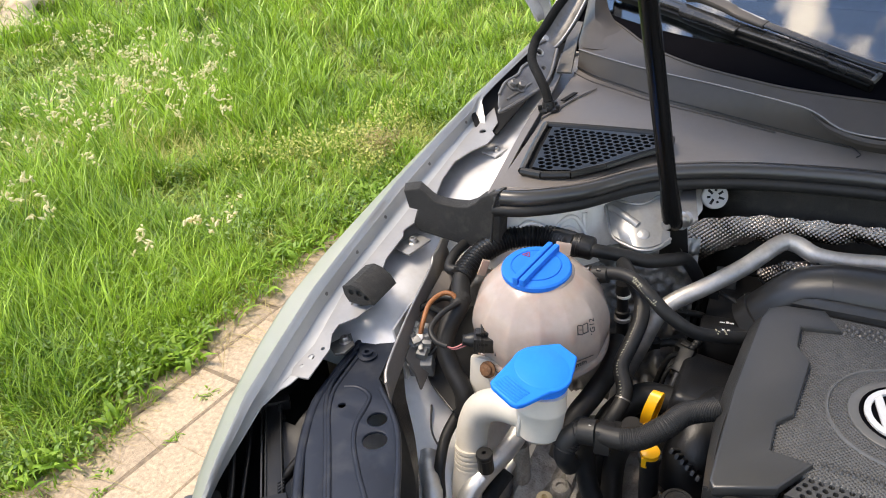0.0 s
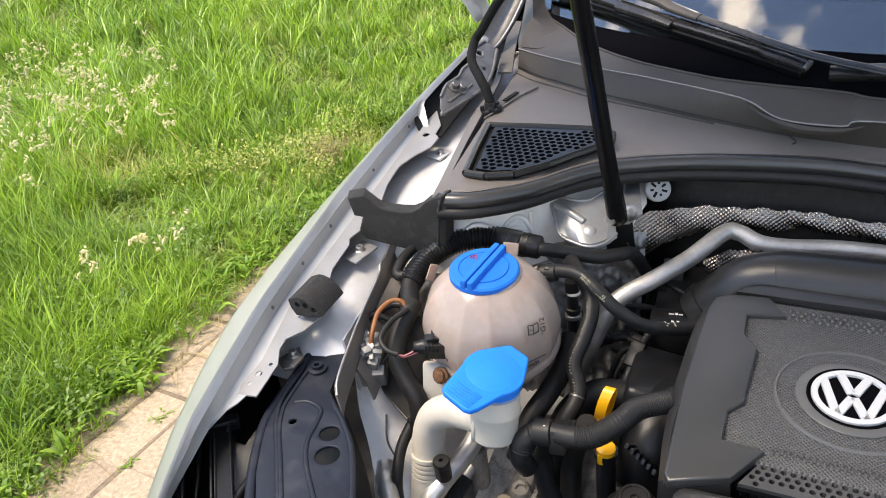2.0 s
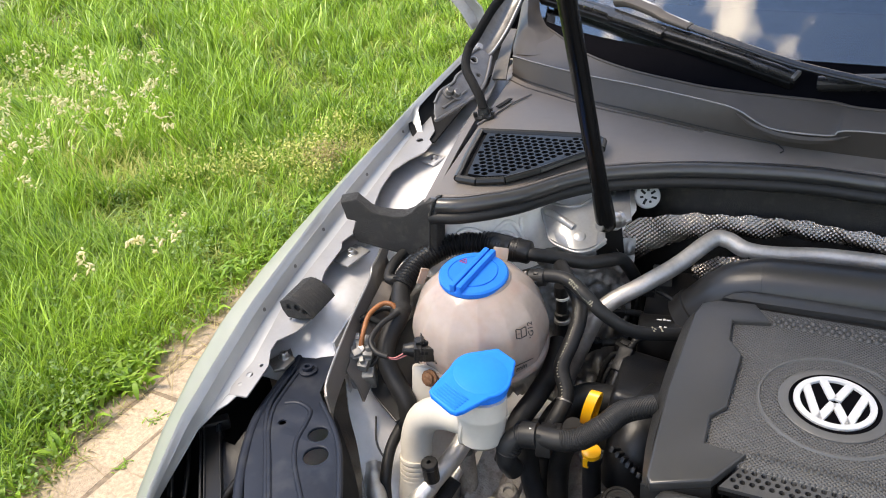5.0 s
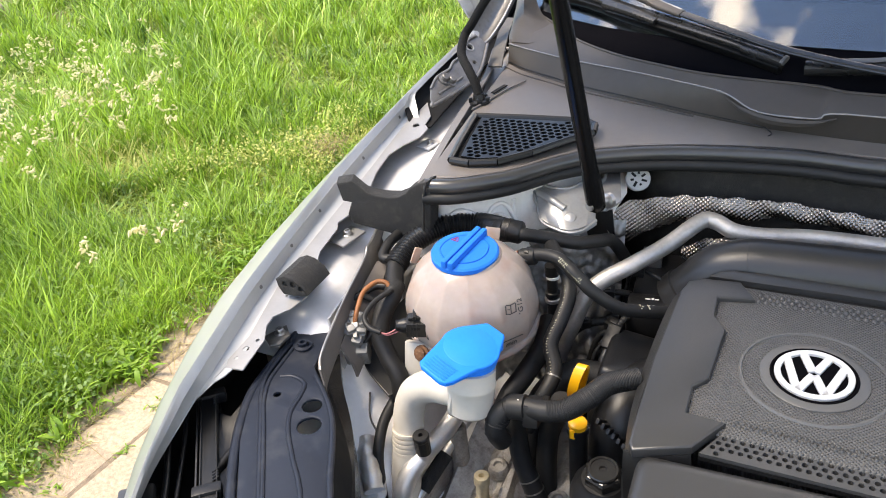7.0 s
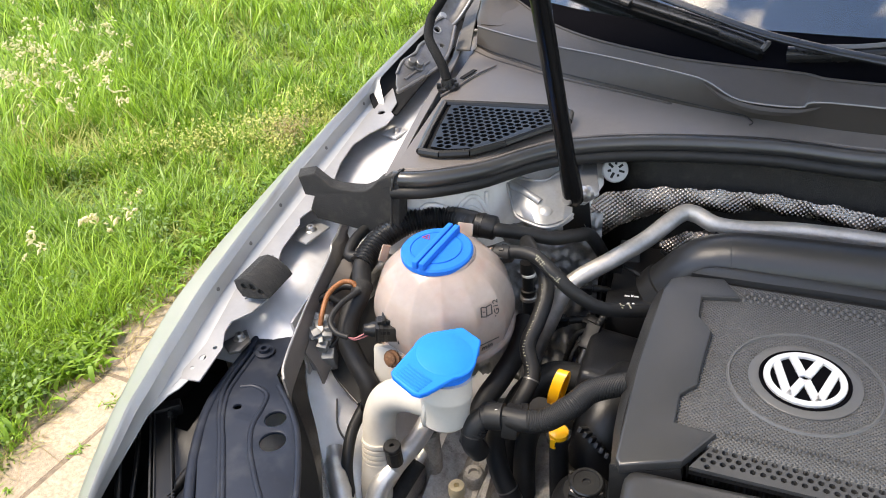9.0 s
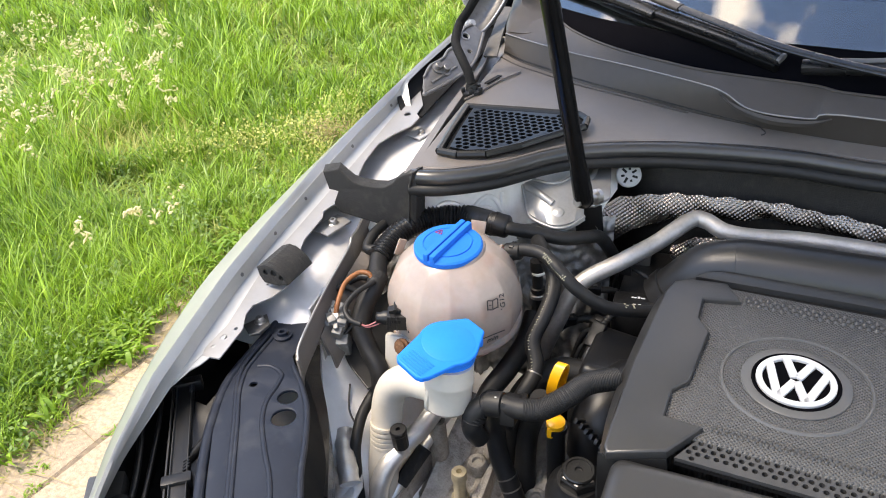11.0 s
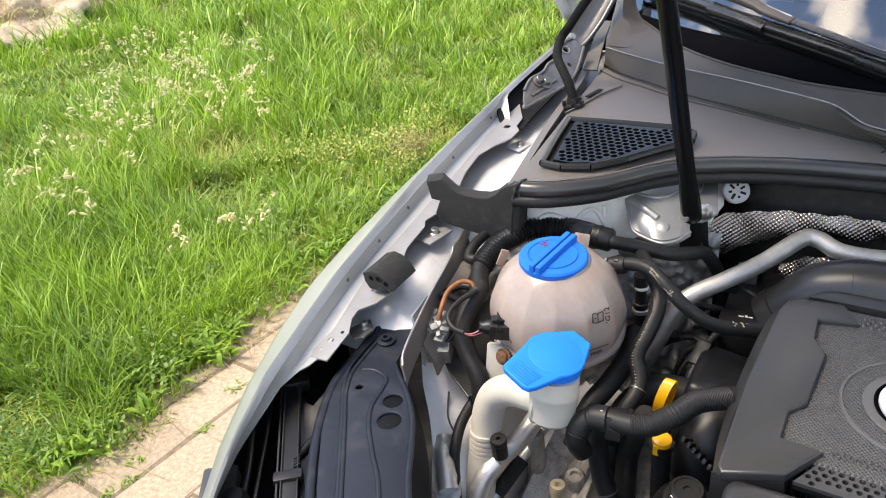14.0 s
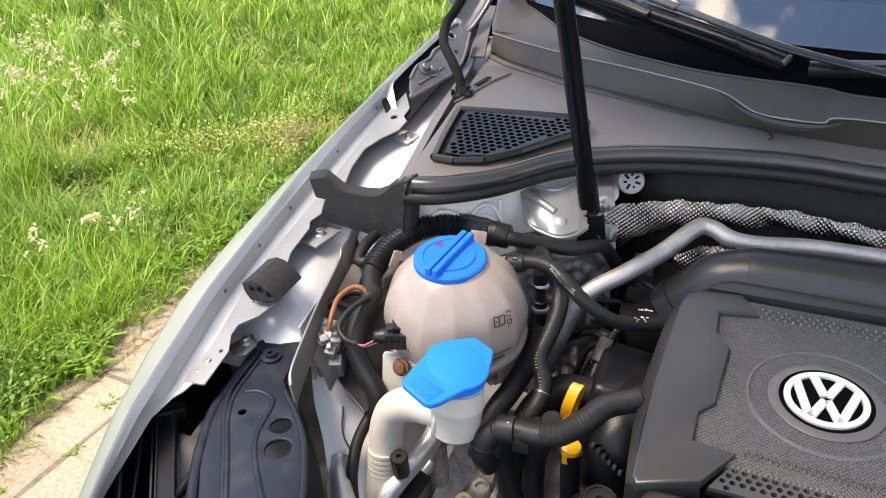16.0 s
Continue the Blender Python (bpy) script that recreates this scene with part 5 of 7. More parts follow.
sheet("strut_bracket", [[(-0.288, 0.875, 0.904), (-0.253, 0.862, 0.906), (-0.232, 0.866, 0.906), (-0.222, 0.890, 0.907), (-0.212, 0.900, 0.908)], [(-0.280, 0.859, 0.904), (-0.253, 0.845, 0.904), (-0.232, 0.849, 0.904), (-0.218, 0.876, 0.905), (-0.206, 0.885, 0.905)],
                        [(-0.268, 0.838, 0.890), (-0.242, 0.826, 0.888), (-0.221, 0.828, 0.888), (-0.204, 0.848, 0.891), (-0.193, 0.855, 0.893)], [(-0.255, 0.819, 0.880), (-0.232, 0.811, 0.877), (-0.213, 0.808, 0.877), (-0.198, 0.818, 0.879), (-0.188, 0.838, 0.882)],
                        [(-0.252, 0.820, 0.872), (-0.231, 0.812, 0.868), (-0.212, 0.809, 0.868), (-0.197, 0.819, 0.870), (-0.186, 0.838, 0.874)]], BRACKET, strut, "pressed silver bracket", thick=0.003, n=5, angle=60)
plate("bracket_wing", [(-0.222, 0.935), (-0.188, 0.949), (-0.160, 0.856), (-0.170, 0.827), (-0.192, 0.822), (-0.212, 0.87)], BRACKET, strut, thick=0.004, bevel=0.0012, place=pose(0, 0, 0.904))
tube("bracket_rim", [(-0.282, 0.860, 0.905), (-0.268, 0.838, 0.890), (-0.254, 0.819, 0.877), (-0.231, 0.811, 0.873), (-0.212, 0.808, 0.873), (-0.197, 0.818, 0.875), (-0.187, 0.838, 0.880)], 0.0020, BRACKET, strut, seg=8)
tube("bracket_rim", [(-0.288, 0.875, 0.905), (-0.253, 0.862, 0.907), (-0.232, 0.866, 0.907), (-0.222, 0.890, 0.908), (-0.212, 0.900, 0.909)], 0.0020, BRACKET, strut, seg=8)
tube("bracket_bead", [(-0.270, 0.853, 0.901), (-0.258, 0.846, 0.9005), (-0.244, 0.839, 0.898), (-0.228, 0.834, 0.892)], 0.0052, BRACKET, strut, seg=12)
lathe("bracket_boss", (-0.218, 0.826, 0.8845), (0.1, -0.55, 0.82), [(0.0085, 0), (0.0075, 0.0025), (0.0055, 0.0034), (0, 0.0036)], BRACKET, strut, seg=18)
sheet("shield_panel", [[(-0.214, 0.871, 0.861), (-0.197, 0.875, 0.872), (-0.178, 0.879, 0.877)], [(-0.216, 0.871, 0.832), (-0.197, 0.873, 0.832), (-0.172, 0.876, 0.832)]], BLACK, strut, "black panel under the bracket", thick=0.003, n=2)
tube("bracket_bead", [(-0.205, 0.872, 0.9045), (-0.200, 0.905, 0.9045), (-0.204, 0.930, 0.9045)], 0.0035, BRACKET, strut, seg=10)

# round grommet on the firewall
grom = thing("drain_grommet", (-0.159, 0.93, 0.90), "round grey plastic grommet with slots on the firewall", "grommet")
gax = Vector((0.35, -0.80, 0.45)).normalized()
gc = Vector((-0.158, 0.9285, 0.903))
lathe("disc", gc, gax, [(0.0165, -0.006), (0.0165, 0.001), (0.0150, 0.0022), (0, 0.0024)], GREY_DISC, grom, seg=32)
gd_, gu, gv = axes(gax)
for i, (sl, sw) in enumerate(((0.0078, 0.0034), (0.0030, 0.0030), (0.0072, 0.0030), (0.0064, 0.0030), (0.0034, 0.0032), (0.0076, 0.0032), (0.0044, 0.0030))):
    a = 2 * math.pi * i / 7 + 0.3
    m = Matrix((math.cos(a) * gu + math.sin(a) * gv, -math.sin(a) * gu + math.cos(a) * gv, gd_)).transposed().to_4x4()
    m.translation = gc + gd_ * 0.0024
    part("slot", soft_box_bm((sl, sw, 0.001), m @ pose(0.0082, 0, 0), 0), BLACK_DEEP, grom, smooth=False)

# ---- hoses and pipes ----
def hose(name, pts, r, material, label, category, clips=(), **kw):
    th = thing(name, pts[0], label, category, "hoses and pipes in the engine bay")
    tube("hose_body" if material is RUBBER else "pipe_body", pts, r, material, th, **kw)
    line = spline(pts, 12)
    for c in clips:
        i = int(c * (len(line) - 2))
        lathe("clip", line[i], line[i + 1] - line[i], [(r * 1.02, -0.0008), (r * 1.05, -0.0008), (r * 1.05, 0.0008), (r * 1.02, 0.0008)], HINGE, th, seg=18)
    return th


h = hose("vent_hose", [(-0.246, 0.728, 0.874), (-0.221, 0.729, 0.882), (-0.196, 0.724, 0.883), (-0.172, 0.712, 0.874), (-0.150, 0.708, 0.857), (-0.121, 0.722, 0.832), (-0.086, 0.753, 0.815), (-0.065, 0.775, 0.808)], 0.0078, RUBBER, "black rubber coolant hose with yellow print", "hose")
lathe("end_sleeve", (-0.237, 0.728, 0.877), (1, 0, 0.2), [(0.0080, -0.008), (0.0102, -0.008), (0.0106, 0.002), (0.0098, 0.010), (0.0080, 0.011)], RUBBER, h, seg=18)
for i in range(6):
    part("sleeve_tooth", soft_box_bm((0.006, 0.004, 0.004), pose(-0.237, 0.728, 0.877) @ pose(0, 0.0098 * math.cos(i * 1.05), 0.0098 * math.sin(i * 1.05), 60 * i, 0, 0), 0.0008, 1), BLACK, h)
for at, sz in (((-0.0935, 0.7440, 0.8262), (0.0022, 0.0070, 0.0008)), ((-0.0985, 0.7395, 0.8282), (0.0060, 0.0016, 0.0008)), ((-0.1015, 0.7370, 0.8295), (0.0020, 0.0075, 0.0008))):
    soft_box("print_bar", at, sz, PALE_INK, h, turn=(12, 25, 40), bevel=0.0002)
for row_, z_ in ((0, 0.0), (1, -0.0032)):
    for i in range(15):
        p = lerp((-0.193, 0.7165 - 0.0022 * row_, 0.8902 + z_), (-0.163, 0.7030 - 0.0022 * row_, 0.8735 + z_), i / 14)
        soft_box("print_bar", p, (0.0008, 0.0026 if (i + row_) % 3 else 0.0014, 0.0005), PALE_INK, h, turn=(38, 20, -25), bevel=0)
h = hose("coolant_hose", [(-0.227, 0.780, 0.866), (-0.206, 0.748, 0.868), (-0.189, 0.735, 0.853), (-0.182, 0.714, 0.838), (-0.184, 0.691, 0.820), (-0.188, 0.669, 0.800), (-0.176, 0.649, 0.778), (-0.183, 0.622, 0.755), (-0.196, 0.607, 0.72)], 0.0092, RUBBER, "black rubber coolant hose beside the tank", "hose", clips=(0.78,))
ln = spline([(-0.189, 0.735, 0.853), (-0.182, 0.714, 0.838), (-0.184, 0.691, 0.820), (-0.188, 0.669, 0.800), (-0.176, 0.649, 0.778), (-0.183, 0.622, 0.755)], 9)
for i in range(4, 44, 1):
    if i % 7 != 3:
        soft_box("print_bar", ln[i] + Vector((-0.0022, -0.0076, 0.0052)), (0.0024 if i % 4 else 0.0014, 0.0007, 0.0006), PALE_INK, h, turn=(50, 0, 20 + 25 * (i % 3)), bevel=0)
h = hose("breather_hose", [(-0.071, 0.605, 0.832), (-0.094, 0.584, 0.834), (-0.107, 0.564, 0.829), (-0.126, 0.550, 0.818), (-0.145, 0.546, 0.812), (-0.170, 0.548, 0.808), (-0.187, 0.545, 0.806), (-0.197, 0.536, 0.797), (-0.199, 0.532, 0.780), (-0.195, 0.540, 0.760)], 0.0110, RUBBER, "thick black textile hose with a plastic clamp", "hose")
tube("textile_cover", [(-0.071, 0.605, 0.832), (-0.094, 0.584, 0.834), (-0.107, 0.564, 0.829), (-0.126, 0.550, 0.818), (-0.143, 0.5462, 0.8125)], 0.0117, RUBBER, h, ribs=60, depth=0.0006)
lathe("elbow_collar", (-0.178, 0.5468, 0.807), (1, 0.1, 0.15), [(0.011, -0.010), (0.0132, -0.009), (0.0135, 0.008), (0.011, 0.009)], RUBBER, h, seg=22)
for i in range(5):
    lathe("elbow_rib", lerp((-0.1895, 0.5435, 0.8045), (-0.1985, 0.5335, 0.790), i / 4), lerp((0.9, 0.25, 0.35), (0.2, 0.3, 0.9), i / 4), [(0.0108, -0.0012), (0.0119, 0), (0.0108, 0.0012)], RUBBER, h, seg=20)
clamp = soft_box("hose_clamp", (-0.163, 0.551, 0.802), (0.016, 0.030, 0.024), BLACK, h, "black two-part hose clamp", turn=(-15, 0, 8), bevel=0.002)
soft_box("clamp_tongue", (-0.156, 0.566, 0.806), (0.008, 0.022, 0.006), BLACK, clamp, turn=(-20, 0, 15), bevel=0.0015)
for dx in (-0.012, 0.010):
    soft_box("pale_mark", (-0.164 + dx, 0.5405, 0.8175), (0.0024, 0.008, 0.0012), LABEL, clamp, turn=(40, 0, 0), bevel=0.0003)
hose("heater_hose", [(-0.190, 0.560, 0.80), (-0.193, 0.572, 0.755), (-0.187, 0.568, 0.715), (-0.172, 0.562, 0.68), (-0.15, 0.555, 0.63)], 0.0115, RUBBER, "black heater hose running down the engine", "hose", clips=(0.72, 0.8))
hose("heater_hose", [(-0.150, 0.60, 0.78), (-0.165, 0.62, 0.74), (-0.175, 0.62, 0.70), (-0.170, 0.60, 0.65), (-0.155, 0.585, 0.60)], 0.0125, RUBBER, "black heater hose running down the engine", "hose")
hose("water_hose", [(-0.212, 0.730, 0.79), (-0.208, 0.695, 0.775), (-0.214, 0.655, 0.762), (-0.226, 0.625, 0.742), (-0.235, 0.60, 0.70)], 0.0125, RUBBER, "dark water hose below the coolant tank", "hose")
hose("water_hose", [(-0.13, 0.70, 0.745), (-0.165, 0.69, 0.748), (-0.19, 0.66, 0.735), (-0.20, 0.63, 0.70), (-0.20, 0.62, 0.64)], 0.0165, RUBBER, "dark water hose below the coolant tank", "hose")
hose("metal_coolant_pipe", [(-0.222, 0.755, 0.66), (-0.216, 0.762, 0.70), (-0.197, 0.772, 0.757), (-0.176, 0.790, 0.808), (-0.135, 0.825, 0.831), (-0.101, 0.862, 0.846), (-0.070, 0.908, 0.862), (-0.052, 0.914, 0.862), (-0.027, 0.907, 0.855), (0.006, 0.915, 0.85), (0.064, 0.928, 0.85), (0.145, 0.931, 0.85), (0.30, 0.93, 0.85)], 0.0108, PIPE, "dull silver metal pipe crossing behind the engine", "pipe")
# corrugated cable duct
duct = thing("cable_duct", (-0.396, 0.659, 0.80), "black corrugated cable duct behind the coolant tank", "cable duct")
tube("corrugated_tube", [(-0.406, 0.690, 0.852), (-0.405, 0.706, 0.858), (-0.401, 0.726, 0.865), (-0.394, 0.743, 0.870), (-0.381, 0.764, 0.874), (-0.361, 0.779, 0.876), (-0.330, 0.788, 0.877), (-0.300, 0.782, 0.879), (-0.286, 0.777, 0.880)], 0.0155, DUCT, duct, "black ribbed tube", ribs=38, depth=0.0030, seg=24)
lathe("connector", (-0.276, 0.7745, 0.882), (1, 0.05, -0.10), [(0.012, -0.014), (0.0148, -0.012), (0.0148, 0.010), (0.0135, 0.012), (0.0095, 0.014)], BLACK, duct, seg=20)
lathe("connector_ring", (-0.281, 0.7745, 0.8825), (1, 0.05, -0.10), [(0.0147, -0.002), (0.0156, -0.0015), (0.0156, 0.0015), (0.0147, 0.002)], BLACK, duct, seg=20)
tube("thin_tube", [(-0.268, 0.773, 0.8815), (-0.259, 0.772, 0.881), (-0.234, 0.788, 0.872), (-0.202, 0.804, 0.862), (-0.181, 0.828, 0.856), (-0.168, 0.855, 0.842), (-0.15, 0.875, 0.79), (-0.14, 0.88, 0.72)], 0.0086, RUBBER, duct)
tube("wrapped_end", [(-0.406, 0.703, 0.858), (-0.402, 0.683, 0.850), (-0.385, 0.649, 0.842), (-0.388, 0.627, 0.826), (-0.382, 0.604, 0.810), (-0.365, 0.591, 0.790), (-0.346, 0.581, 0.770), (-0.344, 0.575, 0.740)], 0.0118, RUBBER, duct, "tape-wrapped end of the duct")
lathe("tape_ring", (-0.3865, 0.655, 0.8445), (0.1, -0.85, -0.4), [(0.0112, -0.007), (0.0126, -0.004), (0.0122, 0.004), (0.0112, 0.007)], FOAM, duct, seg=18)
tube("branch_cable", [(-0.380, 0.640, 0.852), (-0.390, 0.616, 0.848), (-0.391, 0.592, 0.841), (-0.378, 0.581, 0.835), (-0.363, 0.581, 0.832)], 0.0034, RUBBER, duct, seg=10)
for pts, r in (([(-0.402, 0.70, 0.86), (-0.425, 0.695, 0.858), (-0.432, 0.72, 0.864), (-0.430, 0.75, 0.868)], 0.007), ([(-0.408, 0.64, 0.83), (-0.428, 0.63, 0.838), (-0.436, 0.60, 0.82), (-0.42, 0.585, 0.80)], 0.004), ([(-0.385, 0.65, 0.845), (-0.40, 0.66, 0.84), (-0.42, 0.655, 0.838), (-0.437, 0.625, 0.826), (-0.432, 0.60, 0.81)], 0.005),
               ([(-0.418, 0.59, 0.805), (-0.40, 0.585, 0.80), (-0.384, 0.599, 0.819)], 0.0022)):
    tube("cable", pts, r, RUBBER, duct, seg=10)
tube("brown_cable", [(-0.406, 0.589, 0.826), (-0.407, 0.601, 0.842), (-0.411, 0.623, 0.852), (-0.405, 0.643, 0.856), (-0.394, 0.648, 0.855), (-0.386, 0.646, 0.848)], 0.0032, COPPER, duct, "orange-brown wire loop", seg=10, ribs=30, depth=0.0003)

# thin upright air guide plate beside the inner wing
guide = thing("air_guide_plate", (-0.42, 0.62, 0.79), "thin grey air guide plate with a worn edge", "guide plate")
GE = [(-0.392, 0.500, 0.829), (-0.402, 0.520, 0.838), (-0.425, 0.600, 0.851), (-0.445, 0.680, 0.861), (-0.452, 0.700, 0.868), (-0.462, 0.730, 0.865), (-0.479, 0.785, 0.874)]
sheet("guide_sheet", [GE, [(x + 0.004, y - 0.002, z - 0.014) for x, y, z in GE], [(x + 0.006, y - 0.004, z - 0.034) for x, y, z in GE]], COWL, guide, thick=0.0022)
tube("worn_edge", GE, 0.0014, STEEL, guide, seg=6)
sheet("tape_wrap", [[(-0.440, 0.70, 0.848), (-0.428, 0.64, 0.838), (-0.408, 0.56, 0.815)], [(-0.425, 0.705, 0.846), (-0.412, 0.64, 0.820), (-0.395, 0.56, 0.795)], [(-0.415, 0.70, 0.815), (-0.402, 0.63, 0.795), (-0.39, 0.56, 0.775)]], COWL, guide, thick=0.003)
latch = thing("relay_block", (-0.412, 0.593, 0.80), "small grey metal terminal block with screws", "terminal block")
for at, sz, tz in (((-0.412, 0.594, 0.817), (0.034, 0.026, 0.016), 20), ((-0.402, 0.598, 0.824), (0.012, 0.030, 0.010), 30), ((-0.420, 0.586, 0.812), (0.016, 0.012, 0.022), 5), ((-0.424, 0.600, 0.818), (0.010, 0.024, 0.018), 20), ((-0.401, 0.586, 0.812), (0.012, 0.022, 0.012), 15), ((-0.410, 0.582, 0.806), (0.030, 0.010, 0.014), 25)):
    soft_box("terminal", at, sz, TERMINAL, latch, turn=(20, 10, tz), bevel=0.002)
for at in ((-0.408, 0.596, 0.823), (-0.422, 0.606, 0.828), (-0.416, 0.588, 0.822)):
    lathe("screw_head", at, (0.1, -0.4, 0.9), [(0.0055, -0.003), (0.0055, 0.002), (0.004, 0.0035), (0, 0.0035)], STEEL, latch, seg=12)
rr_ = random.Random(3)
for i in range(12):
    soft_box("terminal", (-0.412 + rr_.uniform(-0.016, 0.016), 0.590 + rr_.uniform(-0.012, 0.014), 0.824 + rr_.uniform(-0.006, 0.003)), (rr_.uniform(0.004, 0.010), rr_.uniform(0.004, 0.009), rr_.uniform(0.004, 0.010)), TERMINAL, latch, turn=(rr_.uniform(0, 40), rr_.uniform(-20, 20), rr_.uniform(0, 60)), bevel=0.001)
lathe("ball_stud", (-0.405, 0.589, 0.826), (0.1, -0.5, 0.8), [(0.006, -0.004), (0.0062, 0), (0.0045, 0.0035), (0, 0.0048)], STEEL, latch, seg=16)
soft_box("bracket_foot", (-0.405, 0.585, 0.790), (0.03, 0.02, 0.03), TERMINAL, latch, turn=(25, 0, 25), bevel=0.003)

# bump stop and foam filler on the wing
stop = thing("bump_stop", (-0.474, 0.59, 0.862), "black ribbed foam block clipped on the wing flange", "bump stop")
STOP = [(-0.502, 0.8805), (-0.488, 0.8865), (-0.476, 0.8845), (-0.463, 0.8755), (-0.457, 0.8655), (-0.477, 0.8605), (-0.494, 0.8605), (-0.500, 0.8695)]
cxs_, czs_ = sum(p[0] for p in STOP) / 8, sum(p[1] for p in STOP) / 8
part("end_face", plate_bm(STOP, [(-0.489, 0.8755, 0.0038), (-0.477, 0.8765, 0.0045), (-0.4665, 0.8725, 0.0036)], 0.006, 0.0008, pose(0, 0.575, 0, 90, 0, 0)), FOAM, stop)
bm, rings = bmesh.new(), []
for i in range(37):
    k = (0.0, 0.55, 1.0, 0.55)[i % 4]
    rings.append([((x - cxs_) * (1 - 0.020 * k) + cxs_, 0.578 + 0.00125 * i, (z - czs_) * (1 - 0.035 * k) + czs_ + 0.0001 * i) for x, z in STOP])
bridge(bm, rings)
bmesh.ops.recalc_face_normals(bm, faces=bm.faces[:])
part("ribbed_block", bm, FOAM, stop, "black ribbed foam body", angle=30)
filler = thing("foam_filler", (-0.47, 0.79, 0.858), "dark grey foam filler between wing and cowl", "foam filler")
prof = [(-0.519, 0.930), (-0.505, 0.934), (-0.493, 0.9375), (-0.484, 0.931), (-0.472, 0.9225), (-0.458, 0.9205), (-0.440, 0.9200), (-0.424, 0.9225), (-0.412, 0.929), (-0.402, 0.939), (-0.390, 0.9455), (-0.376, 0.951), (-0.374, 0.932), (-0.380, 0.870), (-0.43, 0.866), (-0.500, 0.872), (-0.508, 0.884), (-0.498, 0.904), (-0.514, 0.905)]
bm = plate_bm(prof, (), 0.036, 0.0022, pose(0, 0.744, 0, 90, 0, 0))
for v in bm.verts:                   # the back stands lower and leans towards the wing
    v.co.y = 0.744 + (v.co.y - 0.744) * 0.62
    k = (v.co.y - 0.744) / 0.022
    v.co.x -= 0.012 * k * min(1.0, max(0.0, (-0.38 - v.co.x) / 0.08))
    v.co += Vector((noise.noise(v.co * 40), noise.noise(v.co * 40 + Vector((7, 1, 3))), noise.noise(v.co * 40 + Vector((2, 9, 4))))) * 0.0012
part("foam_block", bm, FOAM, filler, angle=50)
tube("foam_seam", [(-0.377, 0.7435, 0.951), (-0.383, 0.7415, 0.93), (-0.386, 0.7405, 0.90), (-0.389, 0.741, 0.875)], 0.0016, FOAM, filler, seg=6)

# ---- heat shield and intake behind the engine ----
shield = thing("heat_shield", (0.0, 0.95, 0.82), "embossed aluminium heat shield under the cowl", "heat shield")
nx, ny = 640, 64
seal_x, seal_y = np.array([p[0] for p in SEAL]), np.array([p[1] for p in SEAL])


def embossed(x0, x1, top_xz, bot_xz, y_of):
    """A foil strip between two wavy edges, pressed with a fine diamond pattern of bumps."""
    X, Y = np.meshgrid(np.linspace(x0, x1, nx), np.linspace(0, 1, ny), indexing="ij")
    top = np.interp(X, *zip(*top_xz)) + 0.0012 * np.sin(X * 190 + 1.2) + 0.001 * np.sin(X * 77)
    bot = np.interp(X, *zip(*bot_xz)) + 0.0015 * np.sin(X * 120)
    ZZ = bot + (top - bot) * Y
    YY = y_of(X) - 0.010 + 0.004 * np.sin(X * 31) - 0.006 * np.sin(Y * 2.8) + 0.002 * np.sin(X * 90 + Y * 4)
    p = 2 * math.pi / 0.0060
    YY = YY - 0.0013 * np.clip(np.cos(X * p) * np.cos((ZZ + 0.4 * YY) * p), -0.5, 1)
    idx = np.arange(nx * ny).reshape(nx, ny)
    return np.stack([X, YY, ZZ], -1).reshape(-1, 3), np.stack([idx[:-1, :-1], idx[1:, :-1], idx[1:, 1:], idx[:-1, 1:]], -1).reshape(-1, 4)
SHIELD = mat("embossed_foil", (0.34, 0.30, 0.265), 0.27, 1.0, var=0.3, scale=30)
verts, faces = embossed(-0.197, 0.30, [(-0.197, 0.856), (-0.185, 0.869), (-0.165, 0.876), (-0.093, 0.886), (-0.024, 0.887), (0.022, 0.882), (0.113, 0.880), (0.30, 0.878)], [(-0.197, 0.812), (-0.188, 0.806), (-0.178, 0.809), (-0.14, 0.829), (-0.097, 0.848), (-0.027, 0.856), (0.117, 0.857), (0.30, 0.855)], lambda x: np.interp(x, seal_x, seal_y))
raw("foil_sheet", verts, faces, SHIELD, shield, smooth=True)
verts, faces = embossed(-0.092, -0.028, [(-0.092, 0.818), (-0.06, 0.838), (-0.028, 0.846)], [(-0.092, 0.806), (-0.075, 0.798), (-0.050, 0.812), (-0.028, 0.838)], lambda x: 0 * x + 0.925)
raw("lower_flap", verts, faces, SHIELD, shield, smooth=True)
tube("flap_edge", [(-0.088, 0.898, 0.812), (-0.070, 0.898, 0.802), (-0.050, 0.898, 0.815), (-0.022, 0.898, 0.850)], 0.0022, BLACK, shield, seg=8)

intake = thing("intake_tube", (0.1, 0.84, 0.80), "glossy black plastic intake tube behind the engine cover", "intake tube")
tube("intake_body", [(-0.075, 0.835, 0.785), (-0.055, 0.838, 0.808), (-0.030, 0.841, 0.833), (0.0, 0.843, 0.844), (0.03, 0.8435, 0.847), (0.10, 0.844, 0.8500), (0.20, 0.845, 0.852), (0.40, 0.847, 0.852)], 0.034, SATIN, intake, "smooth curved tube", seg=40)
lathe("mould_line", (0.004, 0.843, 0.8448), (1, 0.03, 0.2), [(0.0338, -0.0008), (0.03415, 0), (0.0338, 0.0008)], SATIN, intake, seg=40)
lathe("end_collar", (-0.073, 0.835, 0.787), (-0.65, -0.1, -0.75), [(0.034, -0.014), (0.0372, -0.013), (0.0372, 0.006), (0.034, 0.007)], SATIN, intake, seg=32)
# things in the dark gap behind the tank
box = thing("control_unit", (-0.09, 0.92, 0.60), "black electronic box with paper labels", "control unit")
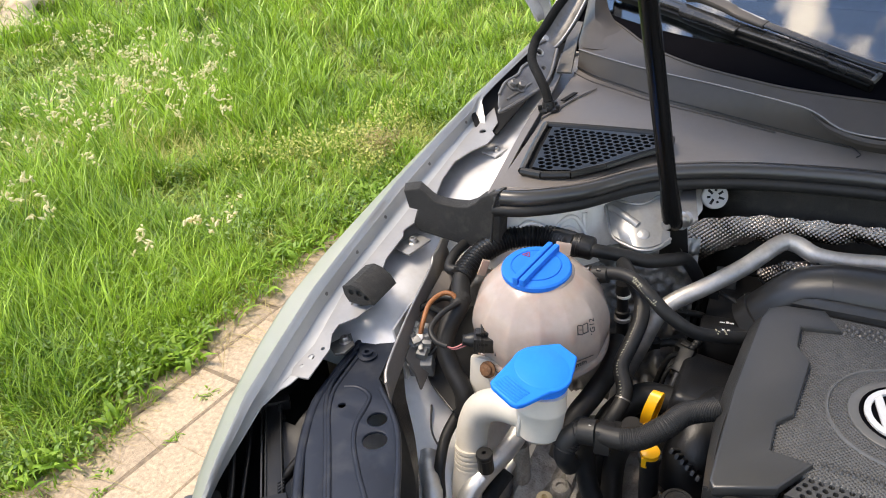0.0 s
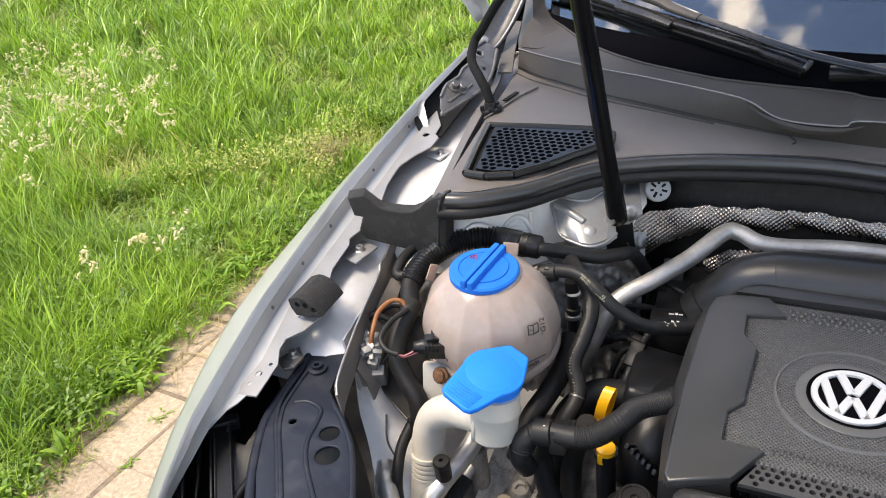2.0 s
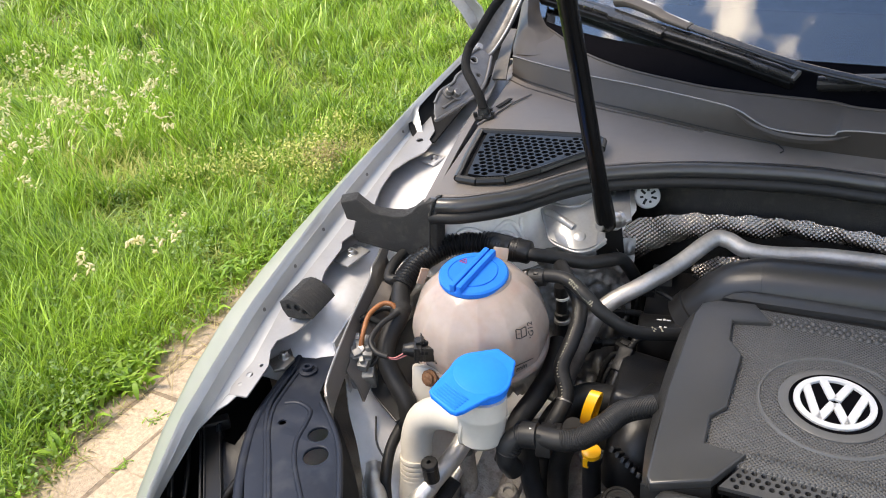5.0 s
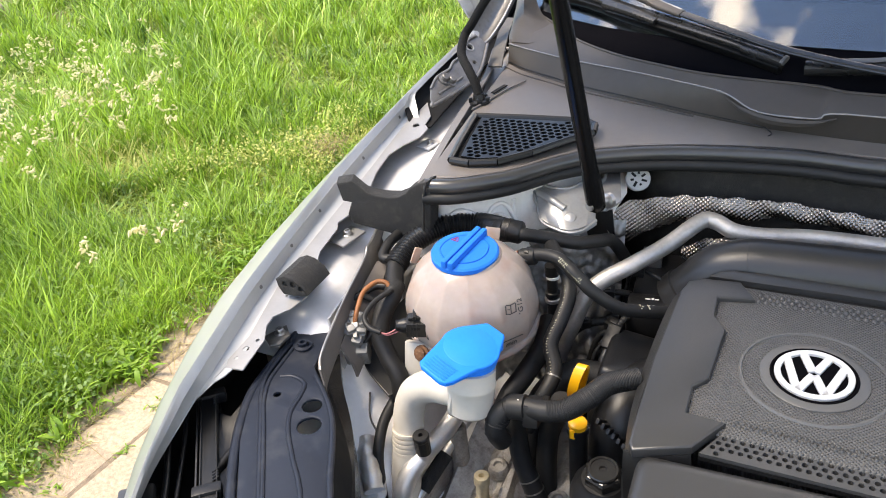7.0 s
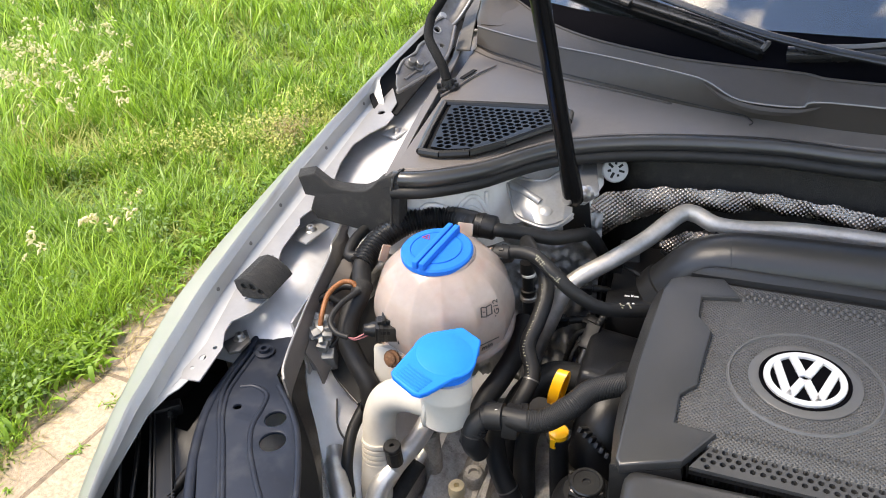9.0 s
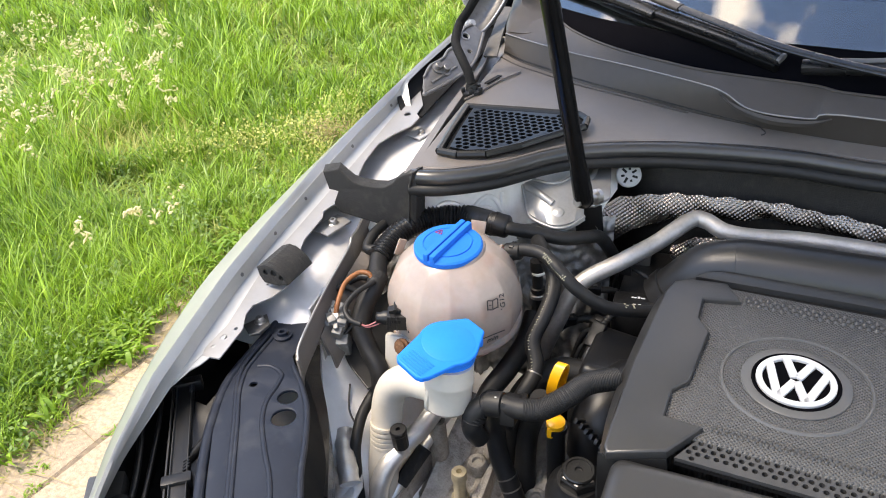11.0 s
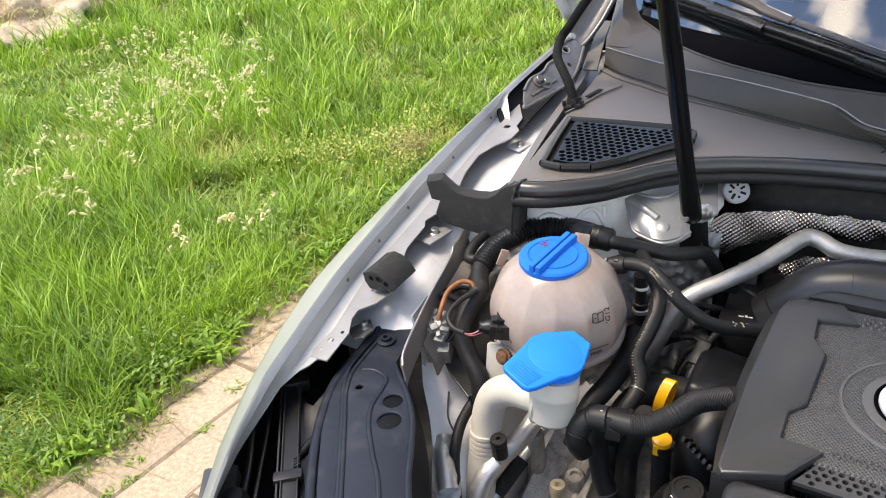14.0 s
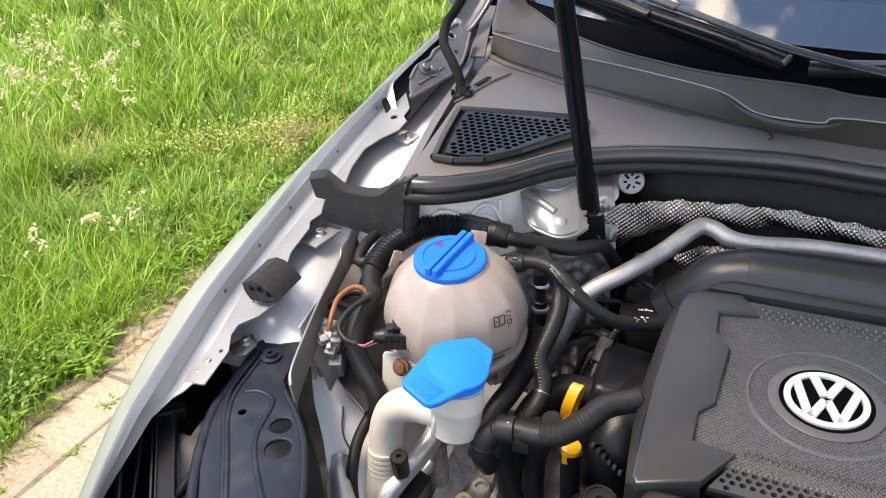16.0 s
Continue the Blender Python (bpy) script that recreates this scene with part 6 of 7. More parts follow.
soft_box("housing", (-0.100, 0.875, 0.742), (0.080, 0.12, 0.10), BLACK, box, turn=(0, 0, 8), bevel=0.003)
for i, (dx, dy, w, hh) in enumerate(((0.004, -0.004, 0.020, 0.007), (0.008, 0.008, 0.016, 0.006), (0.004, 0.020, 0.018, 0.008), (0.006, 0.034, 0.014, 0.006))):
    part("label", soft_box_bm((w, hh, 0.0006), pose(-0.096, 0.862, 0.742, 0, 0, 8) @ pose(dx, dy - 0.012, 0.0502), 0), LABEL, box, smooth=False)
fcap = soft_box("fuse_cap", (-0.100, 0.800, 0.772), (0.066, 0.042, 0.05), BLACK, box, turn=(0, 0, 10), bevel=0.006)
for i, (dx, dy, w, hh) in enumerate(((-0.008, 0.006, 0.006, 0.002), (-0.002, 0.007, 0.003, 0.004), (0.003, 0.006, 0.005, 0.002), (-0.006, -0.010, 0.003, 0.004), (0.0, -0.010, 0.003, 0.004))):
    part("printed_bar", soft_box_bm((w, hh, 0.0006), pose(-0.100, 0.800, 0.772, 0, 0, 10) @ pose(dx, dy, 0.0252), 0), LABEL, fcap, smooth=False)
soft_box("bracket", (-0.128, 0.905, 0.798), (0.026, 0.03, 0.02), HINGE, box, turn=(0, 0, 10), bevel=0.002)
conn = thing("wire_connector", (-0.138, 0.743, 0.70), "grey wire connector with a cable beside the engine", "connector")
soft_box("connector_body", (-0.136, 0.742, 0.772), (0.018, 0.032, 0.016), BLACK, conn, turn=(35, 0, -10), bevel=0.003)
tube("cable", [(-0.133, 0.755, 0.780), (-0.126, 0.775, 0.785), (-0.115, 0.80, 0.775), (-0.10, 0.82, 0.74)], 0.005, RUBBER, conn, ribs=20, depth=0.001)
tube("cable", [(-0.139, 0.73, 0.763), (-0.142, 0.715, 0.745), (-0.14, 0.70, 0.70)], 0.0045, COVER, conn)
sens = thing("pressure_sensor", (-0.215, 0.755, 0.78), "black sensor with a steel collar behind the tank", "sensor")
lathe("sensor_body", (-0.219, 0.761, 0.805), (-0.02, 0.0, 1), [(0.008, -0.04), (0.008, 0), (0.0095, 0.001), (0.0095, 0.006), (0.007, 0.007), (0.007, 0.03), (0.009, 0.031), (0.009, 0.045)], BLACK, sens, seg=16)
lathe("steel_collar", (-0.218, 0.760, 0.834), (-0.02, 0.0, 1), [(0.0075, -0.002), (0.0082, -0.0015), (0.0082, 0.0015), (0.0075, 0.002)], LABEL, sens, seg=16)
lathe("steel_collar", (-0.219, 0.761, 0.8), (-0.02, 0.0, 1), [(0.0095, -0.003), (0.0105, -0.002), (0.0105, 0.002), (0.0095, 0.003)], STEEL, sens, seg=16)
belt = thing("belt_cover", (-0.09, 0.61, 0.70), "black ribbed plastic cover at the engine's end", "belt cover")
tube("cover_body", [(-0.075, 0.68, 0.765), (-0.082, 0.645, 0.772), (-0.088, 0.618, 0.762), (-0.09, 0.605, 0.72)], 0.031, BLACK, belt, seg=24)
for i in range(6):
    soft_box("rib", (-0.100 + 0.005 * i, 0.592 - 0.001 * i, 0.775 - 0.004 * i), (0.004, 0.04, 0.006), BLACK, belt, turn=(-40, 10, -20 + 3 * i), bevel=0.001)
soft_box("casing", (-0.095, 0.70, 0.745), (0.085, 0.12, 0.08), BLACK, belt, turn=(-12, 10, 5), bevel=0.012, seg=3)

loom = thing("wiring_loom", (-0.17, 0.80, 0.70), "black wires and clips in the dark gap behind the engine", "wiring loom")
for pts, r in (([(-0.235, 0.80, 0.70), (-0.20, 0.805, 0.765), (-0.165, 0.82, 0.785), (-0.13, 0.84, 0.77), (-0.12, 0.85, 0.70)], 0.0045), ([(-0.225, 0.775, 0.70), (-0.19, 0.79, 0.745), (-0.15, 0.80, 0.75), (-0.13, 0.79, 0.70)], 0.0055),
               ([(-0.16, 0.88, 0.72), (-0.145, 0.86, 0.80), (-0.12, 0.84, 0.815), (-0.09, 0.83, 0.80), (-0.08, 0.82, 0.74)], 0.0032), ([(-0.18, 0.765, 0.68), (-0.165, 0.77, 0.74), (-0.15, 0.775, 0.755), (-0.125, 0.765, 0.74), (-0.115, 0.75, 0.68)], 0.004),
               ([(-0.155, 0.73, 0.67), (-0.158, 0.735, 0.735), (-0.15, 0.75, 0.755), (-0.14, 0.77, 0.74)], 0.003)):
    tube("wire", pts, r, RUBBER, loom, seg=8, ribs=24, depth=0.0005)
for at, sz, tz in (((-0.165, 0.82, 0.787), (0.018, 0.014, 0.012), 20), ((-0.145, 0.785, 0.760), (0.022, 0.016, 0.014), -15), ((-0.185, 0.79, 0.752), (0.014, 0.012, 0.012), 40), ((-0.13, 0.835, 0.815), (0.016, 0.010, 0.010), 10)):
    clip = soft_box("clip", at, sz, BLACK, loom, turn=(10, 5, tz), bevel=0.002)
    soft_box("latch", (at[0], at[1] - 0.002, at[2] + sz[2] / 2), (sz[0] * 0.5, sz[1] * 0.4, 0.004), COVER, clip, turn=(10, 5, tz), bevel=0.001)
# oil dipstick
dip = thing("oil_dipstick", (-0.130, 0.588, 0.70), "yellow oil dipstick handle", "dipstick")
bm = bmesh.new()
ringpts = []
for i in range(28):
    a = 2 * math.pi * i / 28
    ringpts.append(Vector((-0.1300, 0.598, 0.816)) + 0.0115 * math.cos(a) * Vector((0.18, 0.98, 0.02)) + 0.0250 * math.sin(a) * Vector((0.20, -0.10, 0.97)))
crs = Vector((0.97, -0.12, 0.06)).normalized()
vs = []
for i, p in enumerate(ringpts):
    c0 = Vector((-0.1300, 0.598, 0.816))
    o = (p - c0).normalized()
    vs.append([bm.verts.new(q) for q in (p + crs * 0.0050, p - crs * 0.0062, p - crs * 0.0062 - o * 0.0040, p + crs * 0.0050 - o * 0.0040)])
for i in range(28):
    a, b = vs[i], vs[(i + 1) % 28]
    for k in range(4):
        bm.faces.new((a[k], a[(k + 1) % 4], b[(k + 1) % 4], b[k]))
bmesh.ops.recalc_face_normals(bm, faces=bm.faces[:])
ov = [Vector((-0.1300, 0.598, 0.816)) + 0.0085 * math.cos(a) * Vector((0.18, 0.98, 0.02)) + 0.0220 * math.sin(a) * Vector((0.20, -0.10, 0.97)) for a in (2 * math.pi * i / 28 for i in range(28))]
web = bmesh.new()
bridge(web, [[p - crs * 0.004 for p in ov], [p - crs * 0.0015 for p in ov]])
part("handle_web", web, YELLOW, dip)
part("ring_handle", bm, YELLOW, dip, "yellow plastic ring handle", angle=50)
tube("stem", [(-0.1335, 0.597, 0.798), (-0.129, 0.586, 0.79), (-0.1225, 0.572, 0.775)], 0.0055, YELLOW, dip)
lathe("stopper", (-0.1225, 0.572, 0.781), (0.05, -0.1, 1), [(0.009, -0.006), (0.0098, -0.002), (0.0098, 0.003), (0.006, 0.005)], YELLOW, dip, seg=20)
soft_box("stopper_tab", (-0.1255, 0.5635, 0.774), (0.006, 0.004, 0.012), YELLOW, dip, bevel=0.001)
lathe("guide_tube", (-0.1205, 0.571, 0.65), (-0.02, 0.02, 1), [(0.010, 0), (0.010, 0.12), (0.012, 0.121), (0.012, 0.127), (0.006, 0.128)], BLACK, dip, seg=16)
# oil filter housing
oil = thing("oil_filter_cap", (-0.085, 0.53, 0.66), "black oil filter housing with a hexagon cap", "oil filter")
ox = (0.05, -0.12, 1)
lathe("housing", (-0.0855, 0.5365, 0.70), ox, [(0.030, -0.03), (0.0325, 0), (0.0325, 0.038), (0.030, 0.048), (0.024, 0.054), (0.021, 0.060), (0, 0.060)], BLACK, oil, seg=36)
lathe("hexagon", (-0.0825, 0.5295, 0.757), ox, [(0.0195, 0), (0.0195, 0.012), (0.0175, 0.0145), (0.012, 0.0165), (0.011, 0.0145), (0.005, 0.0145), (0.0045, 0.013), (0, 0.013)], GLOSS, oil, "hexagon head", seg=6, angle=20)
lathe("hex_disc", (-0.0819, 0.5278, 0.7715), ox, [(0.0158, -0.003), (0.0158, 0.003), (0.0148, 0.0042), (0.0125, 0.0042), (0.0120, 0.0030), (0.0040, 0.0030), (0.0035, 0.0010), (0, 0.0010)], GLOSS, oil, seg=32)

# engine mount casting, bolts and pipes low in front of the filler
mount = thing("engine_mount", (-0.26, 0.59, 0.56), "rough cast aluminium engine mount with bolts", "engine mount")
sheet("casting", [[(-0.305, 0.535, 0.60), (-0.296, 0.61, 0.615), (-0.29, 0.68, 0.645)], [(-0.288, 0.535, 0.605), (-0.282, 0.61, 0.655), (-0.28, 0.68, 0.685)], [(-0.255, 0.535, 0.595), (-0.25, 0.60, 0.632), (-0.25, 0.68, 0.68)], [(-0.226, 0.535, 0.60), (-0.222, 0.61, 0.655), (-0.225, 0.68, 0.685)], [(-0.205, 0.535, 0.56), (-0.20, 0.61, 0.61), (-0.205, 0.68, 0.64)]], CAST, mount, thick=0.012, n=5)
lathe("post", (-0.2845, 0.602, 0.60), (0.0, -0.02, 1), [(0.014, 0), (0.0115, 0.04), (0.0105, 0.098), (0.0095, 0.1), (0.0055, 0.1), (0.005, 0.092), (0, 0.092)], CAST, mount, seg=18)
lathe("bolt", (-0.236, 0.560, 0.612), (0.03, -0.03, 1), [(0.0145, 0), (0.0145, 0.004), (0.011, 0.006), (0.011, 0.022), (0.008, 0.024), (0.0075, 0.052), (0.0095, 0.053), (0.0095, 0.063), (0.0085, 0.065), (0.0036, 0.065), (0.0034, 0.058), (0, 0.058)], BRASSY, mount, "zinc bolt with a brassy head", seg=16)
for x0, x1, y0 in ((-0.299, -0.296, 0.57), (-0.214, -0.206, 0.60)):
    soft_box("rib", (x0, y0, 0.625), (0.008, 0.13, 0.055), CAST, mount, turn=(14, 0, -3), bevel=0.003)
block = thing("engine_casting", (-0.17, 0.62, 0.56), "stained cast aluminium engine housing below the hoses", "engine casting")
bm = sheet_bm([[(-0.258, 0.54, 0.60), (-0.262, 0.60, 0.63), (-0.258, 0.66, 0.655), (-0.25, 0.72, 0.66)], [(-0.238, 0.55, 0.61), (-0.238, 0.60, 0.65), (-0.236, 0.665, 0.668), (-0.23, 0.72, 0.668)], [(-0.205, 0.55, 0.585), (-0.20, 0.60, 0.62), (-0.195, 0.66, 0.64), (-0.19, 0.72, 0.645)],
               [(-0.165, 0.55, 0.61), (-0.160, 0.60, 0.648), (-0.155, 0.65, 0.662), (-0.15, 0.71, 0.66)], [(-0.135, 0.54, 0.615), (-0.128, 0.60, 0.652), (-0.128, 0.65, 0.658), (-0.125, 0.71, 0.655)], [(-0.11, 0.54, 0.58), (-0.10, 0.60, 0.60), (-0.10, 0.65, 0.61), (-0.10, 0.71, 0.61)]], 0.006, 6)
for v in bm.verts:
    v.co.z += 0.006 * noise.noise(v.co * 45) + 0.003 * noise.noise(v.co * 120)
part("housing", bm, CAST, block, angle=50)
for x, y, zz_ in ((-0.150, 0.585, 0.648), (-0.232, 0.600, 0.655), (-0.125, 0.625, 0.662)):
    lathe("boss", (x, y, zz_ - 0.012), (0, -0.1, 1), [(0.014, 0), (0.0125, 0.012), (0.0105, 0.014), (0.006, 0.014), (0.0055, 0.010), (0, 0.010)], CAST, block, seg=16)
for x, y in ((-0.215, 0.615), (-0.175, 0.59)):
    soft_box("web", (x, y, 0.640), (0.006, 0.12, 0.035), CAST, block, turn=(12, 0, 6), bevel=0.002)
ac = thing("aircon_pipe", (-0.30, 0.54, 0.66), "silver air conditioning pipe with a black capped valve", "pipe")
tube("pipe_body", [(-0.279, 0.640, 0.732), (-0.284, 0.613, 0.722), (-0.288, 0.580, 0.711), (-0.299, 0.545, 0.70), (-0.309, 0.520, 0.684), (-0.312, 0.503, 0.655), (-0.312, 0.50, 0.60)], 0.0115, ALU, ac, seg=18)
vax = Vector((0.02, -0.12, 1.0)).normalized()
lathe("valve_neck", (-0.2965, 0.539, 0.700), vax, [(0.008, -0.002), (0.0075, 0.010), (0.006, 0.011)], ALU, ac, seg=16)
lathe("valve_cap", (-0.2965, 0.5385, 0.7085), vax, [(0.0078, 0), (0.0092, 0.001), (0.0092, 0.022), (0.0098, 0.0235), (0.0098, 0.0275), (0.0088, 0.029), (0.0028, 0.029), (0.0024, 0.025), (0, 0.025)], BLACK, ac, "black ribbed valve cap", seg=14, angle=20)
tube("thin_pipe", [(-0.283, 0.64, 0.688), (-0.288, 0.615, 0.681), (-0.293, 0.582, 0.670), (-0.302, 0.55, 0.652), (-0.306, 0.52, 0.635), (-0.306, 0.505, 0.60)], 0.0058, ALU, ac, seg=14)
tube("foam_sleeve", [(-0.2925, 0.580, 0.6690), (-0.2985, 0.558, 0.657), (-0.3045, 0.537, 0.6445)], 0.0092, FOAM, ac, "black foam sleeve", seg=16)
flow = thing("ground_cable", (-0.345, 0.56, 0.62), "black cable running down past the filler pipe", "cable")
tube("cable_body", [(-0.350, 0.60, 0.75), (-0.354, 0.572, 0.737), (-0.355, 0.548, 0.725), (-0.350, 0.526, 0.710), (-0.346, 0.514, 0.690), (-0.334, 0.496, 0.650), (-0.33, 0.49, 0.60)], 0.0066, RUBBER, flow)
splate = thing("deflector_plate", (-0.38, 0.60, 0.70), "dark grey deflector plate beside the chassis rail", "deflector")
sheet("plate_skin", [[(-0.422, 0.616, 0.772), (-0.420, 0.660, 0.785), (-0.41, 0.72, 0.79)], [(-0.394, 0.585, 0.766), (-0.388, 0.645, 0.77), (-0.38, 0.71, 0.775)], [(-0.350, 0.561, 0.756), (-0.350, 0.62, 0.755), (-0.345, 0.70, 0.76)]], COVER, splate, thick=0.002)
tube("plate_edge", [(-0.422, 0.616, 0.773), (-0.394, 0.585, 0.767), (-0.350, 0.561, 0.757)], 0.0016, COVER, splate, seg=6)
lug = thing("mount_bracket", (-0.365, 0.50, 0.62), "pressed silver bracket with a round hole", "bracket")
part("bracket_sheet", plate_bm([(-0.022, -0.02), (-0.016, 0.012), (0.0, 0.022), (0.018, 0.018), (0.024, -0.004), (0.018, -0.024)], [(0.0, 0.006, 0.0055)], 0.003, 0.001, pose(-0.350, 0.492, 0.675, 24, 8, 20)), STEEL, lug)
soft_box("bracket_leg", (-0.348, 0.488, 0.645), (0.03, 0.02, 0.05), STEEL, lug, turn=(20, 0, 20), bevel=0.004)
duct2 = thing("air_duct", (-0.39, 0.50, 0.60), "black plastic air duct beside the cross panel", "air duct")
sheet("duct_skin", [[(-0.440, 0.565, 0.795), (-0.415, 0.525, 0.792), (-0.37, 0.47, 0.785), (-0.31, 0.39, 0.78)], [(-0.425, 0.575, 0.788), (-0.398, 0.538, 0.778), (-0.352, 0.487, 0.765), (-0.295, 0.405, 0.76)], [(-0.424, 0.572, 0.768), (-0.395, 0.534, 0.752), (-0.350, 0.484, 0.735), (-0.294, 0.41, 0.73)], [(-0.425, 0.560, 0.745), (-0.397, 0.522, 0.72), (-0.355, 0.477, 0.70), (-0.303, 0.41, 0.69)], [(-0.42, 0.545, 0.66), (-0.40, 0.50, 0.64), (-0.36, 0.46, 0.62), (-0.31, 0.40, 0.62)]], GLOSS, duct2, thick=0.003)
foil = thing("foil_wrapped_pipe", (-0.35, 0.53, 0.62), "crumpled silver foil wrap on a pipe", "foil wrap")
tube("foil", [(-0.374, 0.535, 0.700), (-0.364, 0.520, 0.698), (-0.348, 0.500, 0.690), (-0.336, 0.486, 0.680)], 0.0125, ALU, foil, ribs=4, depth=0.0014)

# ---- hinge area ----
hinge = car
DUSTY = mat("dusty_sheet_metal", (0.09, 0.083, 0.074), 0.6, 0.2, var=0.3, scale=40, spots=0.4, spot_col=(0.22, 0.18, 0.13))
leg_n = Vector((0.6, -0.25, 0.75)).normalized()
leg_y = (Vector((0, 1, 0)) - leg_n * leg_n.y).normalized()
leg_x = leg_y.cross(leg_n)
LEGM = Matrix((leg_x, leg_y, leg_n)).transposed().to_4x4()
LEGM.translation = (-0.51, 1.06, 0.975)
leg_2d = lambda p: tuple((LEGM.inverted() @ Vector(p)).xy)
leg_out = [leg_2d(p) for p in ((-0.5211, 1.0274, 0.973), (-0.5145, 1.012, 0.964), (-0.5097, 1.0072, 0.9572), (-0.5056, 1.0085, 0.9543), (-0.4831, 1.0934, 0.9646), (-0.4805, 1.115, 0.9697), (-0.4825, 1.143, 0.9806), (-0.4928, 1.1892, 1.0043), (-0.503, 1.1905, 1.013), (-0.5127, 1.1854, 1.0189), (-0.5177, 1.1617, 1.0151), (-0.5132, 1.1283, 1.0003), (-0.5172, 1.1039, 0.9954), (-0.5160, 1.088, 0.989), (-0.5187, 1.0746, 0.9868), (-0.5235, 1.0532, 0.9835))]
leg = part("hinge_leg", plate_bm(leg_out, [(*leg_2d((-0.5111, 1.156, 1.0055)), 0.0058), (*leg_2d((-0.4938, 1.1366, 0.9876)), 0.0038)], 0.004, 0.0014, LEGM), HINGE, hinge, "pressed silver hinge leg with holes")
leg_bead = [LEGM @ Vector((x, y, 0.0004)) for x, y in leg_out]
tube("rolled_edge", leg_bead[2:8], 0.0030, HINGE, leg, seg=8)
tube("rolled_edge", leg_bead[9:16] + leg_bead[:1], 0.0026, HINGE, leg, seg=8)
tube("pressed_rib", [LEGM @ Vector((x, y, 0.0005)) for x, y in (leg_2d((-0.508, 1.03, 0.966)), leg_2d((-0.500, 1.06, 0.972)), leg_2d((-0.493, 1.09, 0.978)))], 0.0022, HINGE, leg, seg=8)
for p in ((-0.5135, 1.0600, 0.9790), (-0.5030, 1.0660, 0.9745)):
    lathe("bolt", p, leg_n, [(0.0098, -0.002), (0.0098, 0.002), (0.0065, 0.003), (0.0062, 0.010), (0.005, 0.011), (0, 0.0108)], HINGE, leg, seg=12)
lathe("hole_rim", LEGM @ Vector((*leg_2d((-0.5111, 1.156, 1.0055)), 0)), leg_n, [(0.0060, -0.001), (0.0062, 0.0016), (0.0075, 0.0016), (0.0085, -0.001)], BRACKET, leg, seg=16, ring=True)
# hollow hinge arm with its rolled rim
arm_rows = []
for k, (c, wd, dp) in enumerate((((-0.530, 1.212, 1.000), 0.012, 0.004), ((-0.527, 1.222, 1.006), 0.020, 0.010), ((-0.522, 1.240, 1.021), 0.024, 0.016), ((-0.514, 1.262, 1.042), 0.025, 0.018), ((-0.507, 1.285, 1.064), 0.024, 0.018), ((-0.500, 1.31, 1.088), 0.023, 0.016))):
    across = Vector((0.80, 0.42, -0.38)).normalized()
    hollow = Vector((-0.25, 0.70, -0.62)).normalized()
    arm_rows.append([Vector(c) + across * wd * a + hollow * dp * h for a, h in ((-1.0, 0.6), (-0.92, 0.0), (-0.6, 0.45), (0.0, 1.0), (0.6, 0.55), (0.92, 0.0), (1.0, 0.7))])
arm_ = sheet("hinge_arm", arm_rows, HINGE, hinge, "hollow pressed hinge arm", thick=0.003, n=4, angle=60)
tube("arm_rim", [r_[1] for r_ in arm_rows[::-1]] + [r_[3] for r_ in arm_rows[:1]] + [r_[5] for r_ in arm_rows], 0.0022, BRACKET, arm_, seg=8)
part("hinge_pin", lathe_bm((-0.525, 1.205, 1.014), (0.75, -0.35, 0.5), [(0.0085, -0.006), (0.0085, 0.003), (0.006, 0.004), (0.0055, 0.009), (0, 0.0095)], 14), BRACKET, arm_)
corner = part("bonnet_corner", sheet_bm([[(-0.620, 1.27, 1.128), (-0.617, 1.27, 1.099), (-0.599, 1.27, 1.079), (-0.583, 1.27, 1.059), (-0.572, 1.27, 1.040), (-0.565, 1.27, 1.029)], [(-0.600, 1.285, 1.126), (-0.598, 1.285, 1.096), (-0.581, 1.285, 1.076), (-0.568, 1.285, 1.061), (-0.559, 1.285, 1.046), (-0.558, 1.285, 1.031)],
                                        [(-0.582, 1.272, 1.128), (-0.581, 1.272, 1.098), (-0.566, 1.272, 1.080), (-0.553, 1.272, 1.066), (-0.547, 1.272, 1.053), (-0.546, 1.272, 1.040)], [(-0.565, 1.26, 1.130), (-0.564, 1.26, 1.101), (-0.549, 1.26, 1.084), (-0.538, 1.26, 1.072), (-0.534, 1.26, 1.060), (-0.533, 1.26, 1.050)]], 0.003, 5), BRACKET, hinge, "bent silver corner of the raised bonnet", angle=60)
tube("corner_rim", [(-0.620, 1.27, 1.128), (-0.617, 1.27, 1.099), (-0.599, 1.27, 1.079), (-0.583, 1.27, 1.059), (-0.572, 1.27, 1.040), (-0.565, 1.27, 1.029)], 0.0022, BRACKET, corner, seg=8)
# added black sheet: the dark of the open gap between wing and hinge
sheet("gap_shade", [[(-0.566, 1.01, 0.955), (-0.568, 1.12, 0.970), (-0.574, 1.34, 0.998)], [(-0.542, 0.985, 0.930), (-0.546, 1.12, 0.950), (-0.552, 1.34, 0.975)], [(-0.505, 0.985, 0.925), (-0.51, 1.12, 0.945), (-0.52, 1.34, 0.97)]], BLACK_DEEP, hinge, thick=0.003)
sheet("pillar_foot", [[(-0.485, 1.17, 0.972), (-0.507, 1.25, 0.988), (-0.545, 1.38, 1.005)], [(-0.470, 1.165, 0.974), (-0.492, 1.245, 0.990), (-0.530, 1.37, 1.008)], [(-0.455, 1.160, 0.976), (-0.480, 1.24, 0.993), (-0.515, 1.36, 1.010)]], DUSTY, hinge, "dusty pillar foot", thick=0.003)
wash = thing("washer_hose", (-0.434, 1.018, 0.955), "black rubber washer hose from cowl to bonnet", "hose")
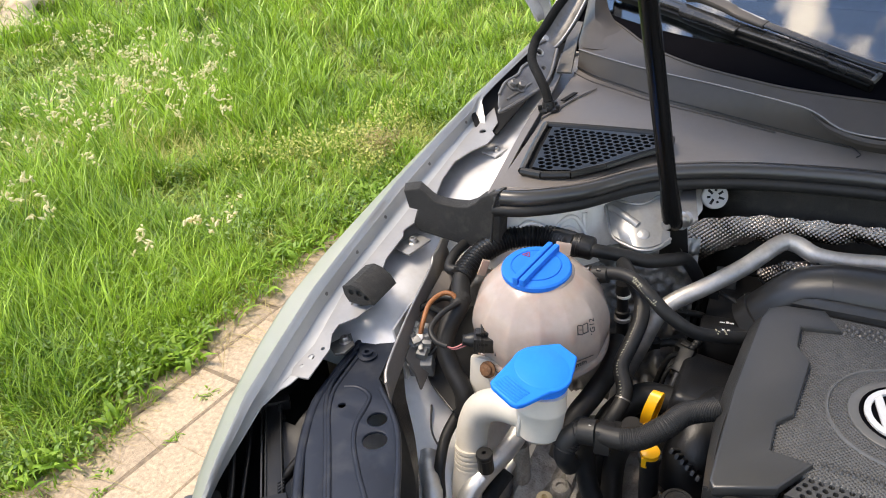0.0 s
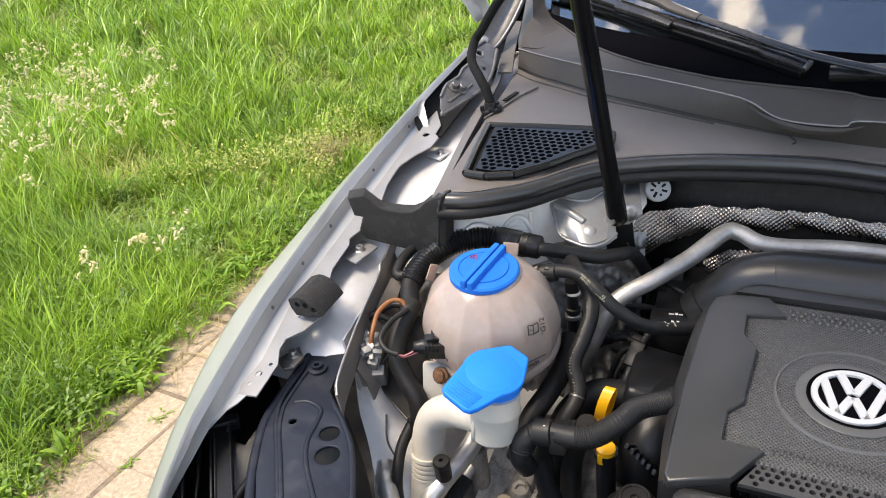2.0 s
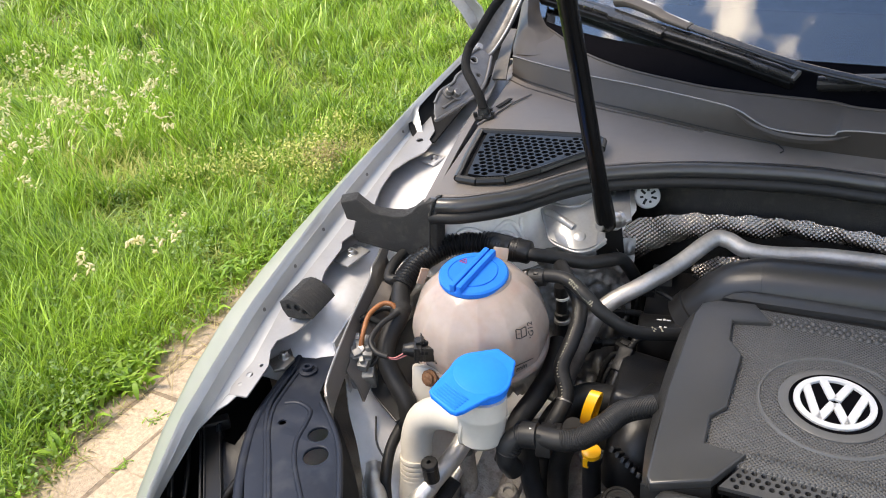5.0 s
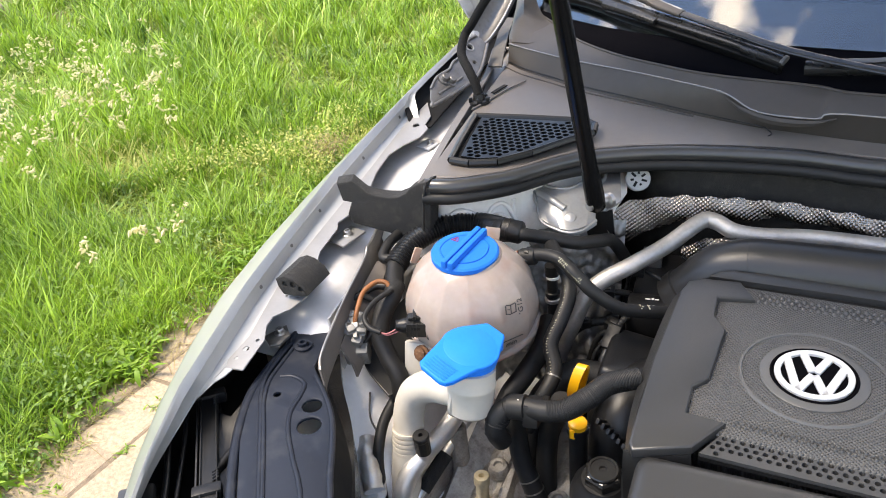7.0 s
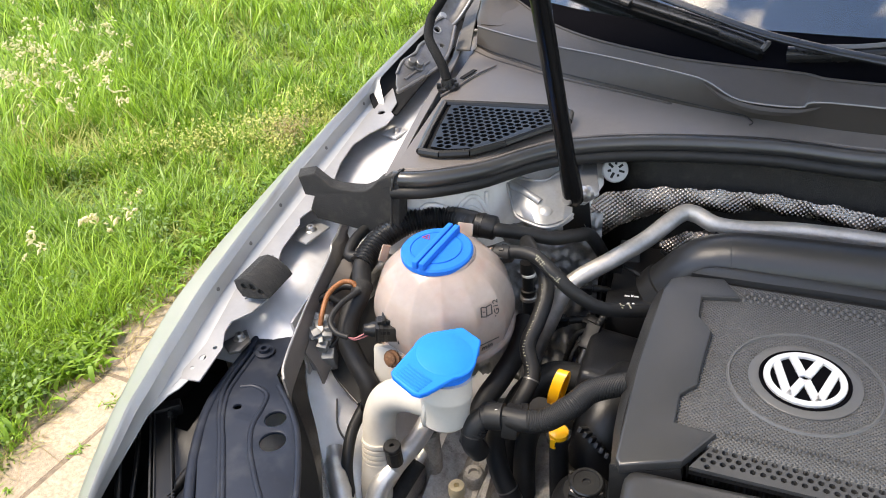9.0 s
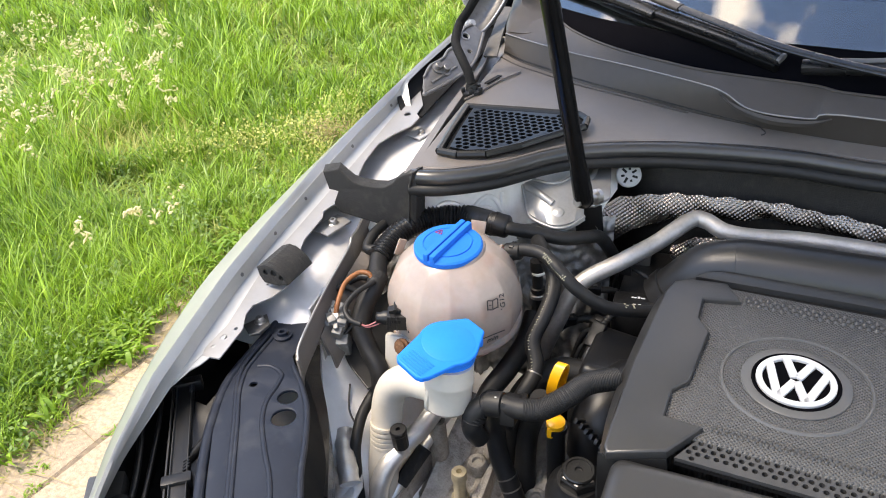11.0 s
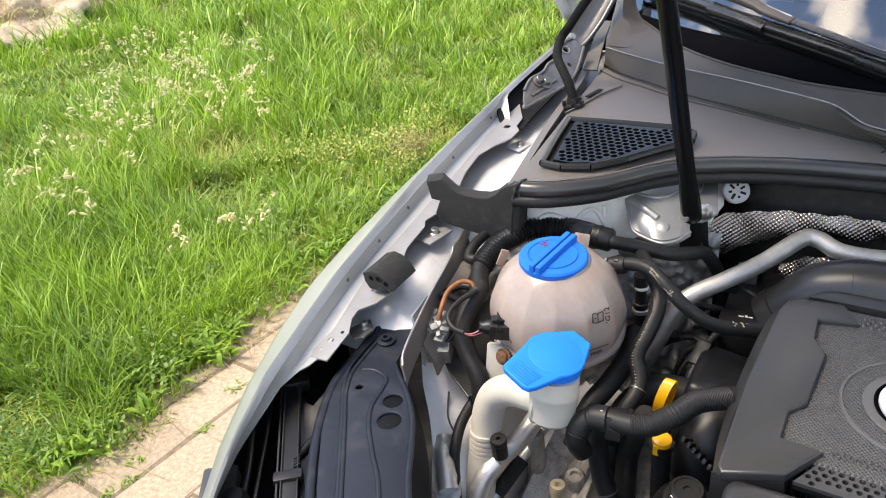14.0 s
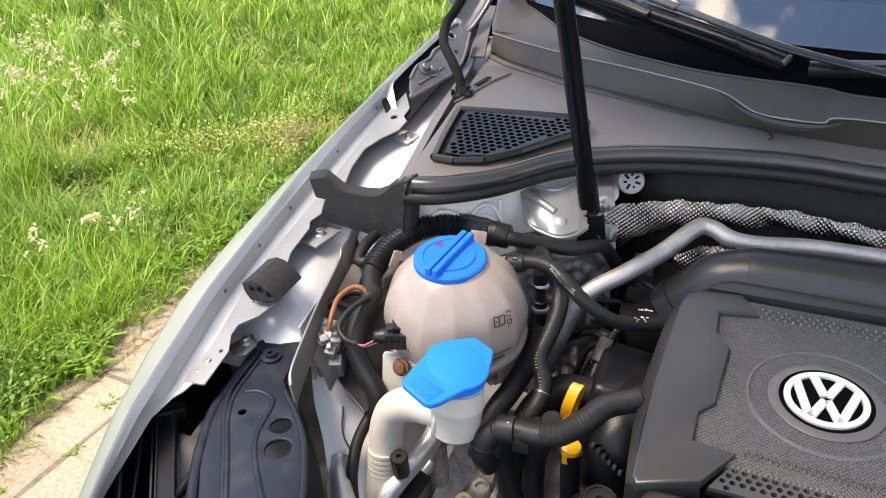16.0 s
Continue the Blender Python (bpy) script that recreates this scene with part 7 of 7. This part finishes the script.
tube("hose_body", [(-0.433, 1.020, 0.972), (-0.442, 1.027, 0.990), (-0.456, 1.038, 1.004), (-0.480, 1.064, 1.022), (-0.490, 1.098, 1.041), (-0.478, 1.104, 1.0595), (-0.466, 1.111, 1.080), (-0.454, 1.12, 1.0993), (-0.4335, 1.13, 1.1257), (-0.4175, 1.14, 1.1496), (-0.40, 1.15, 1.18)], 0.0072, HOSE_WOVEN, wash, "black woven hose")
lathe("grommet", (-0.431, 1.018, 0.962), (-0.1, 0, 1), [(0.016, -0.003), (0.016, 0.001), (0.0095, 0.003), (0.0085, 0.012)], BLACK, wash, seg=20)
for i in range(5):
    soft_box("grommet_tooth", (-0.431 + 0.014 * math.cos(i * 1.26), 1.018 + 0.014 * math.sin(i * 1.26), 0.966), (0.006, 0.005, 0.008), BLACK, wash, turn=(0, 0, 72 * i), bevel=0.001)

# ---- wipers ----
def beam_bm(pts, w, h, n=5):
    """A bar of rounded rectangular section along a line, its flat side up."""
    line = spline(pts, n)
    bm, rings = bmesh.new(), []
    sec = [(math.copysign(abs(math.cos(a)) ** 0.6, math.cos(a)) / 2, math.copysign(abs(math.sin(a)) ** 0.6, math.sin(a)) / 2) for a in (2 * math.pi * (i + 0.5) / 12 for i in range(12))]
    for i, p in enumerate(line):
        d = (line[min(i + 1, len(line) - 1)] - line[max(i - 1, 0)]).normalized()
        s = d.cross(Vector((0, -0.5, 0.866))).normalized()
        u = s.cross(d)
        k = i / (len(line) - 1)
        ww, hh = (w[0] + (w[1] - w[0]) * k, h[0] + (h[1] - h[0]) * k)
        rings.append([p + s * a * ww + u * b * hh for a, b in sec])
    bridge(bm, rings)
    bmesh.ops.recalc_face_normals(bm, faces=bm.faces[:])
    return bm


wip = thing("windscreen_wiper", (0.1, 1.06, 1.0), "black windscreen wiper with a grey arm edge", "wiper", "windscreen wipers")
BAR = [(-0.4865, 1.4227, 1.062), (-0.3393, 1.2953, 1.0626), (-0.2616, 1.2285, 1.058), (-0.1665, 1.1621, 1.051), (-0.0772, 1.1053, 1.042), (-0.0108, 1.0689, 1.032)]
ARM = [(-0.2925, 1.2627, 1.0798), (-0.2225, 1.206, 1.0745), (-0.1611, 1.1608, 1.0685), (-0.0802, 1.1066, 1.0575), (-0.0094, 1.0658, 1.0469), (0.0667, 1.0352, 1.0395), (0.1403, 1.010, 1.034), (0.25, 0.985, 1.015)]
part("blade_bar", beam_bm(BAR, (0.015, 0.014), (0.012, 0.011)), WIPER_GLOSS, wip, "glossy black aerofoil blade")
part("blade_ridge", beam_bm([(x, y + 0.004, z + 0.0065) for x, y, z in BAR], (0.006, 0.006), (0.004, 0.004)), WIPER_GLOSS, wip)
part("blade_rubber", beam_bm([(x, y - 0.003, z - 0.0125) for x, y, z in BAR], (0.009, 0.009), (0.014, 0.013)), WIPER, wip, "black rubber lip")
part("arm", beam_bm(ARM[1:], (0.011, 0.012), (0.0055, 0.006)), WIPER_GLOSS, wip, "black wiper arm")
# grey strip along the arm: the sky's highlight given as a colour
part("arm_edge", beam_bm([(x - 0.001, y + 0.0045, z + 0.0030) for x, y, z in ARM[1:7]], (0.0022, 0.0026), (0.0014, 0.0016)), GREY_DISC, wip, "pale arm edge, sky highlight put in as grey")
part("blade_clip", beam_bm([(-0.296, 1.264, 1.083), (-0.270, 1.245, 1.085), (-0.222, 1.206, 1.079), (-0.205, 1.192, 1.0745), (-0.160, 1.160, 1.068)], (0.020, 0.014), (0.015, 0.008)), COWL_SHADED, wip, "moulded blade clip")
part("clip_foot", beam_bm([(-0.300, 1.250, 1.062), (-0.245, 1.210, 1.058), (-0.200, 1.180, 1.052)], (0.022, 0.018), (0.018, 0.013)), WIPER_GLOSS, wip)
# pale strip painted in for the highlight on the clip's top
part("clip_top", beam_bm([(-0.284, 1.262, 1.0915), (-0.24, 1.227, 1.0895), (-0.205, 1.198, 1.0800), (-0.163, 1.1655, 1.0735)], (0.004, 0.003), (0.002, 0.002)), GREY_DISC, wip)
part("blade_end", beam_bm([(-0.062, 1.0945, 1.0385), (-0.032, 1.077, 1.0345), (-0.006, 1.063, 1.0295)], (0.017, 0.015), (0.0135, 0.012)), WIPER_GLOSS, wip, "rounded end cap")
part("end_rim", beam_bm([(-0.0085, 1.0643, 1.0335), (-0.0045, 1.0625, 1.0325)], (0.016, 0.016), (0.008, 0.008)), COVER_RING, wip)
wip2 = thing("windscreen_wiper", (0.15, 1.0, 1.0), "black windscreen wiper lying along the glass edge", "wiper", "windscreen wipers")
BAR2 = [(0.0277, 1.0547, 1.0259), (0.067, 1.0533, 1.0282), (0.1402, 1.0615, 1.0341), (0.40, 1.14, 1.06)]
part("blade_bar", beam_bm(BAR2, (0.015, 0.018), (0.012, 0.015)), WIPER_GLOSS, wip2, "glossy black aerofoil blade")
part("blade_ridge", beam_bm([(x, y + 0.001, z + 0.010) for x, y, z in BAR2], (0.007, 0.007), (0.003, 0.003)), COVER_RING, wip2)
part("blade_end", beam_bm([(0.020, 1.0545, 1.026), (0.045, 1.0537, 1.028), (0.064, 1.0532, 1.029)], (0.018, 0.019), (0.0165, 0.0165)), WIPER_GLOSS, wip2, "rounded end cap")


# ---- pavers ----
PW, PL, GAP = 0.165, 0.272, 0.0065
pm = bmesh.new()
bmesh.ops.create_cube(pm, size=1)
bmesh.ops.scale(pm, verts=pm.verts[:], vec=(PW - GAP, PL - GAP, 0.05))
bmesh.ops.bevel(pm, geom=[e for e in pm.edges if (e.verts[0].co.z > 0 and e.verts[1].co.z > 0)], offset=0.004, segments=1, affect="EDGES")
paver_me = bpy.data.meshes.new("paver")
for v in pm.verts:
    v.co += Vector((noise.noise(v.co * 31), noise.noise(v.co * 31 + Vector((5, 2, 8))), 0)) * 0.005
pm.to_mesh(paver_me)
pm.free()
paver_me.materials.append(PAVER)
rng = random.Random(5)
pv = np.array([v.co[:] for v in paver_me.vertices])
pf = [tuple(p.vertices) for p in paver_me.polygons]
far_v, far_f, count = [], [], 0
for i in range(-1, 34):
    for j in range(-14, 32):
        x, y = -1.535 + PW * i + rng.uniform(-0.004, 0.004), 0.845 + PL * (j + 0.5) + (0.0, 0.005, 0.12, 0.07)[i % 4] + rng.uniform(-0.006, 0.006)
        tilt = (rng.uniform(-0.35, 0.35), rng.uniform(-0.35, 0.35), rng.uniform(-1.6, 1.6))
        dz = -0.0243 + rng.uniform(-0.0015, 0.0015)
        if x < 0.4 and -0.6 < y < 2.6 and count < 298:
            ob = new("paver", paver_me)
            ob.matrix_world = pose(x, y, dz, *tilt)
            finish(ob, pavement)
            count += 1
        elif y < 8.5 and x < 3.9:
            m = np.array(pose(x, y, dz, *tilt))
            b = len(far_v)
            far_v += (pv @ m[:3, :3].T + m[:3, 3]).tolist()
            far_f += [tuple(b + k for k in f) for f in pf]
me = bpy.data.meshes.new("pavers_beyond")
me.from_pydata(far_v, [], far_f)
me.materials.append(PAVER_REST)
tagged(finish(new("pavers_beyond", me), pavement), kind="stuff")

# ---- lawn ----
rs = np.random.RandomState(11)


def edge_np(y):
    return EDGE_X - 0.06 * np.clip(y - 1.0, 0, None) + 0.03 * np.sin(3.1 * y) + 0.02 * np.sin(9.7 * y + 1)


def height_map(x, y):
    """Tall meadow away from the drive, shorter by the car and towards its rear."""
    tall = 1 / (1 + np.exp(-(-x - 2.45 - 0.25 * (y - 1.5)) * 2.2))
    n = 0.5 + 0.25 * np.sin(2.1 * x + 1.3 * y) + 0.25 * np.sin(-1.2 * x + 2.7 * y + 2.0)
    return (0.075 + 0.19 * tall + 0.08 * n) * (1 - 0.75 * np.exp(-((x + 5.65) ** 2 + (y - 2.7) ** 2) / 1.6)) * np.clip((edge_np(y) - x) / 0.35 + 0.35, 0.3, 1)


def scatter(n, near, far, seed, power=1.0):
    r = np.random.RandomState(seed)
    d = near * (far / near) ** (r.rand(n) ** power)
    a = radians(62) + radians(108) * r.rand(n)
    x, y = d * np.cos(a) + 0.0, d * np.sin(a)
    ok = x < edge_np(y) + 0.03 * r.randn(n)
    return x[ok], y[ok]


def blades(name, x, y, h, w, material, lean=0.5, seed=1, z0=-0.05, heading=None, spread=0.5, outline=(0.8, 1.0, 0.75)):
    """Curved blades or leaves; heading gives the side to which each one leans."""
    r = np.random.RandomState(seed)
    n = len(x)
    ang, tw = r.rand(n) * 2 * math.pi, r.rand(n) * 2 * math.pi
    if heading is not None:
        ang = heading + spread * r.randn(n)
        tw = ang + math.pi / 2 + 0.5 * r.randn(n)
    le = h * lean * (0.3 + r.rand(n))
    dx, dy = np.cos(ang), np.sin(ang)
    sx, sy = np.cos(tw) * w / 2, np.sin(tw) * w / 2
    v = np.zeros((n, 7, 3))
    for k, (t, ww) in enumerate(zip((0, 0.38, 0.72), outline)):
        cx_, cy_ = x + dx * le * t * t, y + dy * le * t * t
        cz = z0 + h * (t - 0.18 * t * t * lean)
        v[:, 2 * k] = np.stack([cx_ - sx * ww, cy_ - sy * ww, cz], -1)
        v[:, 2 * k + 1] = np.stack([cx_ + sx * ww, cy_ + sy * ww, cz], -1)
    v[:, 6] = np.stack([x + dx * le, y + dy * le, z0 + h * (1 - 0.30 * lean)], -1)
    b = (np.arange(n) * 7)[:, None]
    f = np.concatenate([b + np.array(t) for t in ((0, 1, 3), (0, 3, 2), (2, 3, 5), (2, 5, 4), (4, 5, 6))])
    return raw(name, v.reshape(-1, 3), f, material, None, smooth=True)


def leaflets(name, x, y, z, size, material, seed):
    """Tiny folded leaves or petals, each two triangles, turned every way."""
    r = np.random.RandomState(seed)
    n = len(x)
    a, el = r.rand(n) * 2 * math.pi, r.uniform(-0.5, 1.1, n)
    d = np.stack([np.cos(a) * np.cos(el), np.sin(a) * np.cos(el), np.sin(el)], -1) * size[:, None]
    s = np.stack([-np.sin(a), np.cos(a), 0.6 * r.randn(n)], -1) * size[:, None] * 0.30
    c = np.stack([x, y, z], -1)
    v = np.stack([c - d * 0.5, c + s, c + d * 0.5, c - s], 1).reshape(-1, 3)
    b = (np.arange(n) * 4)[:, None]
    return raw(name, v, np.concatenate([b + np.array((0, 1, 2)), b + np.array((0, 2, 3))]), material, None)


hsh = lambda a, b, s: np.modf(np.abs(np.sin(a * 12.9898 + b * 78.233 + s) * 43758.5453))[0]
# short, fine sward below
sx_, sy_ = scatter(150000, 1.6, 12.0, 3)
sd = np.hypot(sx_, sy_)
patchy = 0.55 + 0.45 * np.sin(5.1 * sx_ + 2.0 * np.sin(3.3 * sy_)) * np.sin(4.3 * sy_ + 1.7 * np.sin(2.9 * sx_))
near_edge = np.clip((edge_np(sy_) - sx_) / 0.25, 0.25, 1)
tagged(blades("sward", sx_, sy_, (0.05 + 0.09 * rs.rand(len(sx_)) * patchy) * near_edge + 0.035, (0.0028 + 0.0028 * rs.rand(len(sx_))) * np.clip(sd / 2.6, 0.9, 3.0), FINE, 1.3, 7), "short fine green sward beside the drive", "grass", kind="stuff")
# taller tufts: every blade of a tuft springs from one root and most lean one way
ux, uy = scatter(14500, 1.66, 13.0, 5, 0.95)
keep = hsh(np.floor(ux / 0.35), np.floor(uy / 0.35), 2.2) > 0.20
ux, uy = ux[keep], uy[keep]
tall = height_map(ux, uy) * (0.55 + 0.75 * rs.rand(len(ux)) ** 1.4)
per = 15
bx, by = np.repeat(ux, per), np.repeat(uy, per)
ud = np.hypot(bx, by)
bx, by = bx + 0.014 * rs.randn(len(bx)) * np.clip(ud / 2.5, 1, 3), by + 0.014 * rs.randn(len(by)) * np.clip(ud / 2.5, 1, 3)
bh = np.repeat(tall, per) * (0.45 + 0.75 * rs.rand(len(bx)))
head_ = np.repeat(rs.rand(len(ux)) * 2 * math.pi, per)
ok = bx < edge_np(by) + 0.02
bw = (0.0032 + 0.0046 * rs.rand(len(bx)) ** 2) * np.clip(ud / 3.0, 0.85, 2.4)
tagged(blades("grass", bx[ok], by[ok], bh[ok] + 0.05, bw[ok], GRASS, 0.60, 9, heading=head_[ok], spread=1.0), "long bright green meadow grass in tufts", "grass", kind="stuff")
# drier, paler tufts
cxs = np.concatenate([[-2.30, -2.02, -2.36, -2.10, -2.12], rs.uniform(-5, -1.9, 18)])
cys = np.concatenate([[2.50, 2.62, 2.40, 2.80, 2.90], rs.uniform(0.8, 6, 18)])
k = rs.randint(0, len(cxs), 5200)
tx, ty = cxs[k] + 0.14 * rs.randn(5200), cys[k] + 0.14 * rs.randn(5200)
ok = tx < edge_np(ty)
tagged(blades("dry_tufts", tx[ok], ty[ok], (height_map(tx, ty) * (0.5 + 0.6 * rs.rand(5200)))[ok], np.full(ok.sum(), 0.0045), DRY, 0.9, 9), "yellowish dry grass tufts in the lawn", "grass", kind="stuff")
# feathery low herbs in cushions
fx_, fy_ = scatter(620, 1.75, 6.0, 41)
q = np.repeat(np.arange(len(fx_)), 95)
rad = (0.03 + 0.07 * rs.rand(len(fx_)))[q]
hx_, hy_ = fx_[q] + rad * rs.randn(len(q)), fy_[q] + rad * rs.randn(len(q))
hz_ = (0.03 + 0.10 * rs.rand(len(fx_)))[q] * rs.rand(len(q)) ** 0.6
ok = hx_ < edge_np(hy_) - 0.01
tagged(leaflets("feathery_herbs", hx_[ok], hy_[ok], hz_[ok], (0.008 + 0.012 * rs.rand(len(q)))[ok], FEATHER, 43), "cushions of small feathery green herbs in the lawn", "herbs", kind="stuff")
# yellow flowering mats and a withered brown patch
MATS = np.array([(-2.30, 2.57, 0.10), (-2.20, 2.63, 0.09), (-2.13, 2.68, 0.09), (-2.47, 2.38, 0.10), (-2.38, 2.44, 0.09), (-2.62, 2.27, 0.08), (-2.14, 2.79, 0.08), (-1.96, 2.45, 0.05), (-2.24, 3.05, 0.07)])
q = rs.randint(0, len(MATS), 2600)
mx_, my_ = MATS[q, 0] + MATS[q, 2] * rs.randn(2600), MATS[q, 1] + MATS[q, 2] * rs.randn(2600)
ok = mx_ < edge_np(my_) - 0.02
tagged(leaflets("yellow_flowers", mx_[ok], my_[ok], (0.045 + 0.10 * rs.rand(2600))[ok], (0.007 + 0.011 * rs.rand(2600))[ok], MAT_YELLOW, 44), "mats of tiny yellow flowers in the grass", "flowers", kind="stuff")
wx_, wy_ = -2.04 + 0.05 * rs.randn(800), 2.66 + 0.06 * rs.randn(800)
tagged(leaflets("withered_patch", wx_, wy_, 0.04 + 0.10 * rs.rand(800), 0.007 + 0.009 * rs.rand(800), DEAD, 45), "withered brown patch of plants in the lawn", "dead plants", kind="stuff")
# dead thatch along the paving edge and between the tufts
ey = rs.uniform(0.2, 4.0, 2600)
ex = edge_np(ey) - 0.02 - np.abs(0.07 * rs.randn(2600))
lx, ly = scatter(5200, 1.7, 8.0, 47)
ex, ey = np.concatenate([ex, lx]), np.concatenate([ey, ly])
tagged(blades("thatch", ex, ey, 0.03 + 0.07 * rs.rand(len(ex)), np.full(len(ex), 0.0032), DEAD, 2.4, 15, z0=-0.03), "brown dead stems at the paving edge", "dead grass", kind="stuff")

# broad leaved weeds along the paving edge and in the meadow
lx, ly = scatter(700, 1.7, 7.0, 21)
wy = np.repeat(rs.uniform(0.2, 2.6, 22), 6) + 0.05 * rs.randn(132)
wx = edge_np(wy) - 0.05 - np.abs(0.10 * rs.randn(132))
lx, ly = np.concatenate([lx, wx]), np.concatenate([ly, wy])
rep = 7
lx, ly = np.repeat(lx, rep) + 0.022 * rs.randn(len(lx) * rep), np.repeat(ly, rep) + 0.022 * rs.randn(len(ly) * rep)
tagged(blades("weed_leaves", lx, ly, 0.035 + 0.05 * rs.rand(len(lx)), 0.008 + 0.009 * rs.rand(len(lx)), HERB, 1.2, 13, z0=0.0, outline=(0.15, 1.0, 0.85)), "broad green weed leaves along the paving edge", "weeds", kind="stuff")
# leafy weeds at the paving's corner and small weeds in the joints
bush = np.repeat(np.array([(-1.655, 1.085), (-1.70, 1.075), (-1.64, 1.11), (-1.72, 1.12), (-1.69, 0.86)]), 16, axis=0) + 0.022 * rs.randn(80, 2)
tagged(blades("corner_weeds", bush[:, 0], bush[:, 1], 0.03 + 0.05 * rs.rand(80), 0.012 + 0.008 * rs.rand(80), HERB, 1.1, 19, z0=0.0, outline=(0.15, 1.0, 0.85)), "broad light green weed leaves at the paving edge", "weeds", kind="stuff")
jx_ = np.repeat(np.array([-1.507, -1.46, -1.499, -1.476, -1.45]), 22) + 0.012 * rs.randn(110)
jy_ = np.repeat(np.array([0.690, 0.631, 1.029, 0.581, 0.86]), 22) + 0.014 * rs.randn(110)
tagged(blades("joint_weeds", jx_, jy_, 0.008 + 0.012 * rs.rand(110), 0.0025 + 0.0035 * rs.rand(110), HERB, 1.8, 23, z0=-0.003, outline=(0.2, 1.0, 0.8)), "small green weeds in the paving joints", "weeds", kind="stuff")


def heads(name, stalks, material, seed):
    """Grass flower heads: loose clusters of tiny spikelets on thin stalks."""
    r = random.Random(seed)
    v, f, sv, sf = [], [], [], []
    for x, y, h, size in stalks:
        a = r.uniform(0, 6.28)
        lean = r.uniform(0.05, 0.35) * h
        tip = Vector((x + lean * math.cos(a), y + lean * math.sin(a), h))
        b = len(sv)
        sv += [(x - 0.0012, y, -0.04), (x + 0.0012, y, -0.04), tip[:], (tip.x + 0.0008, tip.y, tip.z)]
        sf.append((b, b + 1, b + 3, b + 2))
        for c in range(r.randint(2, 5)):
            o = tip + Vector((r.gauss(0, 0.30), r.gauss(0, 0.30), r.uniform(-1.1, 0.1))) * size
            for s in range(r.randint(3, 6)):
                p = o + Vector((r.gauss(0, 1), r.gauss(0, 1), r.gauss(0, 0.8))) * size * 0.12
                q = r.uniform(0.0045, 0.0092)
                d1 = Vector((r.gauss(0, 1), r.gauss(0, 1), r.gauss(0, 1))).normalized() * q * 1.8
                d2 = d1.orthogonal().normalized() * q * 0.65
                d3 = d1.cross(d2).normalized() * q * 0.8
                b = len(v)
                v += [(p + d1)[:], (p - d1)[:], (p + d2)[:], (p - d2)[:], (p + d3)[:], (p - d3)[:]]
                for e in (0, 1):
                    for g in ((2, 4), (4, 3), (3, 5), (5, 2)):
                        f.append((b + e, b + g[0], b + g[1]))
    ob = raw(name, v, f, material, None)
    st = raw(name + "_stalks", sv, sf, HERB, None)
    return ob, st


stalks = []
r = random.Random(31)
for cx_, cy_, n, s in ((-4.13, 2.83, 5, 0.14), (-3.79, 2.83, 6, 0.14), (-3.18, 2.13, 4, 0.07), (-3.06, 2.38, 4, 0.06), (-2.72, 2.21, 5, 0.05), (-3.08, 2.24, 4, 0.05), (-4.94, 3.09, 5, 0.25), (-3.89, 2.32, 4, 0.10), (-3.66, 3.23, 5, 0.12), (-1.88, 1.32, 2, 0.03), (-1.83, 1.53, 1, 0.03), (-2.64, 1.49, 3, 0.05), (-3.05, 1.97, 5, 0.06),
                       (-4.49, 2.89, 7, 0.2), (-2.95, 1.62, 4, 0.12), (-2.45, 1.20, 3, 0.08), (-5.2, 3.1, 3, 0.4), (-3.6, 1.9, 2, 0.15), (-5.7, 3.35, 6, 0.25), (-3.45, 2.60, 4, 0.12), (-3.3, 2.75, 3, 0.10), (-2.9, 2.6, 2, 0.1)):
    for i in range(n):
        stalks.append((cx_ + r.gauss(0, s), cy_ + r.gauss(0, s), r.uniform(0.32, 0.52), r.uniform(0.06, 0.11)))
fl_, st_ = heads("flowering_grass", stalks, BLOOM, 4)
tagged(fl_, "cream flowering grass heads above the meadow", "flowering grass", kind="stuff")
tagged(st_, "thin green stalks of flowering grass", "grass stalks", kind="stuff")

# heap of cut dry plants at the meadow's far side
bm = bmesh.new()
bmesh.ops.create_icosphere(bm, subdivisions=5, radius=1)
for v in bm.verts:
    n_ = noise.noise(v.co * 2.3) * 0.35 + noise.noise(v.co * 6) * 0.20 + abs(noise.noise(v.co * 15)) * 0.10
    v.co = (pose(0, 0, 0, 0, 0, -39) @ Vector((v.co.x * 1.4, v.co.y * 0.80, max(v.co.z, -0.05) * 0.50)) * (1 + n_)) + Vector((-8.4, 4.4, -0.05))
HEAP = mat("dry_heap", (0.56, 0.45, 0.32), 0.9, var=0.6, scale=4, bump=1.0, bscale=22, spots=0.7, spot_col=(0.36, 0.19, 0.14))
heap = thing("compost_heap", (-8.4, 4.4, -0.05), "pale brown heap of dry cuttings behind the meadow", "heap")
part("heap_core", bm, HEAP, heap, angle=180)
ha, hb = 0.72 * rs.randn(5000), 0.5 * rs.randn(5000)
hx, hy = -8.4 + 0.777 * ha + 0.629 * hb, 4.4 - 0.629 * ha + 0.777 * hb
dd = np.clip(1 - (ha / 1.3) ** 2 - (hb / 0.85) ** 2, 0, 1) ** 0.5
ob = blades("straw", hx, hy, 0.10 + 0.12 * rs.rand(5000), np.full(5000, 0.010), STRAW, 2.2, 17)
co = np.empty(len(ob.data.vertices) * 3, dtype=np.float32)
ob.data.vertices.foreach_get("co", co)
co = co.reshape(-1, 3)
co[:, 2] += np.repeat(0.48 * dd, 7)
ob.data.vertices.foreach_set("co", co.ravel())
finish(ob, heap)
tagged(ob, "pale straw", kind="stuff")
